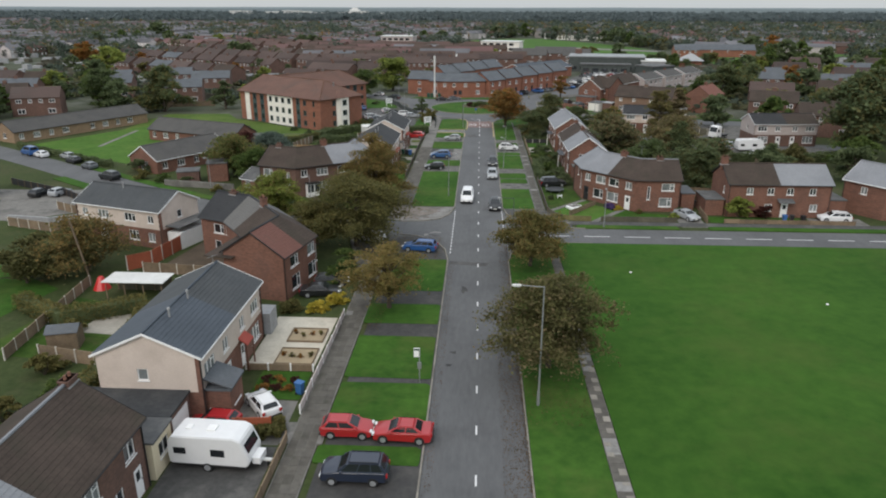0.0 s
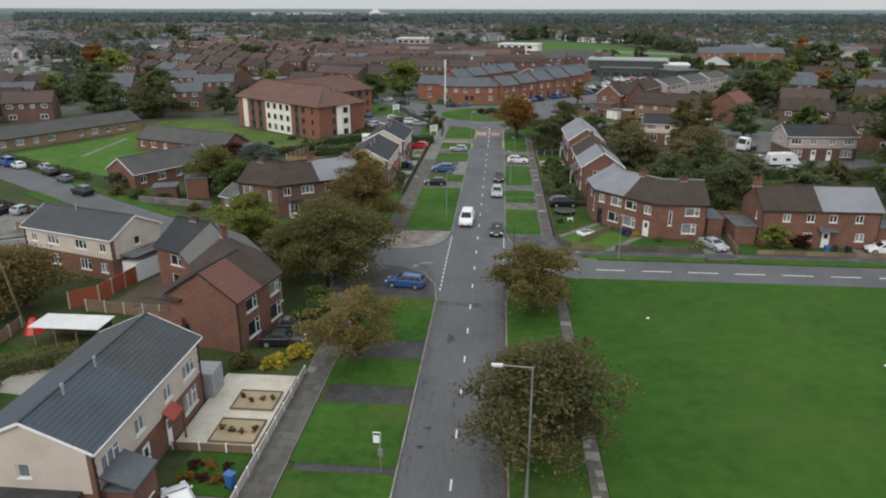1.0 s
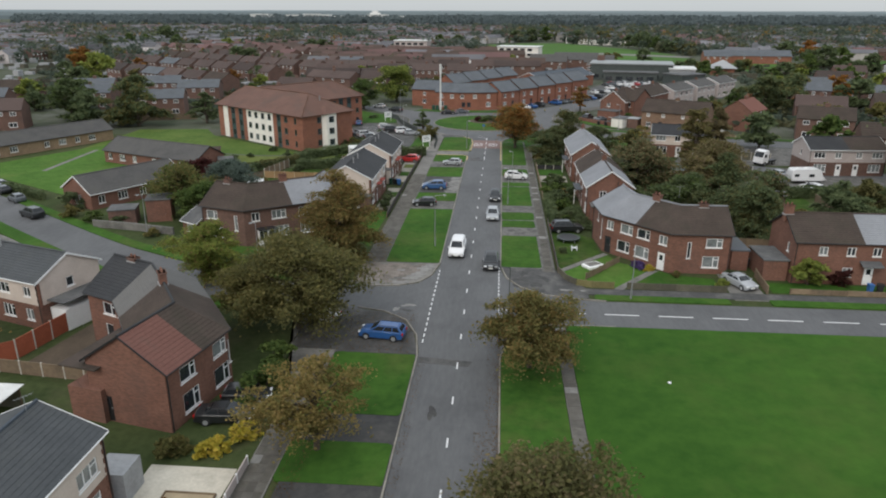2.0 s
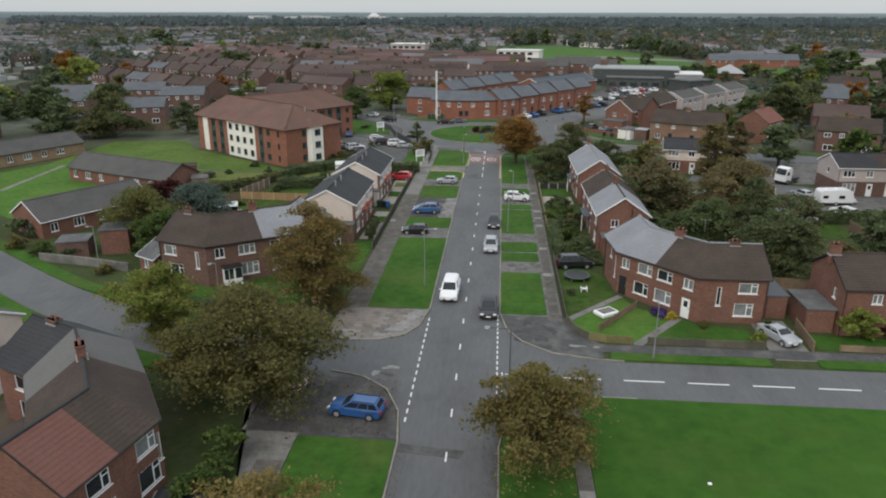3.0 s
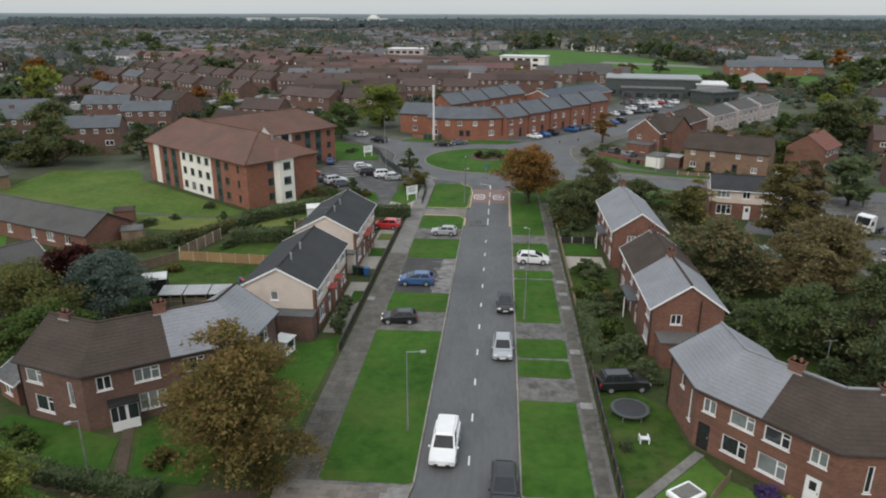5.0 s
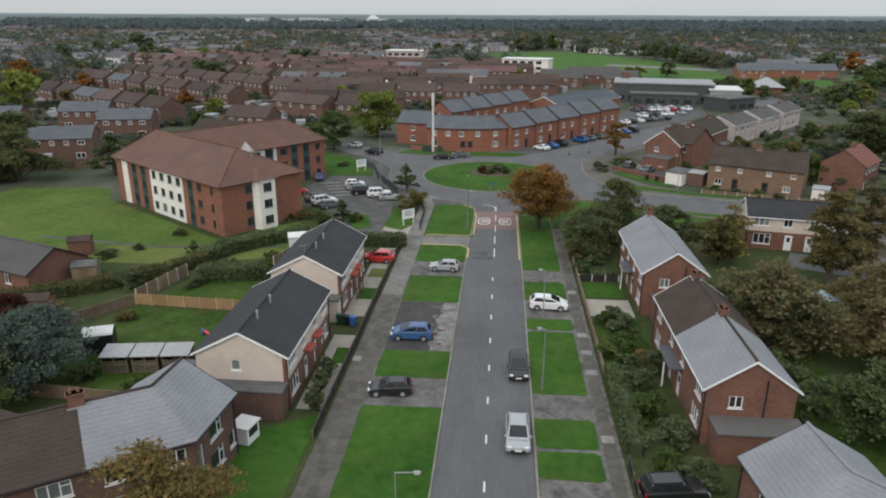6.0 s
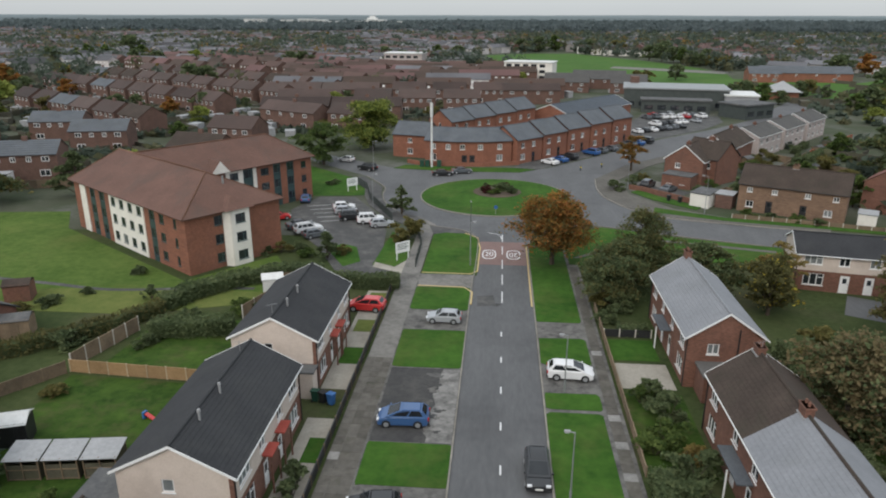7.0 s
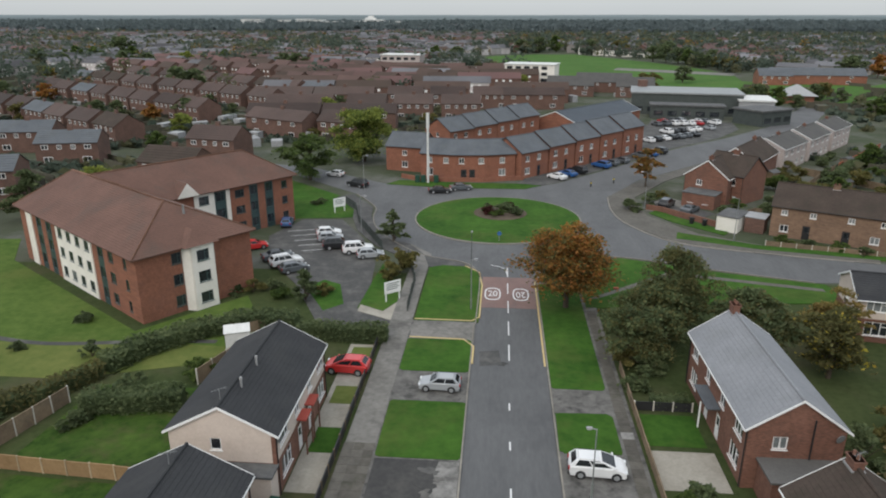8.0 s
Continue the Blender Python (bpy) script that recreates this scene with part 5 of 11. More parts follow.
def brick_pair(label, x, y_hi, y_lo, roofs, eave=4.7, ridge=6.8, width=6.1, stacks=((0, 0.04, 0.7, "brick"), (1, 0.06, 0.6, "brick"))):
    mid = (y_hi + y_lo) / 2
    half = (y_hi - y_lo) / 2
    h = house(label, [(x, y_hi), (x, mid), (x, y_lo)], width, eave, ridge, "brick", None, 2.4, roofs,
              [("f0", 1.7, 3.0, 1.6, 1.05, "w3"), ("f0", half - 1.8, 3.0, 1.1, 1.05, "w2"), ("f0", 1.9, 0.7, 1.8, 1.35, "w3"), ("f0", half - 1.4, 0.03, 0.95, 2.05, "door"),
               ("f1", 1.8, 3.0, 1.1, 1.05, "w2"), ("f1", half - 1.7, 3.0, 1.6, 1.05, "w3"), ("f1", 1.4, 0.03, 0.95, 2.05, "door"), ("f1", half - 1.9, 0.7, 1.8, 1.35, "w3"),
               ("e1", width * 0.34, 3.1, 0.95, 0.95, "w2"), ("e0", width * 0.6, 3.1, 0.95, 0.95, "w2"),
               ("b0", 2.0, 3.0, 1.5, 1.05, "w2"), ("b1", 2.0, 3.0, 1.5, 1.05, "w2"), ("b0", 5.0, 0.8, 1.5, 1.2, "w2"), ("b1", 5.0, 0.8, 1.5, 1.2, "w2")],
              list(stacks), group="brick houses along the road")
    lean_to(h, "canopy", -width / 2 - 1.0, -half * 0.25, -width / 2, half * 0.25, 2.2, 2.6, "-x", "roof_slate")
    part("canopy_post", box(-width / 2 - 0.95, -0.05, 0, -width / 2 - 0.85, 0.05, 2.22), M["upvc"], h)
    part("soil_pipe", tube((width * 0.16, -half - 0.07, 0.3), (width * 0.16, -half - 0.07, eave + 0.7), 0.055, None, 8), M["black_plastic"], h)
    return h


row_a = brick_pair("red brick pair of houses with brown and grey tiled roofs", 15.2, 130.8, 114.4, ["roof_brown", "roof_grey"], stacks=((0, 0.06, 0.5, "brick"), (1, 0.04, 0.6, "brick")))
flat_box(row_a, "back_porch", -2.6, -10.4, 3.3, -8.25, 2.4, "brick", "roof_stone")
row_b = brick_pair("red brick pair of houses with light grey tiled roof", 15.2, 151.0, 136.9, ["roof_grey", "roof_grey"], stacks=((0, 0.04, 0.7, "brick"),))
flat_box(row_b, "back_porch", -2.2, -9.6, 3.3, -7.15, 2.4, "brick", "roof_stone")
put_window(row_b, pose(0.9, -9.61, 0.9), 1.1, 1.1, "w2")

# white pair on the side street
house("cream rendered pair of houses over red brick with dark tiled roof", [(-49.8, 78.4), (-43.6, 76.4), (-37.4, 74.4)], 6.6, 4.75, 6.4, "brick", "render", 2.4, ["roof_ash", "roof_ash"],
      [("f0", 1.4, 3.1, 0.9, 0.95, "w2"), ("f0", 4.3, 3.1, 1.7, 1.0, "w3"), ("f1", 1.9, 3.1, 1.7, 1.0, "w3"), ("f1", 5.0, 3.1, 0.9, 0.95, "w2"), ("f1", 4.9, 0.8, 1.0, 1.1, "w2"), ("f1", 2.2, 0.8, 1.5, 1.2, "w3"), ("f0", 4.2, 0.8, 1.5, 1.2, "w3"),
       ("e1", 3.3, 3.2, 0.8, 0.95, "w1")], [(0, 0.8, 0, "flue")], quoins=True)
side_porch = thing("lean_to_porch", pose(-35.4, 77.6, 0, 0, 0, -17.9), "white lean-to porch with grey roof", "porch")
part("wall", box(-1.3, -2.8, 0.0, 1.0, 2.8, 2.0), M["upvc"], side_porch)
lean_to(side_porch, "porch_roof", -1.35, -3.0, 1.2, 3.0, 2.0, 2.7, "+x", "felt")

# bungalows round a lawn
BW = [(1.6 + 3.3 * k, 0.75, 1.5 if k % 2 else 1.0, 1.15, "w3" if k % 2 else "w2") for k in range(9)]
house("long buff brick bungalow row with dark tiled roof", [(-98, 138.6), (-90.5, 153.3), (-83, 168)], 7.0, 2.45, 4.3, "brick_straw", None, 2.4, ["roof_greybrown", "roof_greybrown"], [("f0", *o) for o in BW[:4]] + [("f1", *o) for o in BW[:4]] + [("e0", 3.5, 0.8, 1.2, 1.1, "w2")], name="bungalow", pipes=False, trim="black_plastic")
house("red brick bungalow row with dark tiled roof", [(-71.8, 144.9), (-61, 140.4), (-50, 136.2)], 7.0, 2.45, 4.4, "brick", None, 2.4, ["roof_greybrown", "roof_greybrown"], [("f0", *o) for o in BW[:3]] + [("f1", *o) for o in BW[:3]], name="bungalow", pipes=False, trim="black_plastic")
house("red brick bungalow with dark tiled roof and white gable boards", [(-55.4, 112.6), (-47.6, 126)], 7.6, 2.45, 4.5, "brick", None, 2.4, ["roof_greybrown"], [("e0", 3.4, 0.4, 0.9, 1.5, "w1"), ("e0", 4.6, 0.4, 0.9, 1.5, "w1")] + [("f0", *o) for o in BW[:3]], name="bungalow", pipes=False)

# brick garages and walls by the bungalows
outb = thing("brick_outbuilding", pose(-43.6, 109.6, 0, 0, 0, 18), "red brick outbuilding with flat roof and white door", "outbuilding")
flat_box(outb, "wall", -1.6, -1.6, 1.6, 1.8, 3.1, "brick", "felt")
put_door(outb, pose(0.5, -1.6, 0.0), 0.95, 2.05, M["upvc"])
outc = thing("brick_outbuilding", pose(-47.8, 107.6, 0, 0, 0, 18), "low brown brick outbuilding with flat roof", "outbuilding")
flat_box(outc, "wall", -1.7, -1.5, 1.7, 1.5, 2.1, "brick_dark", "felt")

# house at the far left edge
house("red brick house end at the edge of a yard", [(-80, 88), (-73.4, 95.4)], 7, 5.0, 7.0, "brick", None, 2.4, ["roof_brown"], [])

# cream and brick houses behind the east side
house("cream rendered pair over brick with dark roof behind gardens", [(57.0, 145.0), (63.6, 145.2), (70.2, 145.6)], 7.0, 4.7, 6.3, "brick_dark", "render_pink", 2.4, ["roof_black", "roof_brown"], cream_front("f0") + cream_front("f1", True) + [("e0", 3.5, 3.2, 0.7, 0.9, "w1")])
house("cream rendered pair over red brick with charcoal roof", [(33.0, 160.4), (39.0, 159.2), (45.2, 158.2)], 6.6, 4.4, 5.9, "brick", "render", 2.4, ["roof_black", "roof_black"], cream_front("f0") + cream_front("f1", True) + [("e0", 3.5, 3.2, 0.7, 0.9, "w1")])
house("buff brick row with dark brown roof by the roundabout", [(37.4, 194.4), (44.0, 191.0), (50.8, 187.4)], 7.8, 4.5, 6.9, "brick_buff", None, 2.4, ["roof_brown", "roof_brown"],
      [("f0", 1.6, 3.2, 0.8, 0.75, "w2"), ("f0", 5.2, 3.2, 0.8, 0.75, "w2"), ("f1", 2.4, 3.2, 0.8, 0.75, "w2"), ("f1", 6.2, 3.2, 0.8, 0.75, "w2"), ("f0", 1.8, 0.8, 1.1, 1.0, "w2"), ("f0", 4.6, 0.03, 0.95, 2.0, "black_door"), ("f1", 2.0, 0.03, 0.95, 2.0, "black_door"), ("f1", 5.4, 0.8, 1.1, 1.0, "w2")],
      [(0, 0.98, 0.5, "brick_buff")], trim="black_plastic", pipes=False)
store2 = thing("store", pose(36.2, 196.4, 0, 0, 0, -30), "small brown brick store with a pale flat roof", "store")
flat_box(store2, "wall", -1.3, -1.4, 1.3, 1.6, 2.3, "brick_dark", "sheet_dull")
store3 = thing("store", pose(53.4, 186.2, 0, 0, 0, -28), "small white store with a pale flat roof beside a row", "store")
flat_box(store3, "wall", -1.2, -1.5, 1.2, 1.5, 2.3, "render_white", "sheet_dull")
slab("yard_corner", [(23.8, 208.4), (29.6, 201.8), (33.0, 205.0), (30.6, 208.0), (28.4, 207.6), (26.6, 213.0)], 0.056, M["tarmac"], "dark tarmac yard with parked cars", "yard", z0=-0.02)
gar = thing("garage", pose(33.0, 197.2, 0, 0, 0, -35), "white concrete garage with flat roof", "garage")
flat_box(gar, "wall", -1.5, -2.2, 1.5, 2.6, 2.3, "render_white", "felt")
put_door(gar, pose(0, -2.2, 0), 2.2, 1.95, M["upvc"], "garage_door")
house("red brick corner house with brown roof and low front extension", [(35.5, 221.8), (30.0, 213.5)], 7.0, 4.6, 7.2, "brick", None, 2.4, ["roof_brown"], [("e1", 2.4, 3.0, 0.9, 0.9, "w2"), ("f0", 2.0, 3.0, 1.2, 1.0, "w2"), ("f0", 5.5, 0.8, 1.4, 1.2, "w2"), ("b0", 3.0, 3.0, 1.2, 1.0, "w2"), ("b0", 7.0, 0.8, 1.4, 1.2, "w2")], [(0, 0.85, 0.5, "brick")])
frontx = thing("extension", pose(31.9, 209.7, 0, 0, 0, -33), "low red brick front extension with white windows", "extension")
flat_box(frontx, "wall", -2.6, -1.6, 2.6, 2.6, 2.4, "brick", "felt")
for k in (-1.2, 1.2):
    put_window(frontx, pose(k, -1.61, 0.8), 0.9, 1.1, "w1")
house("red brick pair with dark brown roof along the road", [(46.4, 238.2), (42.2, 231.9), (38.0, 225.6)], 7.4, 4.8, 7.2, "brick", None, 2.4, ["roof_brown", "roof_brown"], cream_front("f0")[:2] + cream_front("f1")[:2], [(0, 0.5, 0.6, "brick")])
for k in range(3):
    ax, ay = 54.8 + 10.0 * k, 236.8 + 12.2 * k
    house("pale rendered pair with grey roof along the road", [(ax, ay), (ax + 4.3, ay + 5.25), (ax + 8.6, ay + 10.5)], 7.6, 4.7, 6.4, "render_pink", None, 2.4, ["roof_greybrown", "roof_greybrown"],
          [(f, u, z, 1.3, 1.0, "w2") for f in ("f0", "f1", "b0", "b1") for u in (1.8, 5.0) for z in (0.8, 3.0)] + [("e0", 3.4, 3.0, 0.9, 0.9, "w1")], [(0, 0.98, 0.5, "brick")], pipes=False, group="pale houses along the road")

# curved brick terrace facing the roundabout, and its stepped row
T_OPEN = [(1.8, 3.2, 1.1, 1.1, "w2"), (5.2, 3.2, 1.1, 1.1, "w2"), (1.8, 0.8, 1.4, 1.2, "w2"), (5.2, 0.03, 0.95, 2.05, "black_door")]
house("curved orange brick terrace with blue-grey slate roof", [(-16.2, 226.2), (-9.5, 224.9), (-3.5, 225.4), (1.8, 227.2)], 8.0, 5.0, 7.1, "brick_orange", None, 2.4, ["roof_slate"] * 3,
      [("f0", 1.8, 3.2, 1.0, 1.1, "w2"), ("f0", 1.8, 0.8, 1.3, 1.4, "w2"), ("f0", 5.0, 3.2, 1.0, 1.1, "w2"), ("f1", 1.2, 3.2, 1.0, 1.1, "w2"), ("f1", 3.2, 0.03, 1.1, 2.05, "black_door"), ("f1", 1.6, 0.03, 1.1, 2.05, "black_door"), ("f1", 4.9, 3.2, 1.0, 1.1, "w2"), ("f2", 3.0, 3.2, 1.0, 1.1, "w2"), ("f2", 3.0, 0.8, 1.3, 1.3, "w2")],
      trim="black_plastic", pipes=False, name="terrace")
for k in range(5):
    ax, ay = 2.7 + k * 5.75, 227.0 + k * 6.1
    lift = 0.28 * k
    house("orange brick terrace house with blue-grey slate roof", [(ax + 0.25, ay - 0.25), (ax + 5.65, ay + 5.6)], 8.0, 5.1 + lift, 7.5 + lift, "brick_orange", None, 2.4, ["roof_slate"],
          [("f0", *o) for o in T_OPEN] + [("e0", 4, 3.4 + lift, 0.8, 1.0, "w1")], trim="black_plastic", pipes=False, name="terrace_house", group="stepped terrace houses")
for k in range(4):
    ax, ay = -12.4 + k * 5.3, 251.0 + k * 6.1
    house("orange brick house of a rear terrace with slate roof", [(ax, ay), (ax + 5.2, ay + 6.0)], 8.0, 5.1 + 0.25 * k, 7.5 + 0.25 * k, "brick_orange", None, 2.4, ["roof_slate"],
          [("f0", *o) for o in T_OPEN[:2]] + [("e0", 4, 3.4, 0.8, 1.0, "w1")], trim="black_plastic", pipes=False, name="terrace_house", group="rear terrace houses")
house("long low orange brick hall with dark slate roof", [(17.4, 272.8), (38.6, 300.0)], 11.5, 4.2, 6.4, "brick_orange", None, 2.4, ["roof_steel"], [("f0", 3 + 4.2 * k, 1.0, 2.0, 1.2, "w3") for k in range(7)], trim="upvc", pipes=False, name="hall")
house("orange brick end house with slate roof by a tree", [(-24.0, 233.4), (-16.4, 231.4)], 7.5, 5.0, 7.2, "brick_orange", None, 2.4, ["roof_slate"], [("e1", 3.6, 3.2, 0.9, 1.0, "w2"), ("f0", 4, 3.2, 1.0, 1.0, "w2"), ("f0", 4, 0.8, 1.2, 1.2, "w2")], trim="black_plastic", pipes=False)
bm = prism([(-20, 226.4), (-16, 223.6), (-4, 223.8), (3.5, 226.2), (3.3, 226.5), (-4, 224.1), (-16, 223.9), (-19.8, 226.7)], 0, 0.8)
tagged(part("garden_wall", bm, M["brick_orange"]), "low orange brick garden wall before a terrace", "wall")

# ---- the care home ----
CU, CV = Vector((-0.803, 0.596)), Vector((0.596, 0.803))
C0 = Vector((-36.9, 158.2))


def cp(u, v):
    w = C0 + CU * u + CV * v
    return (w.x, w.y)


care = thing("care_home", pose(C0.x, C0.y, 0), "three-storey orange brick care home with white bands and tiled roof", "building")
EAVE_C = 7.15


def care_face(p, q, bands, pick):
    """One face of the care home. bands: (u0, u1, kind, windows); pick: material of plain stretches."""
    p = Vector(p) - C0
    q = Vector(q) - C0
    d = (q - p).normalized()
    yaw = math.degrees(math.atan2(d.y, d.x))
    for u0, u1, kind, wins in bands:
        bm0, bm1 = bmesh.new(), bmesh.new()
        holes = []
        for uc, w, h in wins:
            for z in (0.7, 3.05, 5.4):
                holes.append((uc - u0 - w / 2, z, uc - u0 + w / 2, z + h))
        a, b = p + d * u0, p + d * u1
        depth_out = 0.12 if kind == "render_white" else 0.0
        n_out = Vector((d.y, -d.x)) * depth_out
        facade((bm0, bm1), a + n_out, b + n_out, EAVE_C, 99, holes)
        if depth_out:
            for c0, c1 in ((a, a + n_out), (b + n_out, b)):
                add_quad(bm0, (c0.x, c0.y, 0), (c1.x, c1.y, 0), (c1.x, c1.y, EAVE_C), (c0.x, c0.y, EAVE_C))
        bm1.free()
        part("wall", bm0, M[kind], care, "white rendered wall" if kind == "render_white" else "teal and dark glazed panel" if kind == "teal_panel" else "")
        for uc, w, h in wins:
            for z in (0.7, 3.05, 5.4):
                c = p + d * uc + n_out
                m = pose(c.x, c.y, z, 0, 0, yaw)
                put_window(care, m, w, h, "w2s" if w > 1 else "w1", "teal_panel")


B, Wh, Tl = "brick_orange", "render_white", "teal_panel"
# the long south-west face, seen from corner to corner (walked so that outside is on the right)
care_face(cp(31, 0), cp(0, 0), [(0, 2.2, B, []), (2.2, 4.0, Wh, []), (4.0, 5.2, B, []), (5.2, 6.8, Tl, [(6.0, 1.2, 1.3)]), (6.8, 8.2, B, []), (8.2, 9.8, Tl, [(9.0, 1.2, 1.3)]), (9.8, 11.4, B, []), (11.4, 21.0, Wh, [(12.6, 1.2, 1.2), (15.0, 1.2, 1.2), (17.4, 1.2, 1.2), (19.8, 1.2, 1.2)]),
                                (21.0, 22.3, B, []), (22.3, 23.7, Tl, [(23.0, 1.1, 1.3)]), (23.7, 31.0, B, [(25.4, 1.2, 1.2), (28.6, 0.7, 1.2)])], B)
care_face(cp(0, 0), cp(0, 13.2), [(0, 5.0, B, [(4.3, 1.1, 1.2)]), (8.4, 13.2, B, [])], B)
bay = [cp(0, 5.0), cp(-0.9, 5.5), cp(-0.9, 8.0), cp(0, 8.4)]
care_face(bay[0], bay[1], [(0, (Vector(bay[1]) - Vector(bay[0])).length, Wh, [])], Wh)
care_face(bay[1], bay[2], [(0, 2.5, Wh, [(1.25, 1.4, 1.2)])], Wh)
care_face(bay[2], bay[3], [(0, (Vector(bay[3]) - Vector(bay[2])).length, Wh, [])], Wh)
care_face(cp(0, 13.2), cp(19, 13.2), [(0, 19, B, [(3, 1.2, 1.2), (7, 1.2, 1.2), (11, 1.2, 1.2), (15, 1.2, 1.2)])], B)
care_face(cp(19, 13.2), cp(19, 33.4), [(0, 4.0, B, []), (4.0, 7.0, Wh, [(5.4, 1.5, 1.2)]), (7.0, 8.8, Tl, [(7.9, 1.3, 1.3)]), (8.8, 9.4, Wh, []), (9.4, 12.6, B, [(11.0, 1.5, 1.1)]), (12.6, 14.0, Tl, [(13.3, 1.1, 1.3)]), (14.0, 15.2, B, []), (15.2, 16.6, Tl, [(15.9, 1.1, 1.3)]),
                                       (16.6, 20.2, B, [(18.6, 1.0, 1.1)])], B)
care_face(cp(19, 33.4), cp(31, 33.4), [(0, 12, B, [(3, 1.2, 1.2), (9, 1.2, 1.2)])], B)
care_face(cp(31, 33.4), cp(31, 0), [(0, 33.4, B, [(5 * k + 3, 1.2, 1.2) for k in range(6)])], B)


def hip_roof(outline_uv, ridge_uv, faces, name):
    """A tiled hip roof over the care home's plan: corner points at the eaves, ridge points above, and the faces that join them, in courses."""
    e = 0.5
    bm = bmesh.new()
    pts = {}
    for k, (u, v) in outline_uv.items():
        w = Vector(cp(u, v)) - C0
        pts[k] = Vector((w.x, w.y, EAVE_C))
    for k, (u, v, z) in ridge_uv.items():
        w = Vector(cp(u, v)) - C0
        pts[k] = Vector((w.x, w.y, z))
    n = 24
    for f in faces:
        a, b = pts[f[0]], pts[f[1]]
        c, d = (pts[f[2]], pts[f[3]]) if len(f) == 4 else (pts[f[2]], pts[f[2]])
        for k in range(n):
            t0, t1 = k / n, (k + 1) / n
            q = [a.lerp(d, t0) + Vector((0, 0, 0.018)), b.lerp(c, t0) + Vector((0, 0, 0.018)), b.lerp(c, t1), a.lerp(d, t1)]
            if (q[3] - q[2]).length < 1e-4:
                bm.faces.new([bm.verts.new(v) for v in q[:3]])
            else:
                add_quad(bm, *q)
            add_quad(bm, a.lerp(d, t0), b.lerp(c, t0), q[1], q[0])
    part(name, bm, M["roof_terracotta"], care)
    bm = bmesh.new()
    ks = list(outline_uv)
    for f in faces:
        if len(f) == 4:
            add_tube(bm, pts[f[2]], pts[f[3]], 0.13, 0.13, 6)
        for i, j in ((0, -1), (1, 2)):
            add_tube(bm, pts[f[i]], pts[f[j]], 0.1, 0.1, 6)
    part("ridge_tiles", bm, M["ridge_orange"], care)
    for f in faces:
        a, b = pts[f[0]], pts[f[1]]
        part("gutter", tube(a + Vector((0, 0, -0.06)), b + Vector((0, 0, -0.06)), 0.11, None, 6), M["roof_terracotta"], care)


o = 0.5
hip_roof({"a": (-o, -o), "b": (31 + o, -o), "c": (31 + o, 33.4 + o), "d": (19 - o, 33.4 + o), "e": (19 - o, 13.2 + o), "f": (-o, 13.2 + o), "g": (31 + o, 13.2 + o)},
         {"r1": (5.8, 6.6, 10.7), "r2": (25, 6.6, 10.7), "r3": (25, 29.0, 10.7), "r4": (29.6, 6.6, 10.7)},
         [("b", "a", "r1", "r4"), ("a", "f", "r1"), ("f", "e", "r2", "r1"), ("e", "d", "r3", "r2"), ("d", "c", "r3"), ("c", "g", "r2", "r3"), ("g", "r2", "r4"), ("g", "b", "r4")], "roof")
bmb = bmesh.new()
corners = [Vector((*(Vector(p) - C0), EAVE_C + 0.03)) for p in (cp(-1.35, 4.7), cp(-1.35, 8.7), cp(2.9, 8.7), cp(2.9, 4.7))]
tips = [Vector((*(Vector(cp(u, 6.7)) - C0), EAVE_C + 1.35)) for u in (0.5, 3.1)]
for f in ((corners[0], tips[0], corners[1]), (corners[0], corners[3], tips[1], tips[0]), (corners[1], tips[0], tips[1], corners[2])):
    bmb.faces.new([bmb.verts.new(v) for v in f[::-1]])
part("bay_roof", bmb, M["roof_terracotta"], care)
part("roof_vent", tube((*(Vector(cp(3.6, 7.6)) - C0), 8.2), (*(Vector(cp(3.6, 7.6)) - C0), 10.4), 0.13, None, 8), M["steel"], care)
gp = [Vector((*(Vector(cp(u, v)) - C0), z)) for u, v, z in ((18.35, 14.6, EAVE_C - 0.1), (18.35, 17.8, EAVE_C - 0.1), (18.35, 16.2, EAVE_C + 1.75), (22.5, 14.6, EAVE_C + 1.3), (22.5, 17.8, EAVE_C + 1.3), (23.2, 16.2, EAVE_C + 1.75))]
bmg = bmesh.new()
bmg.faces.new([bmg.verts.new(gp[k]) for k in (0, 1, 2)])
part("gable", bmg, M["render_white"], care, "white rendered gable")
bmg = bmesh.new()
bmg.faces.new([bmg.verts.new(gp[k]) for k in (0, 2, 5, 3)])
bmg.faces.new([bmg.verts.new(gp[k]) for k in (2, 1, 4, 5)])
part("gable_roof", bmg, M["roof_terracotta"], care)


def aerial(parent, x, y, z, yaw=0):
    m = pose(x, y, z, 0, 0, yaw)
    bm = bmesh.new()
    add_tube(bm, (0, 0, -0.5), (0, 0, 0.9), 0.02, 0.02, 5)
    add_tube(bm, (-0.5, 0, 0.85), (0.5, 0, 0.85), 0.012, 0.012, 4)
    for k in range(5):
        add_tube(bm, (-0.45 + 0.2 * k, -0.16, 0.85), (-0.45 + 0.2 * k, 0.16, 0.85), 0.008, 0.008, 4)
    part("aerial", bm, M["steel"], parent).matrix_basis = m


def dish(parent, x, y, z, yaw=0):
    bm = bmesh.new()
    add_tube(bm, (0, 0, 0), (0, -0.06, 0), 0.3, 0.33, 14)
    add_tube(bm, (0, 0.25, -0.1), (0, 0, 0), 0.025, 0.025, 5)
    part("satellite_dish", bm, M["steel"], parent).matrix_basis = pose(x, y, z, 15, 0, yaw)


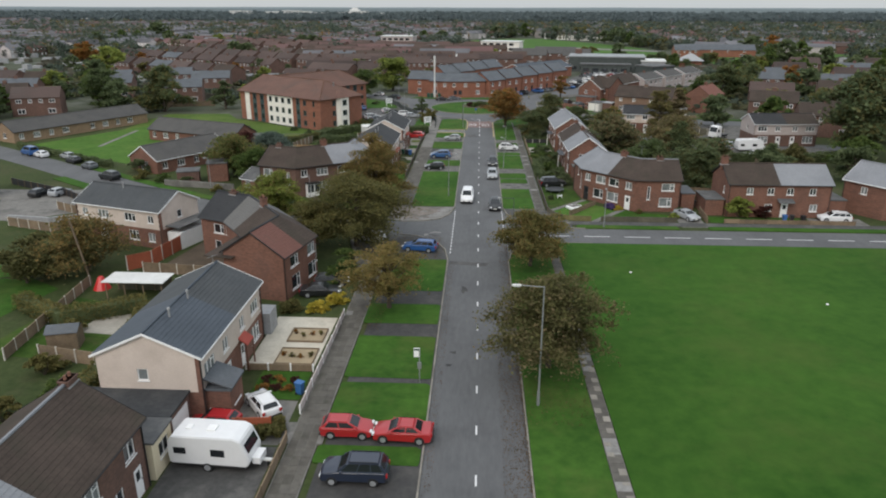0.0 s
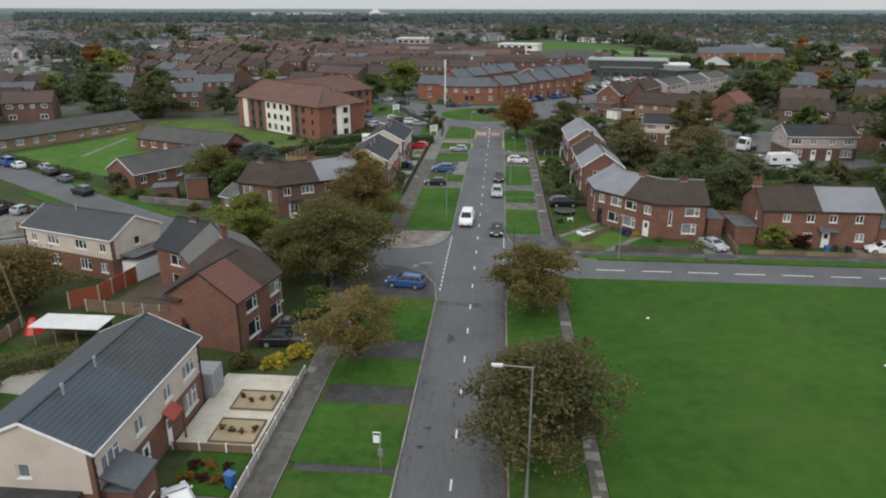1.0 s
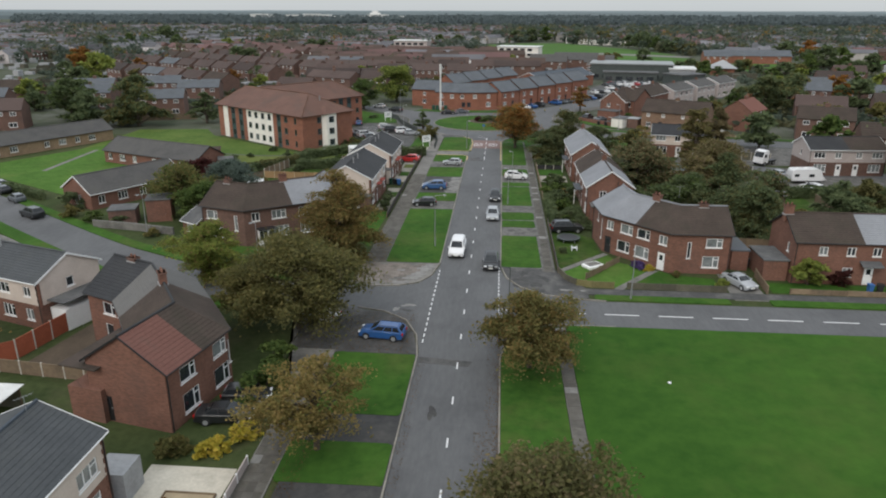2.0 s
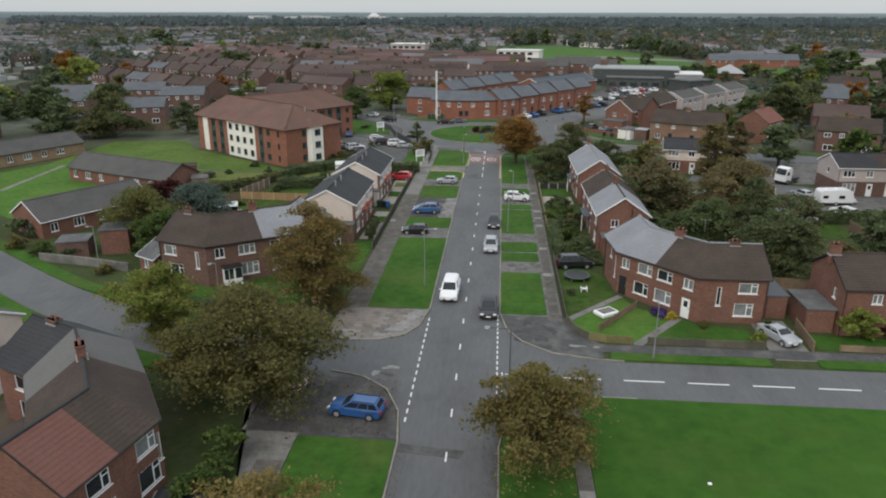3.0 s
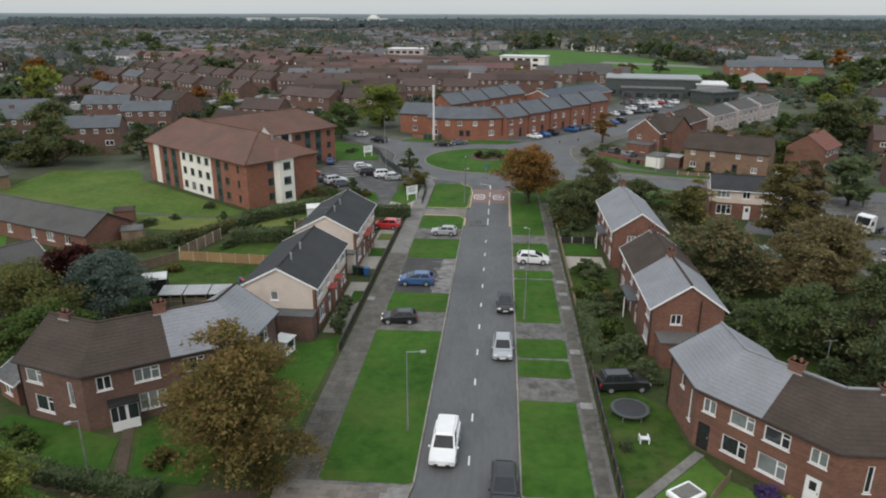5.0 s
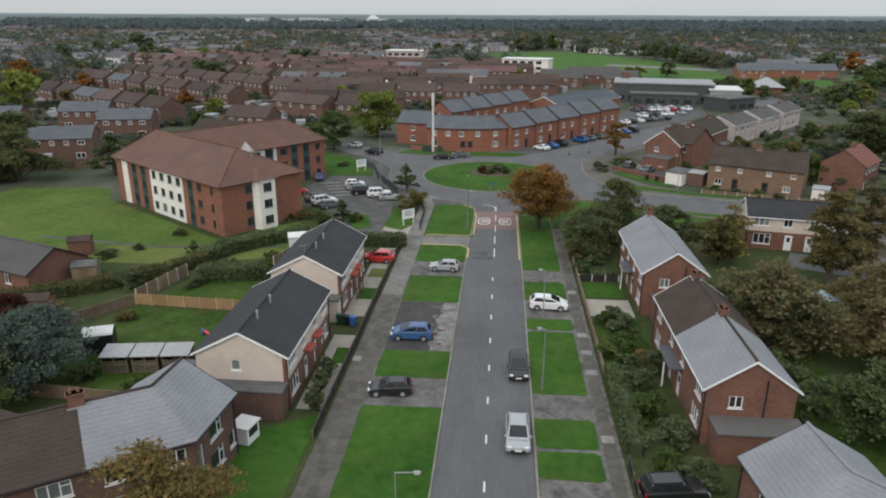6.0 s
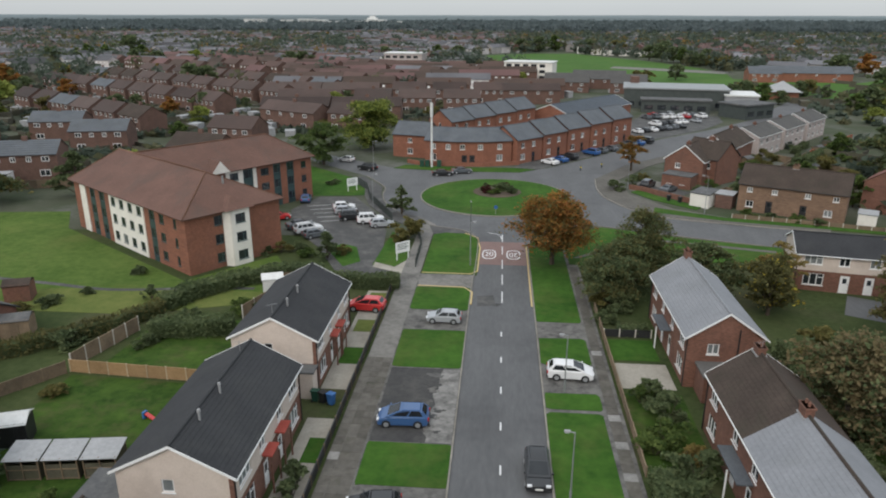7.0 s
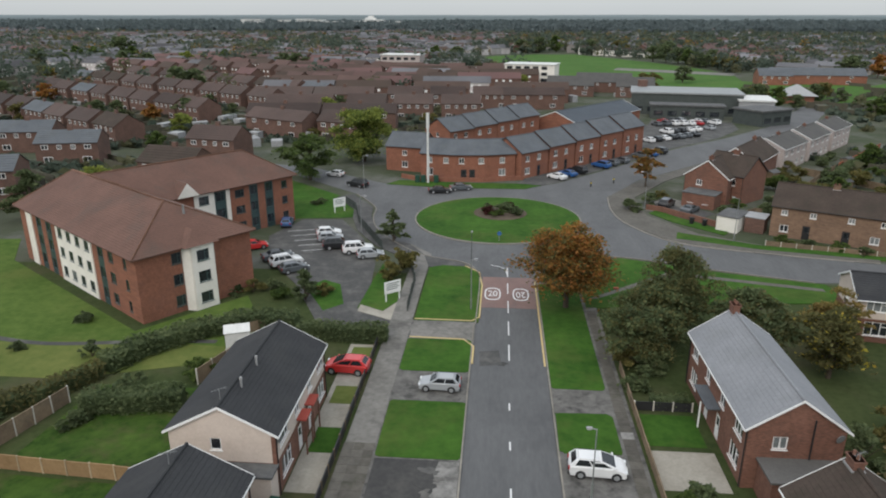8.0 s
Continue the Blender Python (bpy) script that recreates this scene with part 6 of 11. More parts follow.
aerial(pair_c, -0.1, -5.6, 6.5, 40)
aerial(pair_b, -0.1, 4.8, 6.5, 20)
aerial(pair_a, 0.1, 5.9, 6.9, 60)
aerial(row_a, 0.0, 7.4, 6.9, 30)
aerial(corner_ne, 2.2, 1.4, 7.0, 10)
dish(pair_c, 3.6, -5.9, 4.1, 60)
dish(row_b, 2.6, -7.2, 4.2, 20)
dish(corner_nw, -5.0, -4.6, 4.2, 10)
house("red brick house with steep brown roof behind a corner", [(33.6, 216.0), (38.6, 210.6)], 7.2, 4.9, 7.6, "brick", None, 2.4, ["roof_brown"], [("f0", 2.0, 3.0, 1.2, 1.0, "w2"), ("f0", 5.4, 3.0, 1.2, 1.0, "w2"), ("e0", 3.4, 3.0, 0.9, 0.9, "w2")], [(0, 0.5, 0.6, "brick")], trim="black_plastic")
bmw = prism(ribbon([(22.6, 206.8), (24.6, 205.4), (28.6, 201.0), (31.6, 197.2)], 0.24), 0, 0.9)
tagged(part("garden_wall", bmw, M["brick"]), "low red brick garden wall at a corner", "wall")


# ---- trees, hedges and shrubs ----
def leaf_mesh(name, pos, size, rng, flat=1.3):
    """Many small folded leaf clumps at the given places, lying more flat than upright."""
    n = len(pos)
    u = rng.normal(size=(n, 3)) * np.array([1, 1, 0.55])
    u /= np.linalg.norm(u, axis=1)[:, None]
    w = rng.normal(size=(n, 3))
    w[:, 2] += flat
    v = np.cross(u, w)
    v /= np.linalg.norm(v, axis=1)[:, None] + 1e-9
    nrm = np.cross(u, v)
    s = size * rng.uniform(0.5, 1.4, size=(n, 1))
    verts = np.stack([pos - u * s, pos - v * s * 0.55 + nrm * s * 0.25, pos + u * s, pos + v * s * 0.55 + nrm * s * 0.25], 1).reshape(-1, 3)
    faces = np.arange(n * 4).reshape(-1, 4)
    mesh = bpy.data.meshes.new(name)
    mesh.vertices.add(len(verts))
    mesh.vertices.foreach_set("co", verts.ravel())
    mesh.loops.add(n * 4)
    mesh.loops.foreach_set("vertex_index", faces.ravel())
    mesh.polygons.add(n)
    mesh.polygons.foreach_set("loop_start", np.arange(0, n * 4, 4))
    mesh.update(calc_edges=True)
    return mesh


def crown_points(rng, n, r, h, base, lobes, shape="round"):
    """Leaf places along drooping sprays on uneven boughs round a crown, and the boughs' middles."""
    mids = []
    lean = rng.uniform(0, 2 * np.pi)
    tall = shape == "tall"
    for k in range(lobes):
        a = rng.uniform(0, 2 * np.pi)
        z = rng.uniform(-0.85, 1.0)
        if shape == "cone":
            q, f = max(0.08, (1 - (z + 0.8) / 1.8) ** 0.85), rng.uniform(0.5, 1.0)
        else:
            q, f = math.sqrt(max(0.05, 1 - z * z)) * ((1 - 0.28 * z) if tall else 1.0), rng.uniform(0.25, 1.0)
        wob = 1 + 0.20 * math.sin(2 * a + lean) + 0.14 * math.sin(3 * a + 2.3 * lean + z)
        rise = 1 + 0.12 * math.sin(2 * a - lean)
        mids.append((r * q * f * math.cos(a) * wob, r * q * f * math.sin(a) * wob, base + (h - base) * (0.48 + 0.47 * z * rng.uniform(0.8, 1.06) * rise)))
    mids = np.array(mids)
    lobe_r = (r * (0.25 if shape != "cone" else 0.2)) * rng.uniform(0.45, 1.4, lobes)
    share = lobe_r ** 1.8 / (lobe_r ** 1.8).sum()
    which = rng.choice(lobes, n, p=share)
    d = rng.normal(size=(n, 3))
    d /= np.linalg.norm(d, axis=1)[:, None]
    reach = np.where(rng.uniform(size=n) < 0.2, rng.uniform(1.0, 1.5, n), rng.uniform(0.1, 1.0, n) ** 0.5)
    # sprays run out along each bough, away from the trunk
    out = np.arctan2(mids[which, 1], mids[which, 0])
    d2 = np.column_stack([d[:, 0] * 1.35, d[:, 1] * 0.85, d[:, 2] * 0.42])
    c, s_ = np.cos(out), np.sin(out)
    d2 = np.column_stack([d2[:, 0] * c - d2[:, 1] * s_, d2[:, 0] * s_ + d2[:, 1] * c, d2[:, 2]])
    pos = mids[which] + d2 * (lobe_r[which] * reach)[:, None]
    pos[:, 2] -= 0.14 * r * (np.hypot(pos[:, 0] - mids[which, 0], pos[:, 1] - mids[which, 1]) / (r * 0.5)) ** 2
    pos[:, 2] = np.maximum(pos[:, 2], min(base, 0.3) * 0.6)
    return pos, mids


def make_tree(label, h, r, base, leaf, n=6000, size=0.2, seed=1, lobes=34, shape="round", trunk_r=None, name="tree", group="", category="tree", leaf2=None, share=0.3):
    rng = np.random.default_rng(seed)
    e = thing(name, pose(0, 0, 0), label, category, group)
    pos, mids = crown_points(rng, n, r, h, base, lobes, shape)
    tr = trunk_r or 0.035 * h
    bm = bmesh.new()
    top = base + (h - base) * (0.55 if shape == "round" else 0.95)
    steps = 5
    p = [Vector((rng.normal() * 0.04 * k, rng.normal() * 0.04 * k, top * k / steps)) for k in range(steps + 1)]
    for k in range(steps):
        add_tube(bm, p[k], p[k + 1], tr * (1 - 0.75 * k / steps), tr * (1 - 0.75 * (k + 1) / steps), 8)
    for k in range(0, lobes, 2 if lobes < 60 else 4):
        m = Vector(mids[k])
        zs = min(max(base * 0.75, m.z - 0.9 - 0.35 * math.hypot(m.x, m.y)), top * 0.95)
        s = Vector((0, 0, zs))
        j = s.lerp(m, 0.5) + Vector((0, 0, 0.25))
        add_tube(bm, s, j, tr * 0.42, tr * 0.26, 5)
        add_tube(bm, j, m, tr * 0.26, tr * 0.08, 5)
    part("trunk", bm, M["bark"], e)
    tone = np.sin(pos[:, 0] * 1.7 + seed) * np.sin(pos[:, 1] * 1.9 + 2 * seed) * 0.35 + (base + 0.55 * (h - base) - pos[:, 2]) / (h - base) * 0.5
    second = (rng.uniform(size=len(pos)) < share + tone * share * 1.6) if leaf2 else np.zeros(len(pos), bool)
    for kind, sel in ((leaf, ~second), (leaf2, second)):
        if sel.any():
            mesh = leaf_mesh("crown", pos[sel], size, rng)
            mesh.materials.append(M[kind])
            link_mesh("crown", mesh, None, e)
    return e


def tree(label, x, y, h, r, base, leaf, z=0.0, **kw):
    if abs(x) < 45 and y < 175:
        kw["n"], kw["size"], kw["lobes"] = int(kw["n"] * 1.35), kw["size"] * 0.77, int(kw["lobes"] * 1.7)
    if abs(x) < 30 and y < 100:
        kw["n"], kw["size"] = int(kw["n"] * 1.35), kw["size"] * 0.84
    t = make_tree(label, h, r, base, leaf, **kw)
    t.matrix_basis = pose(x, y, z)
    return t


tree("small street tree with thin brown autumn leaves", -8.5, 59.0, 6.9, 3.6, 1.4, "leaf_tan", G, n=6000, size=0.17, seed=3, leaf2="leaf_olive", share=0.18, lobes=30)
tree("spreading street tree with browning green leaves", 5.7, 48.2, 7.5, 5.0, 1.5, "leaf_moss", G, n=15000, size=0.2, seed=4, leaf2="leaf_dun", share=0.3, lobes=46)
tree("street tree with browning olive leaves", 5.8, 71.2, 6.3, 4.3, 1.2, "leaf_olive", G, n=11500, size=0.2, seed=5, leaf2="leaf_brown", share=0.3, lobes=40)
tree("broad yellow-olive tree at a street corner", -14.7, 76.8, 9.2, 5.8, 1.4, "leaf_olive", 0, n=15000, size=0.22, seed=6, leaf2="leaf_moss", share=0.45, lobes=52)
tree("small olive tree in a corner garden", -19.6, 77.4, 5.6, 3.2, 1.2, "leaf_olive", 0, n=6000, size=0.22, seed=16, lobes=46)
tree("tall autumn brown tree beside the footway", -15.0, 95.6, 10.6, 4.4, 0.5, "leaf_brown", 0, n=17000, size=0.2, seed=7, leaf2="leaf_olive", share=0.35, lobes=60, shape="tall")
tree("light green garden tree", -27.0, 87.0, 6.9, 3.5, 0.3, "leaf_lime", 0, n=10000, size=0.2, seed=8, leaf2="leaf_tan", share=0.18, lobes=36)
tree("round orange autumn tree by the roundabout", 6.2, 165.9, 9.2, 5.1, 1.8, "leaf_orange", G, n=15000, size=0.22, seed=9, leaf2="leaf_moss", share=0.34, lobes=60)
tree("feathery olive-green tree in a front garden", 16.2, 161.2, 9.2, 3.9, 0.6, "leaf_moss", 0, n=11000, size=0.2, seed=10, leaf2="leaf_dark", share=0.35, lobes=56, shape="tall")
tree("dark shrub-like tree in a front garden", 11.6, 154.2, 6.0, 3.4, 0.6, "leaf_dark", 0, n=6500, size=0.2, seed=11, leaf2="leaf_moss", share=0.4, lobes=30)
tree("dark shrub-like tree behind a house", 13.6, 158.4, 6.2, 3.6, 0.8, "leaf_dark", 0, n=7000, size=0.2, seed=21, leaf2="leaf_moss", share=0.4, lobes=30)
tree("large brown-green tree in back gardens", 24.8, 129.6, 8.6, 4.8, 0.8, "leaf_dun", 0, n=11000, size=0.26, seed=12, leaf2="leaf_dark", share=0.35, lobes=50)
tree("large brownish tree in back gardens", 37.2, 131.4, 8.8, 5.0, 0.8, "leaf_dun", 0, n=12000, size=0.26, seed=13, leaf2="leaf_olive", share=0.35, lobes=46)
tree("tawny brown-green tree in back gardens", 33.4, 125.4, 7.4, 3.5, 0.6, "leaf_dun", 0, n=6500, size=0.25, seed=83, leaf2="leaf_olive", share=0.3, lobes=36)
tree("yellowing green tree behind a house", 27.6, 152.6, 6.6, 2.9, 0.8, "leaf_moss", 0, n=4500, size=0.24, seed=14, leaf2="leaf_yellow", share=0.07, lobes=34)
tree("green tree behind a house", 21.8, 156.6, 6.6, 3.4, 0.6, "leaf_dark", 0, n=7500, size=0.24, seed=15, leaf2="leaf_moss", share=0.35, lobes=34)
tree("tall pale green poplar-like tree", 38.0, 147.0, 12.5, 3.0, 1.2, "leaf_olive", 0, n=10000, size=0.24, seed=17, leaf2="leaf_dun", share=0.35, lobes=40)
tree("slender pale olive tree in back gardens", 42.4, 149.5, 11.5, 2.4, 1.5, "leaf_dun", 0, n=7000, size=0.22, seed=74, lobes=44, shape="tall")
tree("dark conifer in back gardens", 32.6, 112.8, 10.4, 3.6, 0.4, "leaf_dark", 0, n=10000, size=0.22, seed=18, leaf2="leaf_moss", share=0.3, lobes=60, shape="cone")
tree("dark tree in back gardens", 34.4, 106.4, 7.5, 3.8, 0.8, "leaf_dark", 0, n=9000, size=0.22, seed=19, leaf2="leaf_moss", share=0.3, lobes=40)
tree("dark green tree in back gardens", 29.0, 115.5, 6.4, 3.8, 0.6, "leaf_dark", 0, n=9000, size=0.24, seed=20, leaf2="leaf_green", share=0.3, lobes=40)
tree("dark tree beside a driveway", 41.0, 121.0, 6.4, 3.2, 0.8, "leaf_dark", 0, n=8000, size=0.24, seed=22, leaf2="leaf_dun", share=0.3, lobes=40)
tree("large dark green tree standing above the houses", 73.0, 133.0, 17.5, 8.6, 3.0, "leaf_dark", 0, n=16000, size=0.42, seed=23, leaf2="leaf_moss", share=0.35, lobes=80)
tree("tall dark green tree behind the gardens", 74.0, 217.0, 11.5, 5.4, 0.5, "leaf_dark", 0, n=14000, size=0.34, seed=81, leaf2="leaf_moss", share=0.35, lobes=60)
tree("dark green tree behind the gardens", 84.0, 226.0, 11.5, 6.0, 0.6, "leaf_dark", 0, n=11000, size=0.34, seed=82, leaf2="leaf_olive", share=0.3, lobes=50)
tree("blue-green conifer in a back garden", -37.0, 118.6, 6.8, 4.2, 0.6, "leaf_blue", 0, n=13000, size=0.2, seed=24, lobes=60, shape="tall")
tree("dark red-leaved garden tree", -43.4, 123.0, 5.6, 3.2, 0.8, "leaf_red", 0, n=6000, size=0.22, seed=25, lobes=24)
tree("browning green tree beside an outbuilding", -42.0, 112.6, 7.2, 4.8, 0.8, "leaf_olive", 0, n=8000, size=0.22, seed=26, leaf2="leaf_green", share=0.35, lobes=36)
tree("green tree in a back garden", -36.5, 108.0, 5.8, 3.6, 0.8, "leaf_green", 0, n=7000, size=0.22, seed=27, lobes=30)
tree("brown leafy tree over back gardens", -42.6, 67.2, 6.0, 5.0, 0.6, "leaf_brown", 0, n=8000, size=0.2, seed=28, leaf2="leaf_moss", share=0.45, lobes=36)
tree("dull green tree over back gardens", -47.2, 63.4, 4.8, 4.0, 0.5, "leaf_moss", 0, n=6000, size=0.2, seed=29, lobes=30)
tree("dark green tree by a care home", -87.0, 187.0, 12.2, 6.4, 0.2, "leaf_dark", 0, n=21000, size=0.32, seed=30, leaf2="leaf_olive", share=0.4, lobes=50)
tree("dark tree among houses", -107.0, 194.0, 11.0, 5.8, 0.3, "leaf_dark", 0, n=15000, size=0.32, seed=31, leaf2="leaf_green", share=0.3, lobes=44)
tree("dark conifer by a lawn", -72.0, 193.0, 8.5, 3.6, 0.6, "leaf_dark", 0, n=6000, size=0.3, seed=32, lobes=44, shape="cone")
tree("green tree beside the roundabout", -37.0, 223.0, 9.0, 4.6, 0.8, "leaf_green", 0, n=9000, size=0.26, seed=33, leaf2="leaf_dark", share=0.3, lobes=44)
tree("yellow-green tree beside the roundabout", -30.0, 241.0, 11.5, 6.0, 1.0, "leaf_lime", 0, n=15000, size=0.28, seed=34, leaf2="leaf_green", share=0.3, lobes=50)
tree("small dark conifer at the car park fence", -15.6, 187.0, 5.0, 1.7, 0.4, "leaf_dark", 0, n=3000, size=0.2, seed=35, lobes=40, shape="cone")
tree("bushy evergreen at the car park entrance", -13.0, 175.0, 3.6, 1.8, 0.3, "leaf_olive", 0, n=3000, size=0.18, seed=36, lobes=24)
tree("thin upright shrub at the car park", -22.2, 165.8, 3.8, 1.6, 0.2, "leaf_dark", 0, n=3000, size=0.18, seed=37, lobes=24, shape="cone")
tree("brown autumn street tree at a junction", 25.6, 222.5, 8.2, 2.5, 1.8, "leaf_brown", 0, n=4000, size=0.24, seed=38, leaf2="leaf_orange", share=0.4, lobes=24)
tree("small brown leafy tree by the roundabout road", 30.6, 157.6, 6.0, 2.4, 0.8, "leaf_tan", 0, n=2500, size=0.22, seed=39, lobes=20)


def shrub(label, x, y, r, h, leaf, n=1300, seed=1, size=0.165, name="shrub", z=0.0):
    rng = np.random.default_rng(seed)
    e = thing(name, pose(x, y, z), label, "shrub")
    bm = bmesh.new()
    for k in range(5):
        a = 2 * math.pi * k / 5 + seed
        add_tube(bm, (0.05 * math.cos(a), 0.05 * math.sin(a), 0), (r * 0.55 * math.cos(a), r * 0.55 * math.sin(a), h * 0.7), 0.04, 0.015, 5)
    part("stem", bm, M["bark"], e)
    pos, _ = crown_points(rng, n, r, h, 0.0, 16)
    pos[:, 2] = np.abs(pos[:, 2])
    mesh = leaf_mesh("leaves", pos, size, rng)
    mesh.materials.append(M[leaf])
    link_mesh("leaves", mesh, None, e)
    return e


def hedge(label, pts, w, h, leaf, seed=1, density=110, size=0.13):
    """A clipped hedge along a plan line: woody core and a coat of small leaves."""
    rng = np.random.default_rng(seed)
    cx, cy = pts[0]
    e = thing("hedge", pose(cx, cy, 0), label, "hedge")
    line = [(p[0] - cx, p[1] - cy) for p in pts]
    part("woody_core", prism(ribbon(line, w * 0.6), 0.0, h * 0.86), M["leaf_dark"], e)
    allp = []
    for a, b in zip(line, line[1:]):
        a, b = np.array(a), np.array(b)
        ln = np.linalg.norm(b - a)
        n = int(ln * (w + 2 * h) * density * 0.55)
        t = rng.uniform(0, 1, n)
        side = rng.choice(3, n, p=[0.3, 0.3, 0.4])
        dd = (b - a) / ln
        nn = np.array([-dd[1], dd[0]])
        off = np.where(side == 0, -w / 2, np.where(side == 1, w / 2, rng.uniform(-w / 2, w / 2, n))) + rng.normal(0, 0.07, n)
        z = np.where(side == 2, h + rng.normal(0, 0.1, n), rng.uniform(0.05, h, n))
        z += 0.12 * np.sin(t * ln * 1.3 + seed)
        xy = a + dd * (t * ln)[:, None] + nn * off[:, None]
        allp.append(np.column_stack([xy, np.abs(z)]))
    mesh = leaf_mesh("leaves", np.concatenate(allp), size, rng)
    mesh.materials.append(M[leaf])
    link_mesh("leaves", mesh, None, e)
    return e


hedge("overgrown dark hedge along a care home boundary", [(-35.5, 148.6), (-33.4, 152.6), (-29.6, 156.6), (-25.0, 159.0), (-21.0, 158.4)], 2.2, 1.6, "leaf_dark", 41, 60, 0.18)
hedge("dark hedge between gardens and a drive", [(-20.5, 156.6), (-11.6, 156.6)], 1.5, 1.6, "leaf_dark", 42, 80, 0.16)
hedge("dark clipped hedge across a back garden", [(-33.8, 142.2), (-26.0, 143.6)], 1.9, 1.7, "leaf_dark", 43, 70, 0.16)
hedge("dull brown-green hedge along a care home lawn", [(-52, 133), (-44, 138), (-38, 143.5), (-35.5, 148)], 1.6, 1.4, "leaf_moss", 44, 60, 0.17)
hedge("dark green hedge along a lawn", [(-94, 134), (-79.5, 125.2), (-66, 117.4)], 0.9, 1.1, "leaf_dark", 45, 70, 0.16)
hedge("low dark hedge before a corner house", [(-32.6, 95.0), (-28.2, 93.6), (-23.0, 92.6), (-19.2, 92.2)], 1.3, 1.0, "leaf_dark", 46, 90)
hedge("dark hedge along the front gardens", [(10.4, 112.5), (10.6, 124)], 1.4, 1.3, "leaf_dark", 47, 90)
hedge("green hedge behind a fence", [(11.2, 146.6), (14.2, 146.6)], 1.0, 1.0, "leaf_dark", 48, 90)
hedge("olive hedge between back gardens", [(-31, 57.0), (-29.5, 49), (-29, 40)], 1.4, 1.3, "leaf_olive", 49, 80)
hedge("tangled hedge along a back boundary", [(-44, 57.5), (-38, 54.0), (-31.5, 57.5)], 1.5, 1.4, "leaf_olive", 50, 80)
hedge("dark hedge behind a corner house", [(-24.5, 113.2), (-29, 110.6)], 1.4, 1.6, "leaf_dark", 51, 80)
hedge("dark hedge along a back boundary", [(43.0, 128.6), (52.0, 129.4), (66.0, 130.2)], 1.5, 1.7, "leaf_dark", 54, 60, 0.18)
tree("dark garden tree behind a brick house", 47.5, 112.0, 6.4, 3.4, 0.8, "leaf_dark", 0, n=8000, size=0.24, seed=70, lobes=40)
tree("olive garden tree behind a brick house", 54.0, 118.5, 5.6, 3.0, 0.8, "leaf_moss", 0, n=7000, size=0.24, seed=71, lobes=36)
tree("dark green garden tree by a fence", 61.5, 113.0, 6.6, 3.4, 0.8, "leaf_dark", 0, n=8000, size=0.24, seed=72, lobes=40)
tree("green garden tree by a yard", 66.0, 122.5, 6.0, 3.2, 0.8, "leaf_green", 0, n=7000, size=0.24, seed=73, lobes=36)
hedge("dark hedge along back gardens of a row", [(64, 233), (72, 243), (82, 255)], 1.6, 1.8, "leaf_dark", 52, 50, 0.2)
hedge("dark hedge between back gardens", [(52, 222), (60, 214), (68, 208)], 1.5, 1.7, "leaf_olive", 53, 50, 0.2)
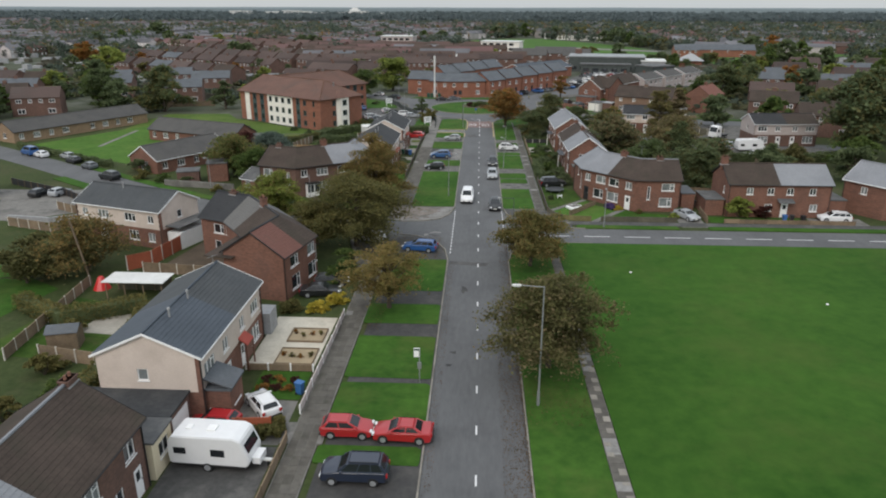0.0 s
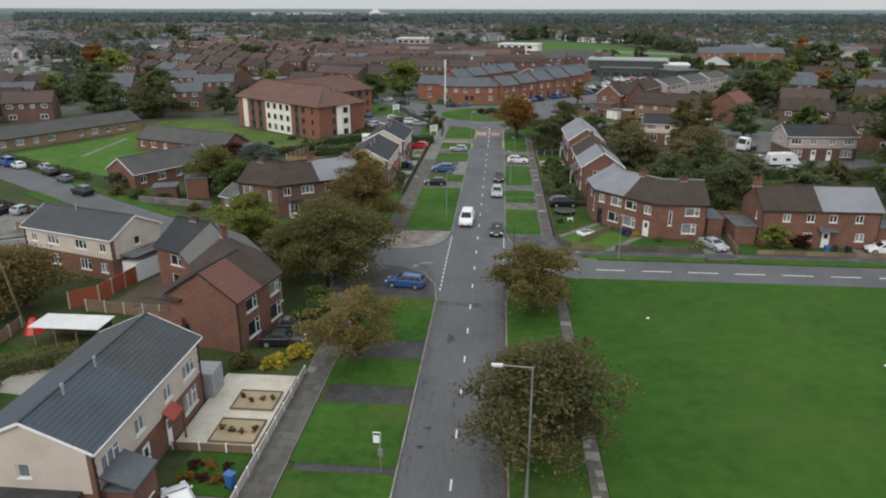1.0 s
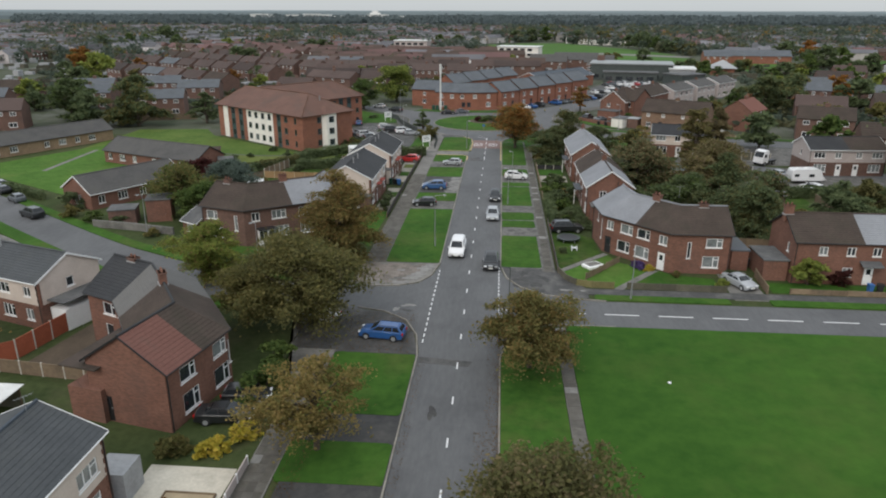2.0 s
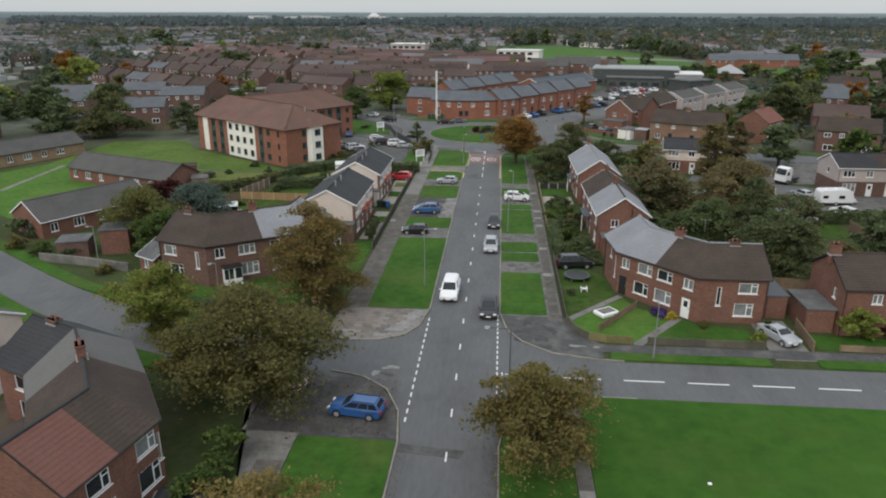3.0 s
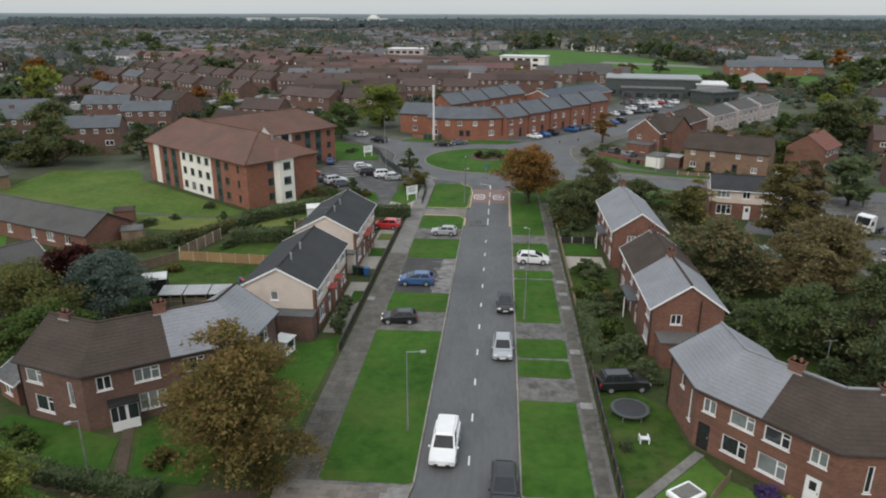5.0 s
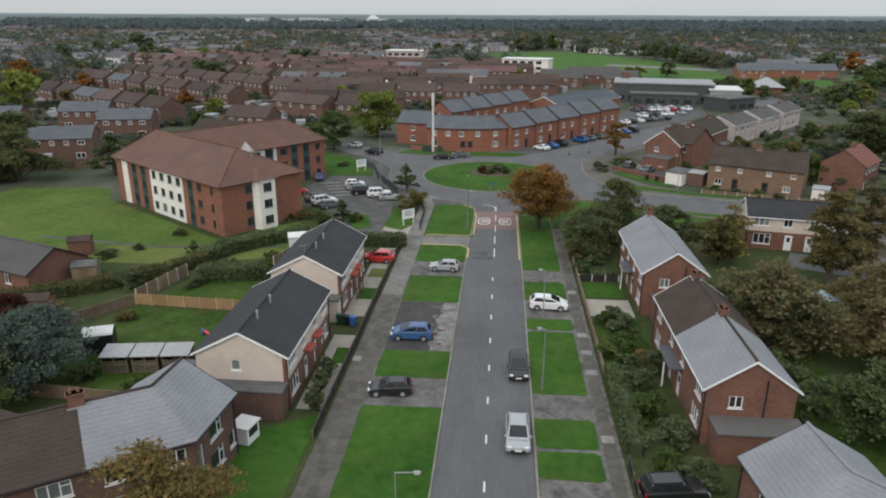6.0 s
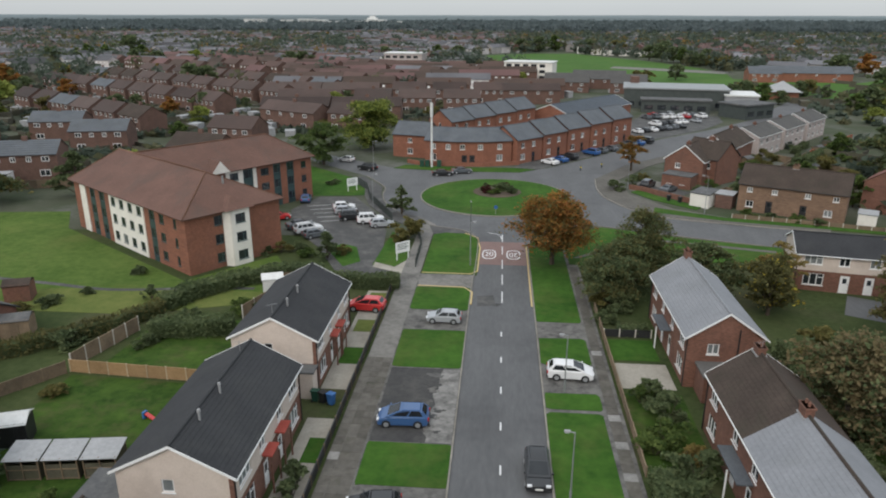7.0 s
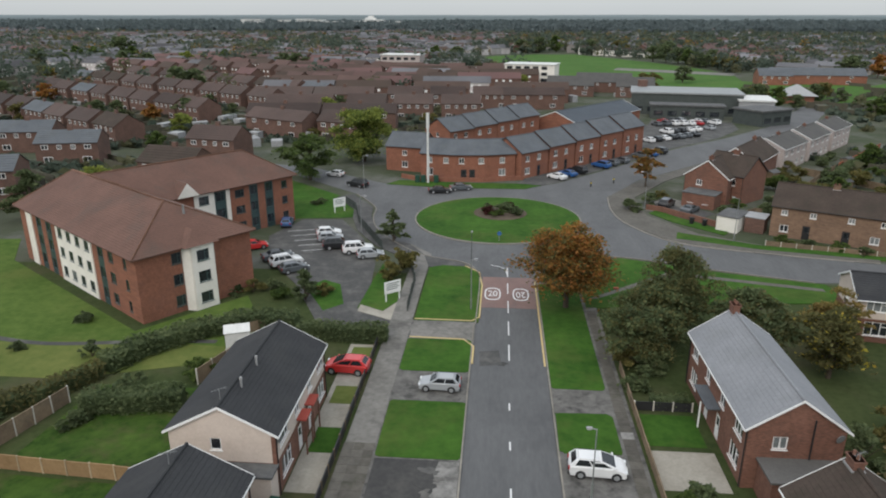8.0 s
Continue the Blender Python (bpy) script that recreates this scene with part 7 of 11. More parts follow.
SHRUBS = ((12.6, 117.6, 1.7, 2.2, "leaf_green"), (13.4, 114.4, 1.5, 1.9, "leaf_dark"), (12.4, 121.4, 1.5, 2.1, "leaf_dark"), (13.2, 124.6, 1.7, 2.4, "leaf_dark"), (12.0, 128.2, 1.5, 2.0, "leaf_green"),
          (12.8, 131.4, 1.6, 2.3, "leaf_dark"), (11.2, 134.0, 1.1, 1.5, "leaf_green"), (14.0, 110.0, 1.4, 2.0, "leaf_dark"), (12.2, 111.4, 1.0, 1.4, "leaf_green"), (10.8, 116.0, 0.9, 1.2, "leaf_olive"),
          (35.8, 91.8, 2.1, 3.0, "leaf_lime"), (39.2, 91.6, 1.3, 2.0, "leaf_red"), (27.9, 92.6, 0.8, 1.2, "leaf_dark"), (26.6, 90.4, 0.9, 0.8, "leaf_lime"), (22.5, 93.2, 0.6, 0.6, "leaf_olive"),
          (18.9, 95.6, 0.9, 0.7, "leaf_purple"), (20.0, 94.8, 0.5, 0.6, "leaf_yellow"), (-13.9, 60.0, 1.2, 1.1, "leaf_yellow"), (-15.2, 58.2, 1.0, 0.9, "leaf_yellow"), (-17.8, 57.8, 1.2, 1.4, "leaf_olive"),
          (-14.4, 66.0, 1.7, 2.6, "leaf_green"), (-14.0, 69.4, 1.7, 2.4, "leaf_green"), (-15.0, 63.4, 0.8, 1.0, "leaf_green"), (-13.8, 38.0, 1.1, 1.0, "leaf_olive"), (-15.0, 37.4, 0.9, 0.8, "leaf_olive"),
          (-13.5, 116.5, 0.8, 1.6, "leaf_dark"), (-13.7, 118.3, 0.8, 1.7, "leaf_dark"), (-13.4, 120.2, 0.8, 1.6, "leaf_dark"), (-13.6, 122.2, 0.8, 1.5, "leaf_dark"), (-30.8, 96.2, 1.1, 1.2, "leaf_green"), (-32.2, 97.2, 1.2, 1.1, "leaf_green"),
          (-43.5, 158.6, 1.0, 1.0, "leaf_dark"), (-38.2, 151.2, 0.8, 1.6, "leaf_dark"), (-31.0, 206.0, 1.2, 0.8, "leaf_dark"), (-34.0, 45.0, 1.4, 1.7, "leaf_olive"), (-31.0, 42.0, 1.3, 1.3, "leaf_green"), (-33.0, 38.5, 1.6, 1.8, "leaf_olive"),
          (-35.4, 34.0, 1.6, 1.8, "leaf_dark"), (-30.0, 36.4, 1.2, 1.3, "leaf_green"), (-36.0, 52.0, 1.2, 1.4, "leaf_olive"), (20.0, 206.0, 1.6, 2.0, "leaf_dark"), (-2.6, 202.0, 1.3, 1.2, "leaf_red"), (-0.2, 203.6, 1.4, 1.3, "leaf_dark"),
          (1.4, 201.8, 1.2, 1.2, "leaf_dark"), (-1.4, 200.6, 1.1, 0.9, "leaf_green"), (-3.0, 204.0, 1.1, 1.0, "leaf_dark"), (0.6, 205.0, 1.1, 1.1, "leaf_red"), (-46, 152, 0.8, 0.8, "leaf_dark"), (-20.8, 95.6, 1.0, 1.0, "leaf_olive"),
          (24.0, 125.0, 2.2, 2.8, "leaf_dark"), (25.0, 119.5, 2.0, 2.6, "leaf_dark"), (24.5, 140.5, 2.2, 2.6, "leaf_dark"), (28.5, 143.0, 2.4, 3.0, "leaf_olive"), (36.6, 141.0, 2.2, 2.6, "leaf_olive"), (35.0, 120.0, 2.4, 3.4, "leaf_dark"),
          (30.5, 110.5, 2.2, 3.2, "leaf_dark"), (33.5, 115.8, 2.4, 3.4, "leaf_dark"), (26.2, 107.0, 1.8, 2.4, "leaf_dark"), (40.0, 106.5, 2.2, 3.0, "leaf_dark"), (43.0, 111.0, 2.4, 3.2, "leaf_olive"))
SHRUBS += ((11.0, 100.0, 0.5, 0.7, "leaf_dark"), (13.4, 126.4, 1.2, 1.3, "leaf_tan"), (52.0, 232.0, 1.6, 2.0, "leaf_dark"), (56.0, 238.0, 1.8, 2.2, "leaf_olive"), (61.0, 228.0, 1.5, 1.8, "leaf_green"), (66.0, 244.0, 1.8, 2.4, "leaf_dark"), (70.0, 250.0, 1.6, 2.0, "leaf_dark"), (58.0, 224.0, 1.8, 2.2, "leaf_dark"), (64.0, 216.0, 2.0, 2.6, "leaf_olive"), (72.0, 236.0, 1.6, 1.8, "leaf_green"), (46.0, 226.0, 1.4, 1.8, "leaf_olive"))
SHRUBS += ((10.9, 149.4, 1.2, 1.5, "leaf_dark"), (12.4, 152.2, 1.5, 2.0, "leaf_dark"), (10.8, 153.6, 1.3, 1.8, "leaf_olive"), (12.0, 134.4, 1.5, 1.9, "leaf_dark"), (10.9, 127.0, 1.2, 1.5, "leaf_green"), (-24.0, 149.6, 1.3, 1.6, "leaf_dark"), (-27.0, 148.6, 1.4, 1.5, "leaf_green"), (-31.5, 145.6, 1.3, 1.5, "leaf_dark"), (-33.4, 140.4, 1.2, 1.2, "leaf_dark"), (-36.4, 131.0, 1.1, 1.2, "leaf_olive"), (-33.6, 119.4, 1.3, 1.4, "leaf_dark"), (-28.4, 118.2, 1.0, 1.2, "leaf_green"), (-40.6, 139.6, 1.5, 1.6, "leaf_dark"), (-48.6, 136.6, 1.4, 1.4, "leaf_dark"), (-43.4, 131.0, 1.3, 1.5, "leaf_olive"), (-51.0, 145.6, 1.0, 1.1, "leaf_green"))
SHRUBS += ((-31.0, 166.6, 1.2, 1.4, "leaf_dark"), (-28.8, 167.6, 1.1, 1.5, "leaf_olive"), (-26.6, 168.4, 1.0, 1.3, "leaf_dark"), (-25.0, 166.2, 1.2, 1.2, "leaf_green"), (-20.6, 167.6, 1.0, 1.4, "leaf_olive"), (-13.6, 172.6, 1.3, 2.4, "leaf_olive"))
SHRUBS += ((-58.9, 113.4, 1.8, 2.6, "leaf_dark"), (-56.6, 109.2, 1.4, 1.8, "leaf_olive"), (-47.4, 106.2, 1.1, 1.4, "leaf_dark"), (-52.4, 107.6, 1.2, 1.5, "leaf_green"), (-41.0, 101.6, 0.9, 1.1, "leaf_olive"), (-48.6, 148.6, 1.4, 1.2, "leaf_dark"), (-50.4, 146.6, 1.2, 1.0, "leaf_olive"))
SHRUBS += ((24.0, 210.0, 1.6, 1.9, "leaf_dark"), (26.4, 213.6, 1.4, 1.6, "leaf_olive"), (38.2, 190.6, 1.0, 1.2, "leaf_green"), (41.0, 189.4, 0.9, 1.0, "leaf_dark"), (44.0, 188.0, 1.1, 1.3, "leaf_green"), (46.5, 186.0, 1.0, 1.2, "leaf_dark"),
           (35.2, 199.6, 1.3, 1.6, "leaf_olive"), (33.8, 203.2, 1.4, 1.8, "leaf_dark"), (36.4, 206.6, 1.6, 2.0, "leaf_green"), (40.4, 203.0, 1.8, 2.4, "leaf_dark"), (44.0, 200.0, 1.8, 2.4, "leaf_olive"), (48.4, 197.0, 2.0, 2.6, "leaf_dark"),
           (43.2, 208.0, 1.8, 2.6, "leaf_dark"), (47.6, 205.0, 2.2, 3.0, "leaf_olive"), (52.0, 214.0, 2.2, 3.0, "leaf_dark"), (48.0, 221.0, 2.2, 2.8, "leaf_green"), (54.0, 228.0, 2.4, 3.2, "leaf_olive"), (60.5, 231.0, 2.0, 2.4, "leaf_dark"))
KIND_WORDS = {"leaf_green": "green", "leaf_dark": "dark green", "leaf_lime": "bright yellow-green", "leaf_olive": "olive brown-green", "leaf_red": "dark red", "leaf_tan": "tawny brown", "leaf_purple": "purple flowering", "leaf_yellow": "yellow"}
for k, (x, y, r, h, leaf) in enumerate(SHRUBS):
    shrub(f"rounded {KIND_WORDS[leaf]} leafy garden shrub", x, y, r, h, leaf, n=int(700 + 430 * r * r), seed=100 + k, size=0.14 + 0.025 * r, z=0.19 if abs(x + 0.9) < 4 and y > 199 and y < 207 else 0.0)


# ---- vehicles ----
CAR_STYLES = {
    "modern": (4.2, 1.78, [(-2.1, 0.48), (-2.09, 0.85), (-2.0, 1.02), (-0.9, 1.03), (0.95, 1.01), (1.72, 0.87), (2.04, 0.68), (2.1, 0.40), (2.0, 0.24), (-2.0, 0.24)], (-2.02, 1.40, -1.5, 0.12), 1.53, 1.01),
    # length, width, lower outline (x, z), cabin: base x0 x1, roof x0 x1, roof z, belt z
    "hatch": (4.0, 1.72, [(-2.0, 0.45), (-1.98, 0.80), (-1.9, 0.98), (-0.9, 0.98), (0.85, 0.94), (1.72, 0.78), (1.96, 0.62), (2.0, 0.38), (1.9, 0.24), (-1.92, 0.24)], (-1.92, 1.02, -1.45, 0.22), 1.42, 0.95),
    "saloon": (4.4, 1.74, [(-2.2, 0.45), (-2.18, 0.85), (-2.05, 0.97), (-1.2, 0.98), (0.95, 0.93), (1.95, 0.80), (2.16, 0.62), (2.2, 0.38), (2.1, 0.24), (-2.1, 0.24)], (-1.55, 1.1, -0.9, 0.3), 1.37, 0.95),
    "estate": (4.5, 1.78, [(-2.25, 0.45), (-2.22, 0.85), (-2.12, 1.0), (-0.9, 1.0), (1.0, 0.96), (2.0, 0.80), (2.2, 0.62), (2.25, 0.38), (2.15, 0.25), (-2.15, 0.25)], (-2.15, 1.15, -1.8, 0.32), 1.46, 0.97),
    "suv": (4.6, 1.88, [(-2.3, 0.55), (-2.28, 0.95), (-2.2, 1.12), (-0.9, 1.12), (1.0, 1.10), (2.0, 1.0), (2.25, 0.82), (2.3, 0.5), (2.2, 0.34), (-2.2, 0.34)], (-2.2, 1.1, -1.8, 0.38), 1.70, 1.09),
    "pickup": (4.6, 1.78, [(-2.3, 0.5), (-2.3, 0.88), (-2.2, 0.95), (-0.9, 0.97), (0.9, 0.98), (1.95, 0.9), (2.25, 0.7), (2.3, 0.45), (2.2, 0.3), (-2.2, 0.3)], (-0.9, 1.1, -0.6, 0.45), 1.62, 0.96),
    "van": (4.4, 1.82, [(-2.2, 0.4), (-2.2, 1.15), (-2.18, 1.25), (-0.9, 1.25), (1.0, 1.1), (1.85, 0.95), (2.16, 0.72), (2.2, 0.42), (2.1, 0.28), (-2.1, 0.28)], (-2.18, 1.35, -2.1, 0.5), 1.84, 1.06),
}
WHEEL = {}


def wheel_meshes():
    if not WHEEL:
        for name, r, w0, w1, mt in (("tyre", 0.31, -0.10, 0.10, "tyre"), ("rim", 0.205, -0.085, 0.112, "rim")):
            bm = bmesh.new()
            add_tube(bm, (0, w0, 0), (0, w1, 0), r, r, 18)
            if name == "tyre":
                bmesh.ops.bevel(bm, geom=[ed for ed in bm.edges if abs(ed.verts[0].co.y - ed.verts[1].co.y) < 1e-5], offset=0.03, segments=2, affect="EDGES")
            else:
                for k in range(5):
                    a = 2 * math.pi * k / 5
                    add_tube(bm, (0.06 * math.cos(a), w1 + 0.004, 0.06 * math.sin(a)), (0.185 * math.cos(a), w1 + 0.004, 0.185 * math.sin(a)), 0.022, 0.016, 5)
            me = bpy.data.meshes.new(name)
            bm.to_mesh(me)
            bm.free()
            me.materials.append(M[mt])
            WHEEL[name] = me
    return WHEEL


def smooth(ob):
    """Round shading except over sharp folds."""
    ob.data.polygons.foreach_set("use_smooth", [True] * len(ob.data.polygons))
    ob.data.set_sharp_from_angle(angle=radians(38))
    return ob


def build_car(style, colour, label, far=False):
    length, width, low, cab, roof_z, belt = CAR_STYLES[style]
    name = "van" if style == "van" else "pickup_truck" if style == "pickup" else "car"
    e = thing(name, pose(0, 0, 0), label, "van" if style == "van" else "car")
    pm = PAINT[colour]
    # lower body: the side outline lofted over five widths
    bm = bmesh.new()
    rows = []
    for fy, shrink in ((-1.0, 0.05), (-0.94, 0.0), (0.0, -0.012), (0.94, 0.0), (1.0, 0.05)):
        ring = []
        for x, z in low:
            xx = x * (1 - 0.045 * fy * fy) if abs(fy) > 0.5 else x
            zz = z - shrink * (1.0 if z > 0.6 else -0.6)
            ring.append(bm.verts.new((xx, fy * width / 2, zz)))
        rows.append(ring)
    n = len(low)
    for ra, rb in zip(rows, rows[1:]):
        for i in range(n):
            bm.faces.new((ra[i], ra[(i + 1) % n], rb[(i + 1) % n], rb[i]))
    bm.faces.new(rows[0][::-1])
    bm.faces.new(rows[-1])
    bmesh.ops.recalc_face_normals(bm, faces=list(bm.faces))
    bmesh.ops.bevel(bm, geom=[ed for ed in bm.edges if len(ed.link_faces) == 2 and ed.calc_face_angle(0) > 0.5], offset=0.055, segments=3, affect="EDGES", clamp_overlap=True)
    body = smooth(part("body", bm, pm, e))
    # cabin: a tapered block with a bowed roof
    x0, x1, r0, r1 = cab
    hw, rw = width / 2 * 0.93, width / 2 * 0.76
    bm = bmesh.new()
    base = [bm.verts.new((x, y, belt - 0.03)) for x, y in ((x0, -hw), (x1, -hw), (x1, hw), (x0, hw))]
    top = [bm.verts.new((x, y, roof_z - 0.02)) for x, y in ((r0, -rw), (r1, -rw), (r1, rw), (r0, rw))]
    bm.faces.new(top)
    for i in range(4):
        bm.faces.new((base[i], base[(i + 1) % 4], top[(i + 1) % 4], top[i]))
    bmesh.ops.bevel(bm, geom=[ed for ed in bm.edges if min(v.co.z for v in ed.verts) > belt], offset=0.13, segments=4, affect="EDGES")
    smooth(part("cabin", bm, pm, e))

    def panel(nm, quad, a, b, c, d):
        """A glass panel within a cabin face, standing slightly proud. a, b: share along; c, d: share up."""
        p0, p1, p2, p3 = [Vector(v) for v in quad]
        nrm = (p1 - p0).cross(p3 - p0).normalized() * 0.008

        def at(s, t):
            return p0.lerp(p1, s).lerp(p3.lerp(p2, s), t) + nrm

        bm2 = bmesh.new()
        f = add_quad(bm2, at(a, c), at(b, c), at(b, d), at(a, d))
        ext_ = bmesh.ops.extrude_face_region(bm2, geom=[f])
        for v in ext_["geom"]:
            if isinstance(v, bmesh.types.BMVert):
                v.co -= nrm * 2.5
        bmesh.ops.recalc_face_normals(bm2, faces=list(bm2.faces))
        part(nm, bm2, M["car_glass"], e)

    z0, z1 = belt - 0.03, roof_z - 0.02
    bl, br = (x0, -hw, z0), (x0, hw, z0)
    fl, fr = (x1, -hw, z0), (x1, hw, z0)
    tl0, tr0, tl1, tr1 = (r0, -rw, z1), (r0, rw, z1), (r1, -rw, z1), (r1, rw, z1)
    panel("windscreen", (fl, fr, tr1, tl1), 0.07, 0.93, 0.16, 0.9)
    panel("rear_window", (br, bl, tl0, tr0), 0.1, 0.9, 0.25, 0.88)
    spans = ((0.70, 0.93),) if style == "van" else ((0.12, 0.90),) if style == "pickup" else ((0.10, 0.47), (0.51, 0.90)) if style != "estate" and style != "suv" else ((0.06, 0.28), (0.31, 0.58), (0.61, 0.92))
    for a, b in (((0.1, 0.9),) if far else spans):
        panel("side_window", (bl, fl, tl1, tl0), a, b, 0.13, 0.9)
        panel("side_window", (fr, br, tr0, tr1), 1 - b, 1 - a, 0.13, 0.9)
    if not far:
        nose, tail = low[6][0], low[1][0]
        for s in (-1, 1):
            part("headlight", box(nose - 0.16, s * width * 0.36 - 0.17, 0.60, nose + 0.012, s * width * 0.36 + 0.17, 0.74, 0.02), M["lamp_clear"], e)
            part("tail_light", box(tail - 0.012, s * width * 0.40 - 0.12, 0.66, tail + 0.1, s * width * 0.40 + 0.11, 0.92, 0.02), M["lamp_red"], e)
            part("mirror", box(x1 - 0.38, s * (width / 2 + 0.07) - 0.07, belt - 0.02, x1 - 0.26, s * (width / 2 + 0.07) + 0.07, belt + 0.12, 0.02), pm, e)
        part("grille", box(low[7][0] - 0.1, -width * 0.3, 0.34, low[7][0] + 0.008, width * 0.3, 0.5, 0.01), M["black_plastic"], e)
        part("number_plate", box(low[7][0] - 0.02, -0.26, 0.42, low[7][0] + 0.02, 0.26, 0.53), M["plate"], e)
        part("rear_bumper", box(-length / 2 - 0.03, -width * 0.45, 0.3, -length / 2 + 0.12, width * 0.45, 0.48, 0.02), M["black_plastic"], e)
    wm = wheel_meshes()
    for sx in (-0.29, 0.31):
        for s in (-1, 1):
            if not far:
                part("wheel_arch", tube((sx * length, s * (width / 2 - 0.2), 0.33), (sx * length, s * (width / 2 + 0.004), 0.33), 0.37, None, 18), M["black_plastic"], e)
            wh = new("wheel", wm["tyre"])
            wh.parent = e
            wh.matrix_basis = pose(sx * length, s * (width / 2 - 0.08), 0.31, 0, 0, 0 if s > 0 else 180)
            if not far:
                rim = new("rim", wm["rim"])
                rim.parent = wh
    if style in ("suv", "estate") and not far:
        for s in (-1, 1):
            part("roof_rail", tube((r0 + 0.2, s * (rw - 0.1), roof_z + 0.02), (r1 - 0.1, s * (rw - 0.1), roof_z + 0.02), 0.02, None, 6), M["black_plastic"], e)
    if style == "pickup":
        part("load_bed", box(-2.2, -0.75, 0.955, -0.95, 0.75, 0.99), M["black_plastic"], e)
    return e


CARS = {}
CAR_SIZE = {"modern": 0.95, "hatch": 0.89, "saloon": 0.92, "estate": 0.92, "suv": 0.91, "pickup": 0.92, "van": 0.98}


def car(style, colour, x, y, yaw, z=0.1, where="parked", far=False):
    """yaw 0 faces east (+x), 90 faces north."""
    shape = {"hatch": "hatchback", "saloon": "saloon car", "estate": "estate car", "suv": "off-road car", "pickup": "open-backed car", "van": "panel van", "modern": "five-door hatchback"}[style]
    key = (style, colour, far)
    label = f"{colour.replace('_', ' ')} {shape} {where}"
    if key not in CARS:
        CARS[key] = build_car(style, colour, label, far)
        CARS[key].matrix_basis = pose(x, y, z, 0, 0, yaw) @ Matrix.Scale(CAR_SIZE[style], 4)
        return CARS[key]
    c = copy_thing(CARS[key], pose(x, y, z, 0, 0, yaw))
    c["label"] = label
    return c


V = 0.085
car("hatch", "red", -8.7, 38.3, 0, V, "parked across a verge crossing")
car("saloon", "red", -4.9, 38.0, 178, V, "parked across a verge crossing")
car("suv", "dark_blue", -7.4, 33.7, 180, V, "parked on a tarmac crossing")
car("hatch", "white", -15.3, 41.0, 128, 0.02, "parked in a front garden")
car("hatch", "red", -18.0, 38.6, 175, 0.02, "parked behind a caravan")
car("saloon", "black", -15.8, 61.9, 5, 0.02, "parked in a front garden")
car("hatch", "black", -15.2, 64.6, 5, 0.02, "parked beside a house")
car("estate", "blue", -6.9, 75.7, 172, V, "parked at a street corner")
car("hatch", "white", -13.2, 79.0, 160, V, "parked under a tree")
car("van", "white", -1.7, 98.6, -92, 0.02, "standing in the road")
car("modern", "black", 2.35, 94.6, -90, 0.02, "parked at the kerb")
car("modern", "silver", 2.25, 113.8, -90, 0.02, "parked at the kerb")
car("modern", "black", 2.5, 123.9, -90, 0.02, "parked at the kerb")
car("hatch", "black", -7.9, 119.4, 186, V, "parked on a verge crossing")
car("modern", "mid_blue", -7.4, 129.5, 182, V, "parked on a concrete forecourt")
car("hatch", "silver", -5.8, 148.0, 178, V, "parked on a verge crossing")
car("modern", "bright_red", -14.2, 150.4, 176, 0.02, "parked in a front garden")
car("modern", "white", 5.9, 137.6, -3, V, "parked on a verge crossing")
car("suv", "black", 12.0, 108.4, 8, 0.02, "parked in a front garden")
car("saloon", "silver", 28.5, 91.0, -66, 0.02, "parked on a driveway")
car("estate", "white", 48.2, 90.8, 175, 0.02, "parked before a house")
for st, co, x, y, a in (("van", "blue", -87.6, 127.4, 145), ("hatch", "white", -84.2, 125.6, 145), ("hatch", "silver", -78.4, 124.6, 145), ("hatch", "black", -75.2, 121.0, 145), ("hatch", "grey", -69.6, 116.4, 145), ("suv", "black", -61.8, 108.6, 150),
                        ("hatch", "black", -67.0, 97.6, 80), ("hatch", "silver", -64.2, 98.2, 75), ("hatch", "yellow", -72.6, 93.2, 20), ("suv", "dark_green", -34.8, 84.0, 130)):
    car(st, co, x, y, a, 0.04, "parked in a side street", True)
for st, co, x, y, a in (("hatch", "white", -25.2, 189.0, 15), ("hatch", "silver", -24.4, 186.6, 15), ("suv", "black", -22.6, 183.6, 15), ("suv", "white", -19.6, 182.0, 15), ("hatch", "silver", -17.6, 180.2, 15), ("hatch", "mid_blue", -32.6, 193.4, 100),
                        ("hatch", "bright_red", -33.8, 182.4, 30), ("saloon", "grey", -29.4, 178.6, 35), ("suv", "white", -27.6, 176.4, 35), ("hatch", "grey", -26.0, 174.4, 35)):
    car(st, co, x, y, a, 0.055, "parked in a car park")
car("suv", "black", 26.2, 208.6, 60, 0.06, "parked in a corner yard", True)
car("saloon", "grey", 29.2, 205.6, 50, 0.06, "parked in a corner yard", True)
car("saloon", "black", -11.6, 215.0, 10, 0.03, "standing on the roundabout")
car("saloon", "grey", -8.0, 217.4, 15, 0.03, "standing on the roundabout")
car("suv", "black", -27.0, 218.5, 150, 0.03, "standing by the roundabout")
car("hatch", "white", -33.0, 226.5, 160, 0.03, "standing by the roundabout")
rngc = random.Random(11)
for k in range(11):
    car(rngc.choice(["hatch", "saloon", "suv"]), rngc.choice(["grey", "black", "silver", "blue", "white"]), 9.6 + k * 2.5 + rngc.uniform(-0.4, 0.4), 227.6 + k * 2.75, 135, 0.055, "parked before a terrace", True) if k % 4 != 3 else None
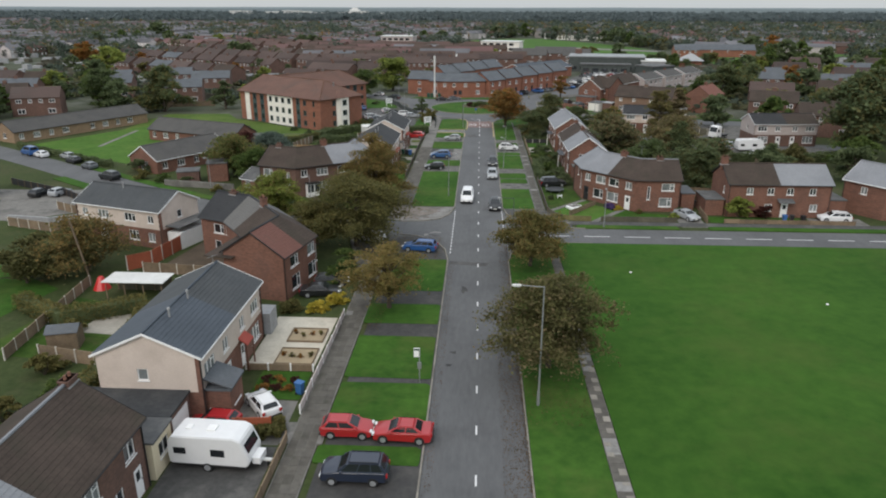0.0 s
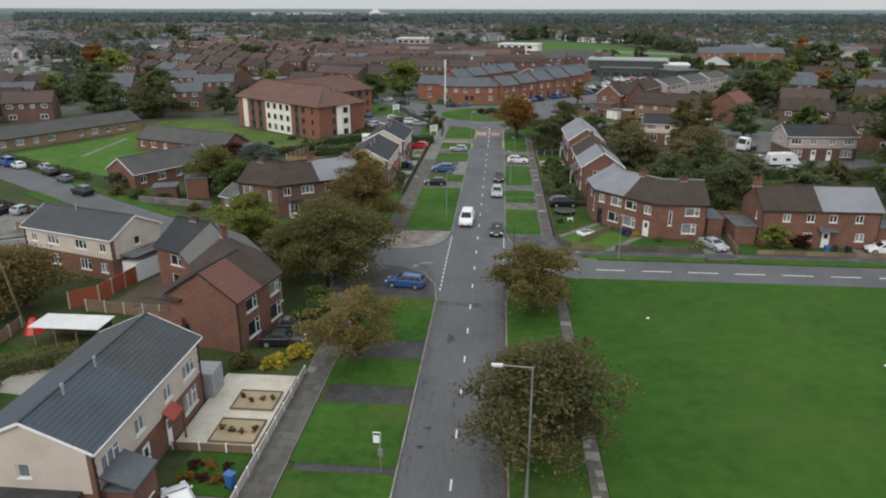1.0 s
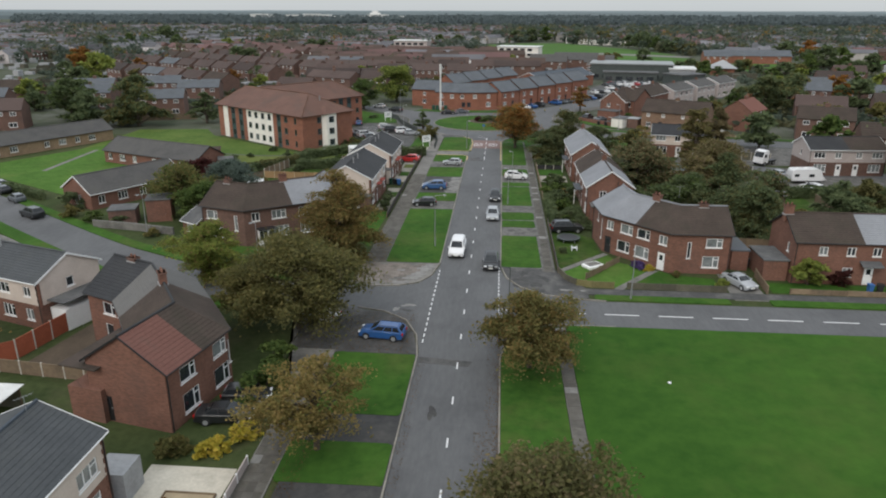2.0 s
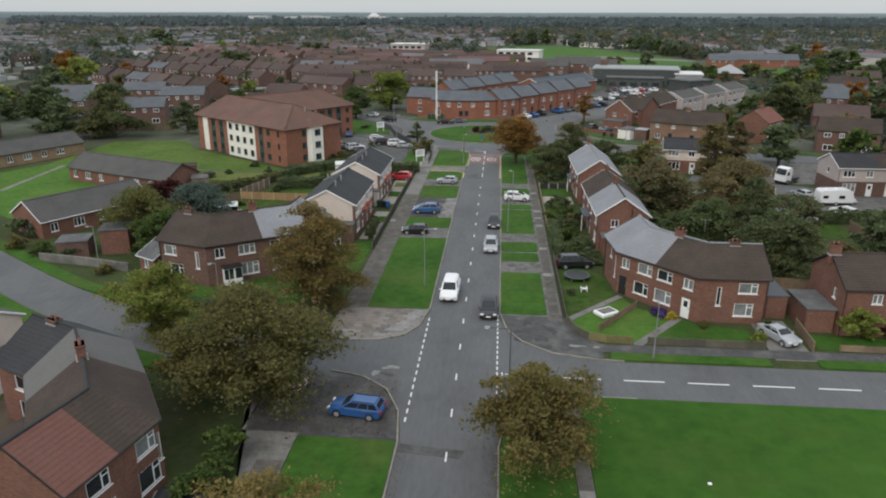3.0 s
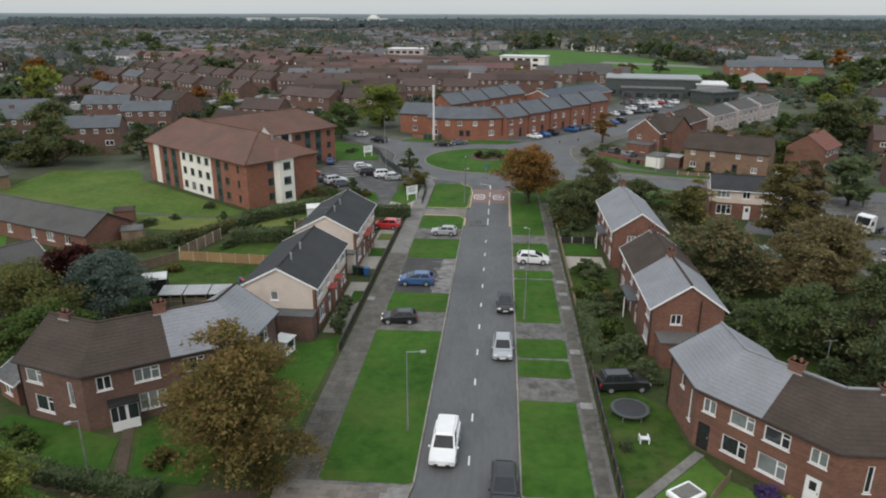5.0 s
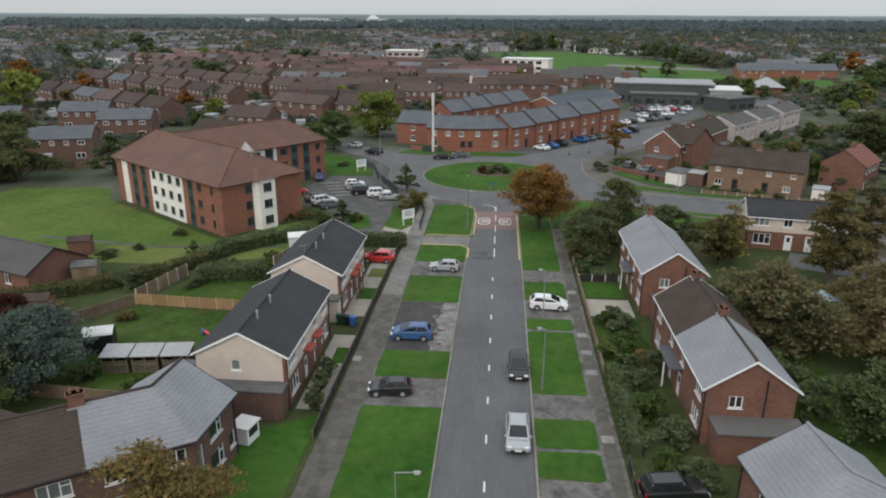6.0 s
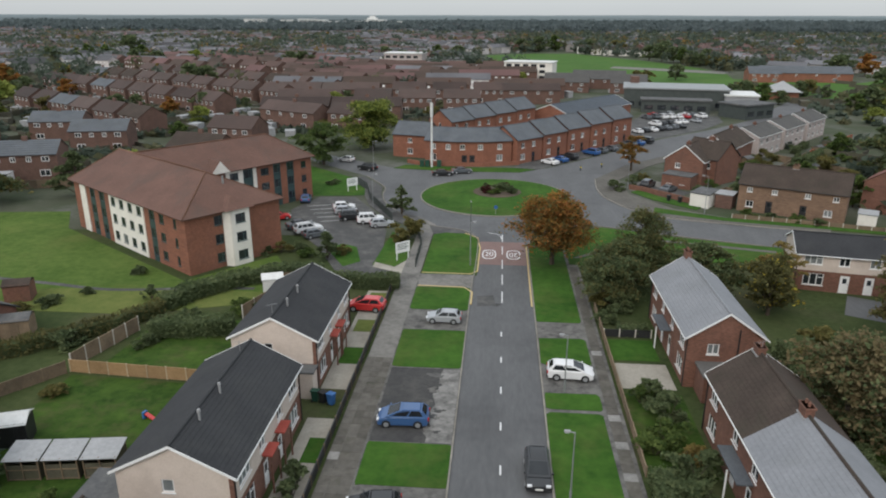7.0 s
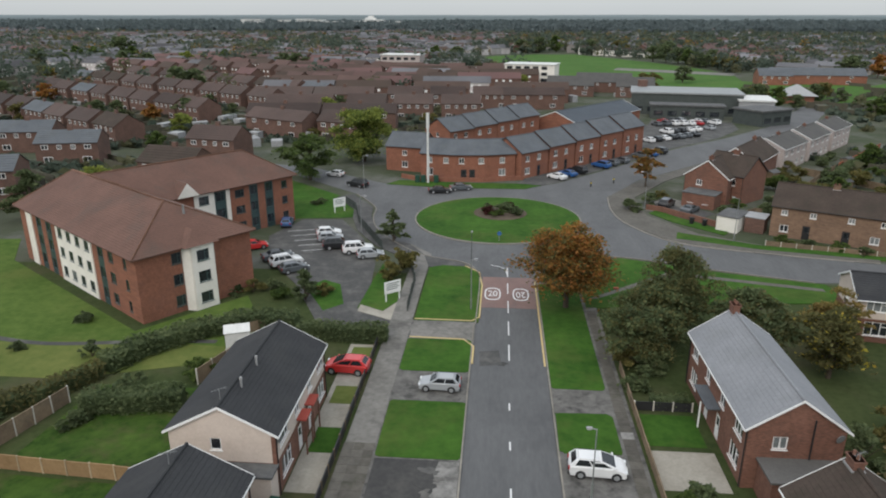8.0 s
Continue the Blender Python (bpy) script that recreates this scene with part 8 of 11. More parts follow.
for bx, by, sx, sy, n in ((35.5, 270.0, 2.2, 1.6, 7), (40.5, 282.0, 2.2, 1.3, 8), (43.0, 297.0, 2.4, 0.5, 8), (46.0, 303.0, 2.4, 0.2, 7)):
    for k in range(n):
        if rngc.random() < 0.88:
            car(rngc.choice(["hatch", "saloon", "suv"]), rngc.choice(["white", "silver", "white", "grey", "black", "white", "red"]), bx + k * sx, by + k * sy, 115, 0.055, "parked at the shops", True)

# touring caravan on a drive
caravan = thing("caravan", pose(-16.5, 34.9, 0.02, 0, 0, -4), "white touring caravan parked on a drive", "caravan")
side = [(-2.55, 0.55), (-2.62, 1.3), (-2.5, 2.15), (-2.25, 2.42), (1.7, 2.5), (2.15, 2.3), (2.62, 1.15), (2.62, 0.75), (2.45, 0.5), (-2.4, 0.45)]
bm = bmesh.new()
rings = [[bm.verts.new((x, yy, z)) for x, z in side] for yy in (-1.05, 1.05)]
for i in range(len(side)):
    j = (i + 1) % len(side)
    bm.faces.new((rings[0][i], rings[0][j], rings[1][j], rings[1][i]))
bm.faces.new(rings[0][::-1])
bm.faces.new(rings[1])
bmesh.ops.recalc_face_normals(bm, faces=list(bm.faces))
bmesh.ops.bevel(bm, geom=list(bm.edges), offset=0.06, segments=2, affect="EDGES")
part("body", bm, PAINT["white"], caravan)
for x0, x1, z0, z1 in ((0.2, 1.1, 1.15, 1.65), (-2.2, -1.4, 1.2, 1.65)):
    part("window", box(x0, -1.07, z0, x1, -1.045, z1, 0.01), M["car_glass"], caravan)
    part("window", box(x0, 1.045, z0, x1, 1.07, z1, 0.01), M["car_glass"], caravan)
part("front_window", box(-0.01, -0.8, -0.32, 0.015, 0.8, 0.32, 0.004, pose(2.42, 0, 1.68, 0, -22.5, 0)), M["car_glass"], caravan)
part("door", box(-0.75, 1.05, 0.6, -0.1, 1.07, 2.2, 0.01), M["upvc"], caravan)
part("skirt", box(-2.3, -1.0, 0.35, 2.3, 1.0, 0.5), M["black_plastic"], caravan)
part("drawbar", box(2.5, -0.12, 0.42, 3.7, 0.12, 0.54, 0.02), M["steel_white"], caravan)
part("gas_cover", box(2.6, -0.55, 0.45, 3.15, 0.55, 0.95, 0.06), PAINT["white"], caravan)
part("roof_light", box(-0.3, -0.3, 2.44, 0.3, 0.3, 2.56, 0.03), M["upvc"], caravan)
part("roof_light", box(-1.7, -0.25, 2.42, -1.3, 0.25, 2.52, 0.03), M["upvc"], caravan)
for s in (-1, 1):
    wh = new("wheel", wheel_meshes()["tyre"])
    wh.parent = caravan
    wh.matrix_basis = pose(-0.1, s * 0.98, 0.31, 0, 0, 0 if s > 0 else 180)
    rim = new("rim", wheel_meshes()["rim"])
    rim.parent = wh
part("jockey_wheel", tube((3.4, 0, 0.0), (3.4, 0, 0.5), 0.06, None, 8), M["black_plastic"], caravan)


# ---- street furniture ----
def street_lamp(x, y, h, arm, mat_="steel", z=G, label="tall grey street lamp with a single arm", arm_len=1.7, head="steel_white"):
    e = thing("street_lamp", pose(x, y, z, 0, 0, arm), label, "street lamp", "street lamps")
    part("base", tube((0, 0, 0), (0, 0, 1.1), 0.08 if h < 7 else 0.11, None, 10), M[mat_], e)
    part("column", tube((0, 0, 1.1), (0, 0, h), 0.055 if h < 7 else 0.075, 0.035 if h < 7 else 0.05, 10), M[mat_], e)
    part("arm", tube((0, 0, h - 0.04), (arm_len, 0, h + 0.06), 0.035, None, 8), M[mat_], e)
    hd = part("lamp_head", box(arm_len - 0.12, -0.1, h, arm_len + (0.5 if h > 7 else 0.26), 0.1, h + 0.12, 0.03), M["sheet_dull" if h < 7 else head], e)
    part("lamp_glass", box(arm_len - 0.05, -0.08, h - 0.04, arm_len + (0.4 if h > 7 else 0.2), 0.08, h, 0.02), M["lamp_clear"], hd)
    return e


street_lamp(4.45, 42.5, 9.3, 180)
street_lamp(4.2, 79.2, 5.6, 180, "steel_dark", label="dark street lamp with a single arm")
street_lamp(16.5, 86.2, 5.0, 90, "steel", label="slim grey street lamp by a side road", arm_len=0.3)
street_lamp(-4.6, 100.8, 6.4, 0, "steel", label="slim grey street lamp on the verge", arm_len=1.1)
street_lamp(-3.9, 164.6, 5.6, 0, "steel", label="slim grey street lamp on the verge", arm_len=0.4)
street_lamp(-4.3, 174.5, 5.4, 90, "steel_dark", label="dark street lamp column at the roundabout", arm_len=0.25)
street_lamp(5.2, 134.9, 5.2, 180, "steel", label="slim grey street lamp on the verge", arm_len=0.4)
street_lamp(4.4, 121.0, 5.4, 180, "steel", label="slim grey street lamp on the verge", arm_len=0.4)
street_lamp(31.5, 191.0, 6.0, 135, "steel", z=0.09, label="slim grey street lamp by the roundabout", arm_len=0.8)
street_lamp(22.4, 207.0, 6.0, 180, "steel", z=0.09, label="slim grey street lamp by the roundabout", arm_len=0.8)
street_lamp(-20.8, 190.6, 5.4, 0, "steel", z=0.095, label="slim grey street lamp by the roundabout", arm_len=0.6)
street_lamp(-25.0, 214.5, 6.5, 0, "steel", z=0.03, label="slim grey street lamp by the roundabout", arm_len=0.6)
street_lamp(-42.6, 103.4, 5.0, 225, "steel", z=0.02, label="slim grey street lamp on a side street", arm_len=0.5)
street_lamp(-24.0, 92.8, 5.0, 225, "steel", z=0.02, label="slim grey street lamp on a side street", arm_len=0.5)

stop = thing("bus_stop", pose(-4.4, 45.2, G), "grey bus stop pole with a white flag sign", "bus stop")
part("pole", tube((0, 0, 0), (0, 0, 2.9), 0.045, None, 8), M["steel"], stop)
flag = part("flag", box(-0.42, -0.03, 2.2, 0.05, 0.03, 2.95, 0.01), M["upvc"], stop)
part("flag_band", box(-0.4, -0.034, 2.75, 0.03, 0.034, 2.9), M["green_plastic"], flag)
part("timetable_case", box(-0.15, -0.04, 1.2, 0.15, 0.05, 1.75, 0.01), M["steel"], stop)

mast = thing("mast", pose(-14.4, 222.3, 0), "tall white tapering telecom mast", "mast")
part("column", tube((0, 0, 0), (0, 0, 10.2), 0.24, 0.2, 14), M["steel_white"], mast)
part("shroud", tube((0, 0, 10.2), (0, 0, 13.0), 0.3, 0.3, 14), M["steel_white"], mast)
for k, bx in enumerate((-16.4, -15.3, -12.9)):
    cab = thing("roadside_cabinet", pose(bx, 222.4, 0.1), "dark green roadside equipment cabinet", "cabinet", "roadside cabinets")
    part("body", box(-0.45, -0.25, 0, 0.45, 0.25, 1.4, 0.03), M["green_plastic"], cab)
    part("door", box(-0.4, -0.27, 0.1, 0.4, -0.24, 1.3, 0.01), M["green_plastic"], cab)


def notice(x, y, yaw, label, z=0.06):
    e = thing("notice_board", pose(x, y, z, 0, 0, yaw), label, "sign")
    for s in (-0.85, 0.85):
        part("post", box(s - 0.06, -0.05, 0, s + 0.06, 0.05, 1.9, 0.01), M["upvc"], e)
    panel = part("panel", box(-1.05, -0.07, 0.9, 1.05, -0.02, 2.3, 0.02), M["upvc"], e)
    for k in range(4):
        part("text_bar", box(-0.8, -0.076, 2.0 - k * 0.22, 0.8 - 0.25 * (k % 2), -0.066, 2.08 - k * 0.22), M["green_plastic"], panel)
    return e


notice(-12.6, 166.4, 40, "white notice board on two posts at an entrance")
notice(-26.4, 201.2, 40, "white notice board on two posts on a lawn")
arrow = thing("keep_left_sign", pose(-1.0, 188.0, 0.16), "small blue round road sign on the island", "sign")
part("pole", tube((0, 0, 0), (0, 0, 1.4), 0.04, None, 8), M["steel"], arrow)
part("disc", tube((0, -0.05, 1.1), (0, -0.08, 1.1), 0.3, None, 16), M["blue_plastic"], arrow)
for bx, by in ((20.2, 225.2), (15.6, 221.8)):
    bol = thing("bollard", pose(bx, by, 0.03), "short black and yellow bollard in the road", "bollard", "bollards")
    part("post", tube((0, 0, 0), (0, 0, 0.95), 0.13, 0.1, 10), M["black_plastic"], bol)
    part("band", tube((0, 0, 0.6), (0, 0, 0.8), 0.135, 0.125, 10), PAINT["yellow"], bol)


# ---- fences ----
FENCE_MESH = {}


def fence(label, pts, h, panel_mat, post_mat="post", step=1.8, style="panel", z=0.0, cap=0.08):
    """Posts and panels along a plan line; the panels are lapped boards, pickets or rails."""
    x0, y0 = pts[0]
    e = thing("fence", pose(x0, y0, z), label, "fence")
    key = (round(h, 2), panel_mat, post_mat, step, style)
    if key not in FENCE_MESH:
        bm = bmesh.new()
        if style == "panel":
            # lapped boards under a cap, as one folded sheet
            nb = max(3, int(h / 0.16))
            front = []
            for k in range(nb):
                z0, z1 = 0.05 + (h - 0.08) * k / nb, 0.05 + (h - 0.08) * (k + 1) / nb
                front += [(-0.030, z0), (-0.012, z1)]
            ring = front + [(-0.045, h - 0.03), (-0.045, h + 0.015), (0.045, h + 0.015), (0.045, h - 0.03)] + [(-y, z) for y, z in front[::-1]]
            ends = [[bm.verts.new((x, y, z)) for y, z in ring] for x in (0.04, step - 0.04)]
            for k in range(len(ring)):
                j = (k + 1) % len(ring)
                bm.faces.new((ends[0][j], ends[0][k], ends[1][k], ends[1][j]))
            bm.faces.new(ends[0])
            bm.faces.new(ends[1][::-1])
        else:
            pitch, wide, deep = (0.16, 0.04, 0.02) if style == "picket" else (0.12, 0.01, 0.012)
            n = int(step / pitch)
            xs = [0.02]
            for k in range(n):
                c = 0.08 + (step - 0.16) * k / (n - 1)
                xs += [c - wide, c + wide]
            xs.append(step - 0.02)
            rail = 0.08 if style == "picket" else 0.035
            zs = [0.05, 0.2, 0.2 + rail, h - 0.2, h - 0.2 + rail, h]
            lattice(bm, xs, zs, lambda i, j: i % 2 == 1 or j in (1, 3), -deep, deep)
        pm = bpy.data.meshes.new("fence_panel")
        bm.to_mesh(pm)
        bm.free()
        pm.materials.append(M[panel_mat])
        b2 = box(-0.055, -0.055, 0, 0.055, 0.055, h + cap, 0.012)
        qm = bpy.data.meshes.new("fence_post")
        b2.to_mesh(qm)
        b2.free()
        qm.materials.append(M[post_mat])
        FENCE_MESH[key] = (pm, qm)
    pm, qm = FENCE_MESH[key]
    last = None
    for a, b in zip(pts, pts[1:]):
        a, b = Vector(a), Vector(b)
        n = max(1, round((b - a).length / step))
        sx = (b - a).length / n / step
        yaw = math.degrees(math.atan2((b - a).y, (b - a).x))
        for k in range(n):
            p = a.lerp(b, k / n) - Vector((x0, y0))
            ob = new("post", qm)
            ob.parent = e
            ob.matrix_basis = pose(p.x, p.y, random.uniform(-0.03, 0), random.uniform(-1, 1), random.uniform(-1, 1), yaw)
            ob = new("panel", pm)
            ob.parent = e
            ob.matrix_basis = pose(p.x, p.y, random.uniform(-0.02, 0.01), random.uniform(-1.5, 1.5), 0, yaw) @ Matrix.Diagonal((sx, 1, 1, 1))
        last = b - Vector((x0, y0))
    ob = new("post", qm)
    ob.parent = e
    ob.matrix_basis = pose(last.x, last.y, 0)
    return e


fence("low white-posted panel fence along the footway", [(-12.55, 40.6), (-12.45, 57.0)], 0.7, "render_pink", "upvc")
fence("low brown timber fence along the footway", [(-12.6, 28.0), (-12.6, 37.2)], 0.8, "timber", "timber")
fence("low fence between two front gardens", [(-18.4, 46.6), (-13.0, 46.6)], 0.6, "timber", "upvc")
fence("red-stained panel fence with pale concrete posts", [(-38.4, 67.4), (-36.4, 69.2), (-34.4, 80.2)], 1.75, "timber_red", "post")
fence("wire and panel fence with pale concrete posts", [(-36.4, 67.0), (-30.5, 66.4), (-25.6, 66.2)], 1.2, "timber", "post")
fence("weathered fence across back gardens", [(-40.2, 63.0), (-38.6, 47.0)], 1.1, "timber", "post")
fence("weathered fence between back gardens", [(-36.0, 47.6), (-29.0, 46.2)], 1.2, "timber", "post")
fence("weathered fence behind a house", [(-31.5, 33.5), (-27.6, 40.8)], 1.2, "timber", "timber")
fence("red-brown timber fence beside a caravan", [(-18.9, 36.9), (-18.3, 38.0), (-14.0, 38.4)], 1.1, "timber_red", "timber_red")
fence("mossy grey board fence before a corner garden", [(16.6, 88.9), (26.6, 88.8)], 0.75, "timber_moss", "timber_moss")
fence("dark mossy boards at a garden corner", [(9.8, 93.0), (10.4, 90.9), (11.4, 89.5)], 0.75, "timber_moss", "timber_moss")
fence("algae-stained yellow-green boards at a garden corner", [(11.4, 89.5), (13.0, 89.0), (15.2, 88.9)], 0.75, "timber_olive", "timber_olive")
fence("timber picket fence between front gardens", [(17.0, 97.0), (12.6, 91.2)], 0.8, "timber", "timber", 1.5, "picket")
fence("dark low fence along the footway", [(9.75, 93.0), (9.75, 111.5)], 0.75, "black_plastic", "timber", 1.8, "panel")
fence("dark low fence along the footway", [(9.8, 124.5), (9.8, 152.5)], 0.8, "timber", "timber", 1.8, "panel")
fence("dark low fence across a front garden", [(9.9, 146.0), (14.4, 146.0)], 0.8, "black_plastic", "post", 1.5, "panel")
fence("timber fence beside a driveway", [(30.6, 88.6), (31.0, 93.6)], 1.0, "timber", "timber")
fence("dark fence along a front garden", [(33.0, 89.0), (50.0, 88.8)], 0.6, "timber", "timber")
fence("new pale timber fence between back gardens", [(-37.4, 134.9), (-23.0, 134.0)], 1.2, "timber_new", "timber_rail", 1.9)
fence("weathered pale fence along back gardens", [(-37.6, 135.4), (-35.6, 143.4)], 1.5, "timber", "post")
fence("weathered fence along a garden edge", [(-42, 128.5), (-37.6, 134.6)], 1.2, "timber", "timber")
fence("weathered fence between back gardens", [(-36.5, 116.4), (-26.0, 115.6)], 1.2, "timber", "timber")
fence("timber fence behind houses", [(-26.4, 147.0), (-24.6, 152.4)], 1.5, "timber", "post")
fence("dark low fence along the footway", [(-12.45, 112.5), (-12.45, 155.8)], 0.8, "black_plastic", "timber", 1.8, "panel")
fence("black metal railings along a car park", [(-16.6, 183.5), (-19.4, 189.5), (-22.2, 195.5), (-24.0, 202.5), (-26.5, 206.5)], 1.3, "steel_dark", "steel_dark", 1.8, "rail")
fence("black metal railings along an entrance", [(-10.6, 163.6), (-10.8, 172), (-12.6, 180)], 1.2, "steel_dark", "steel_dark", 1.8, "rail")
fence("low dark fence before a care home", [(-30.0, 158.2), (-26.2, 156.6), (-22.0, 160.2)], 1.1, "timber", "timber")
fence("dark timber fence along a side street yard", [(-76, 104.4), (-62.8, 97.6), (-58.6, 94.4)], 1.1, "black_plastic", "timber")
fence("weathered fence at a yard", [(-60, 90.5), (-52.6, 86.6)], 1.2, "timber", "post")
fence("weathered fence of back gardens", [(23.6, 131.5), (40, 131.0)], 1.4, "timber", "timber")
fence("fence of a back garden", [(22.4, 134.0), (30.0, 134.4)], 1.3, "timber", "timber")
fence("weathered fence of back gardens", [(24.0, 104.0), (44.0, 102.0)], 1.4, "timber", "timber")
bmw = prism(ribbon([(-50.8, 105.0), (-44.6, 104.0), (-38.6, 102.6)], 0.25), 0, 1.0)
tagged(part("garden_wall", bmw, M["concrete"]), "pale rendered garden wall", "wall")

fence("weathered timber fence between gardens", [(31.8, 198.2), (38.6, 204.0), (46.0, 199.4), (54.0, 194.0)], 1.4, "timber", "timber")
fence("weathered timber fence behind gardens", [(44.0, 212.0), (52.0, 206.4), (60.0, 201.0)], 1.4, "timber", "timber")
fence("low pale fence before a row of houses", [(35.2, 189.4), (48.0, 185.8), (62.0, 181.6)], 0.7, "timber", "post")
fence("weathered fence behind a garden row", [(58.4, 235.0), (63.0, 229.0), (67.0, 222.0)], 1.4, "timber", "timber")

bmw = prism(ribbon([(-63, 84.2), (-57, 83.4), (-51, 86.6), (-47.6, 88.4)], 0.25), 0, 1.0)
tagged(part("garden_wall", bmw, M["sheet_dull"]), "pale grey concrete wall of a yard", "wall")
fence("weathered fence of a back garden", [(-62, 82.6), (-55, 80.4), (-50.8, 81.4)], 1.2, "timber", "post")

# ---- gardens ----
slab("patio", [(-18.6, 46.8), (-13.1, 46.8), (-13.0, 56.6), (-18.6, 56.6)], 0.02, M["paving"], "pale paved front garden", "patio", z0=-0.01)
for y0, y1 in ((47.6, 50.2), (51.6, 54.0)):
    bed = thing("raised_bed", pose(-14.9, (y0 + y1) / 2, 0.02), "timber-edged gravel bed with small round shrubs", "flower bed", "gravel beds")
    hw_, hl_ = 1.5, (y1 - y0) / 2
    part("gravel", box(-hw_, -hl_, 0, hw_, hl_, 0.07), M["gravel"], bed)
    for q in ((-hw_ - 0.08, -hl_ - 0.08, hw_ + 0.08, -hl_), (-hw_ - 0.08, hl_, hw_ + 0.08, hl_ + 0.08), (-hw_ - 0.08, -hl_, -hw_, hl_), (hw_, -hl_, hw_ + 0.08, hl_)):
        part("edging", box(q[0], q[1], 0, q[2], q[3], 0.16), M["timber"], bed)
    for k in range(4):
        shrub("small round bedding shrub", -16.0 + k * 0.75, (y0 + y1) / 2 + random.uniform(-0.3, 0.3), 0.26, 0.4, "leaf_olive" if k % 2 else "leaf_orange", n=220, seed=300 + k + int(y0), size=0.06, z=0.08)
slab("garden_lawn", [(-17.0, 42.4), (-13.1, 42.4), (-13.1, 46.5), (-17.0, 46.5)], 0.03, M["grass"], "small front lawn", "lawn", z0=-0.01)
slab("drive", [(-19.0, 36.8), (-13.1, 36.8), (-13.1, 42.2), (-17.2, 42.4), (-19.0, 42.6)], 0.016, M["concrete"], "grey concrete drive", "driveway", z0=-0.01)
slab("drive", [(-19.4, 29.5), (-13.1, 29.5), (-13.1, 36.6), (-19.4, 36.6)], 0.018, M["tarmac"], "dark tarmac drive", "driveway", z0=-0.01)
slab("footpath", [(-13.1, 37.0), (-10.2, 37.0), (-10.2, 39.4), (-13.1, 39.4)], 0.1, M["concrete"], "concrete crossing of the footway", "pavement")
for k in range(6):
    shrub("red flowering garden plant", -16.2 + (k % 3) * 1.1, 43.6 + (k // 3) * 1.3, 0.5, 0.5, "leaf_red" if k % 2 else "leaf_orange", n=400, seed=330 + k, size=0.08, z=0.03)
slab("garden_lawn", [(-42, 48), (-30, 47), (-29.6, 57), (-40, 60)], 0.02, M["lawn_rough"], "back garden lawn", "lawn", z0=-0.01)
slab("patio", [(-35.6, 52.4), (-31.6, 52.0), (-31.4, 56.2), (-35.2, 56.6)], 0.035, M["paving_dull"], "stained paved patio", "patio", z0=-0.01)
slab("garden_lawn", [(-70, 50), (-46, 48), (-43, 62), (-60, 72), (-75, 74)], 0.02, M["grass"], "green grass of back gardens", "lawn", z0=-0.01)
slab("drive", [(-35.6, 67.0), (-25.8, 66.8), (-26.6, 73), (-33.8, 78)], 0.018, M["soil"], "bare brown back yard", "yard", z0=-0.01)
slab("garden_lawn", [(9.9, 93.8), (15.3, 99.4), (15.0, 105.6), (9.9, 110.8)], 0.03, M["lawn_rough"], "front lawn of a corner house", "lawn", z0=-0.01)
slab("garden_lawn", [(11.6, 90.2), (15.6, 89.2), (20.2, 94.8), (17.2, 96.9), (16.0, 99.4), (10.2, 93.2)], 0.034, M["lawn_bright"], "front lawn of a corner house", "lawn", z0=-0.01)
slab("garden_lawn", [(16.2, 89.2), (26.2, 89.2), (26.4, 92.6), (22, 93.6), (19, 96.2)], 0.03, M["grass"], "front lawn of a corner house", "lawn", z0=-0.01)
slab("garden_path", ribbon([(9.8, 93.4), (15.9, 99.9)], 0.7), 0.045, M["concrete"], "narrow concrete garden path", "path", z0=-0.01)
slab("garden_path", ribbon([(15.6, 88.7), (20.6, 94.8)], 0.8), 0.045, M["concrete"], "narrow concrete garden path", "path", z0=-0.01)
slab("drive", [(26.9, 86.9), (30.3, 86.9), (30.4, 95), (27.2, 95)], 0.05, M["concrete"], "concrete driveway", "driveway", z0=-0.01)
slab("garden_lawn", [(31.4, 89.2), (44.5, 89.2), (44.5, 91.8), (31.4, 92.0)], 0.03, M["grass"], "front lawn of a brick house", "lawn", z0=-0.01)
slab("drive", [(45, 87), (52, 87), (52, 91.9), (45, 91.9)], 0.045, M["concrete"], "pale concrete driveway", "driveway", z0=-0.01)
slab("garden_lawn", [(-24.8, 97.6), (-20, 95.0), (-15.6, 98.0), (-15.8, 105), (-18.4, 106.6), (-23.2, 102.4)], 0.03, M["lawn_rough"], "front lawn of a corner house", "lawn", z0=-0.01)
slab("garden_lawn", [(-17.6, 107), (-12.7, 100), (-12.7, 116), (-17.4, 113)], 0.034, M["grass"], "side lawn of a corner house", "lawn", z0=-0.01)
slab("front_lawn", [(-36.0, 98.4), (-32.4, 95.6), (-28.0, 94.3), (-23.6, 93.4), (-25.0, 98.0), (-29.8, 99.4), (-34.8, 100.4)], 0.05, M["grass"], "bright mown front lawn of a corner house", "lawn", z0=-0.01)
slab("front_lawn", [(-22.2, 94.0), (-17.4, 93.6), (-16.8, 96.6), (-19.0, 98.6), (-23.6, 98.4)], 0.05, M["grass"], "mown front lawn beside a garden path", "lawn", z0=-0.01)
slab("planting_bed", [(-33.2, 94.4), (-28.4, 92.7), (-23.0, 91.6), (-18.6, 90.4), (-13.9, 88.6), (-12.9, 93.6), (-16.4, 93.2), (-19.4, 91.6), (-28.0, 93.4), (-32.6, 94.8)], 0.04, M["soil"], "dark bare soil under a hedge and tree", "flower bed", z0=-0.01)
slab("garden_path", ribbon([(-22.6, 93.6), (-25.4, 100.3)], 0.8), 0.045, M["soil"], "brown garden path", "path", z0=-0.01)
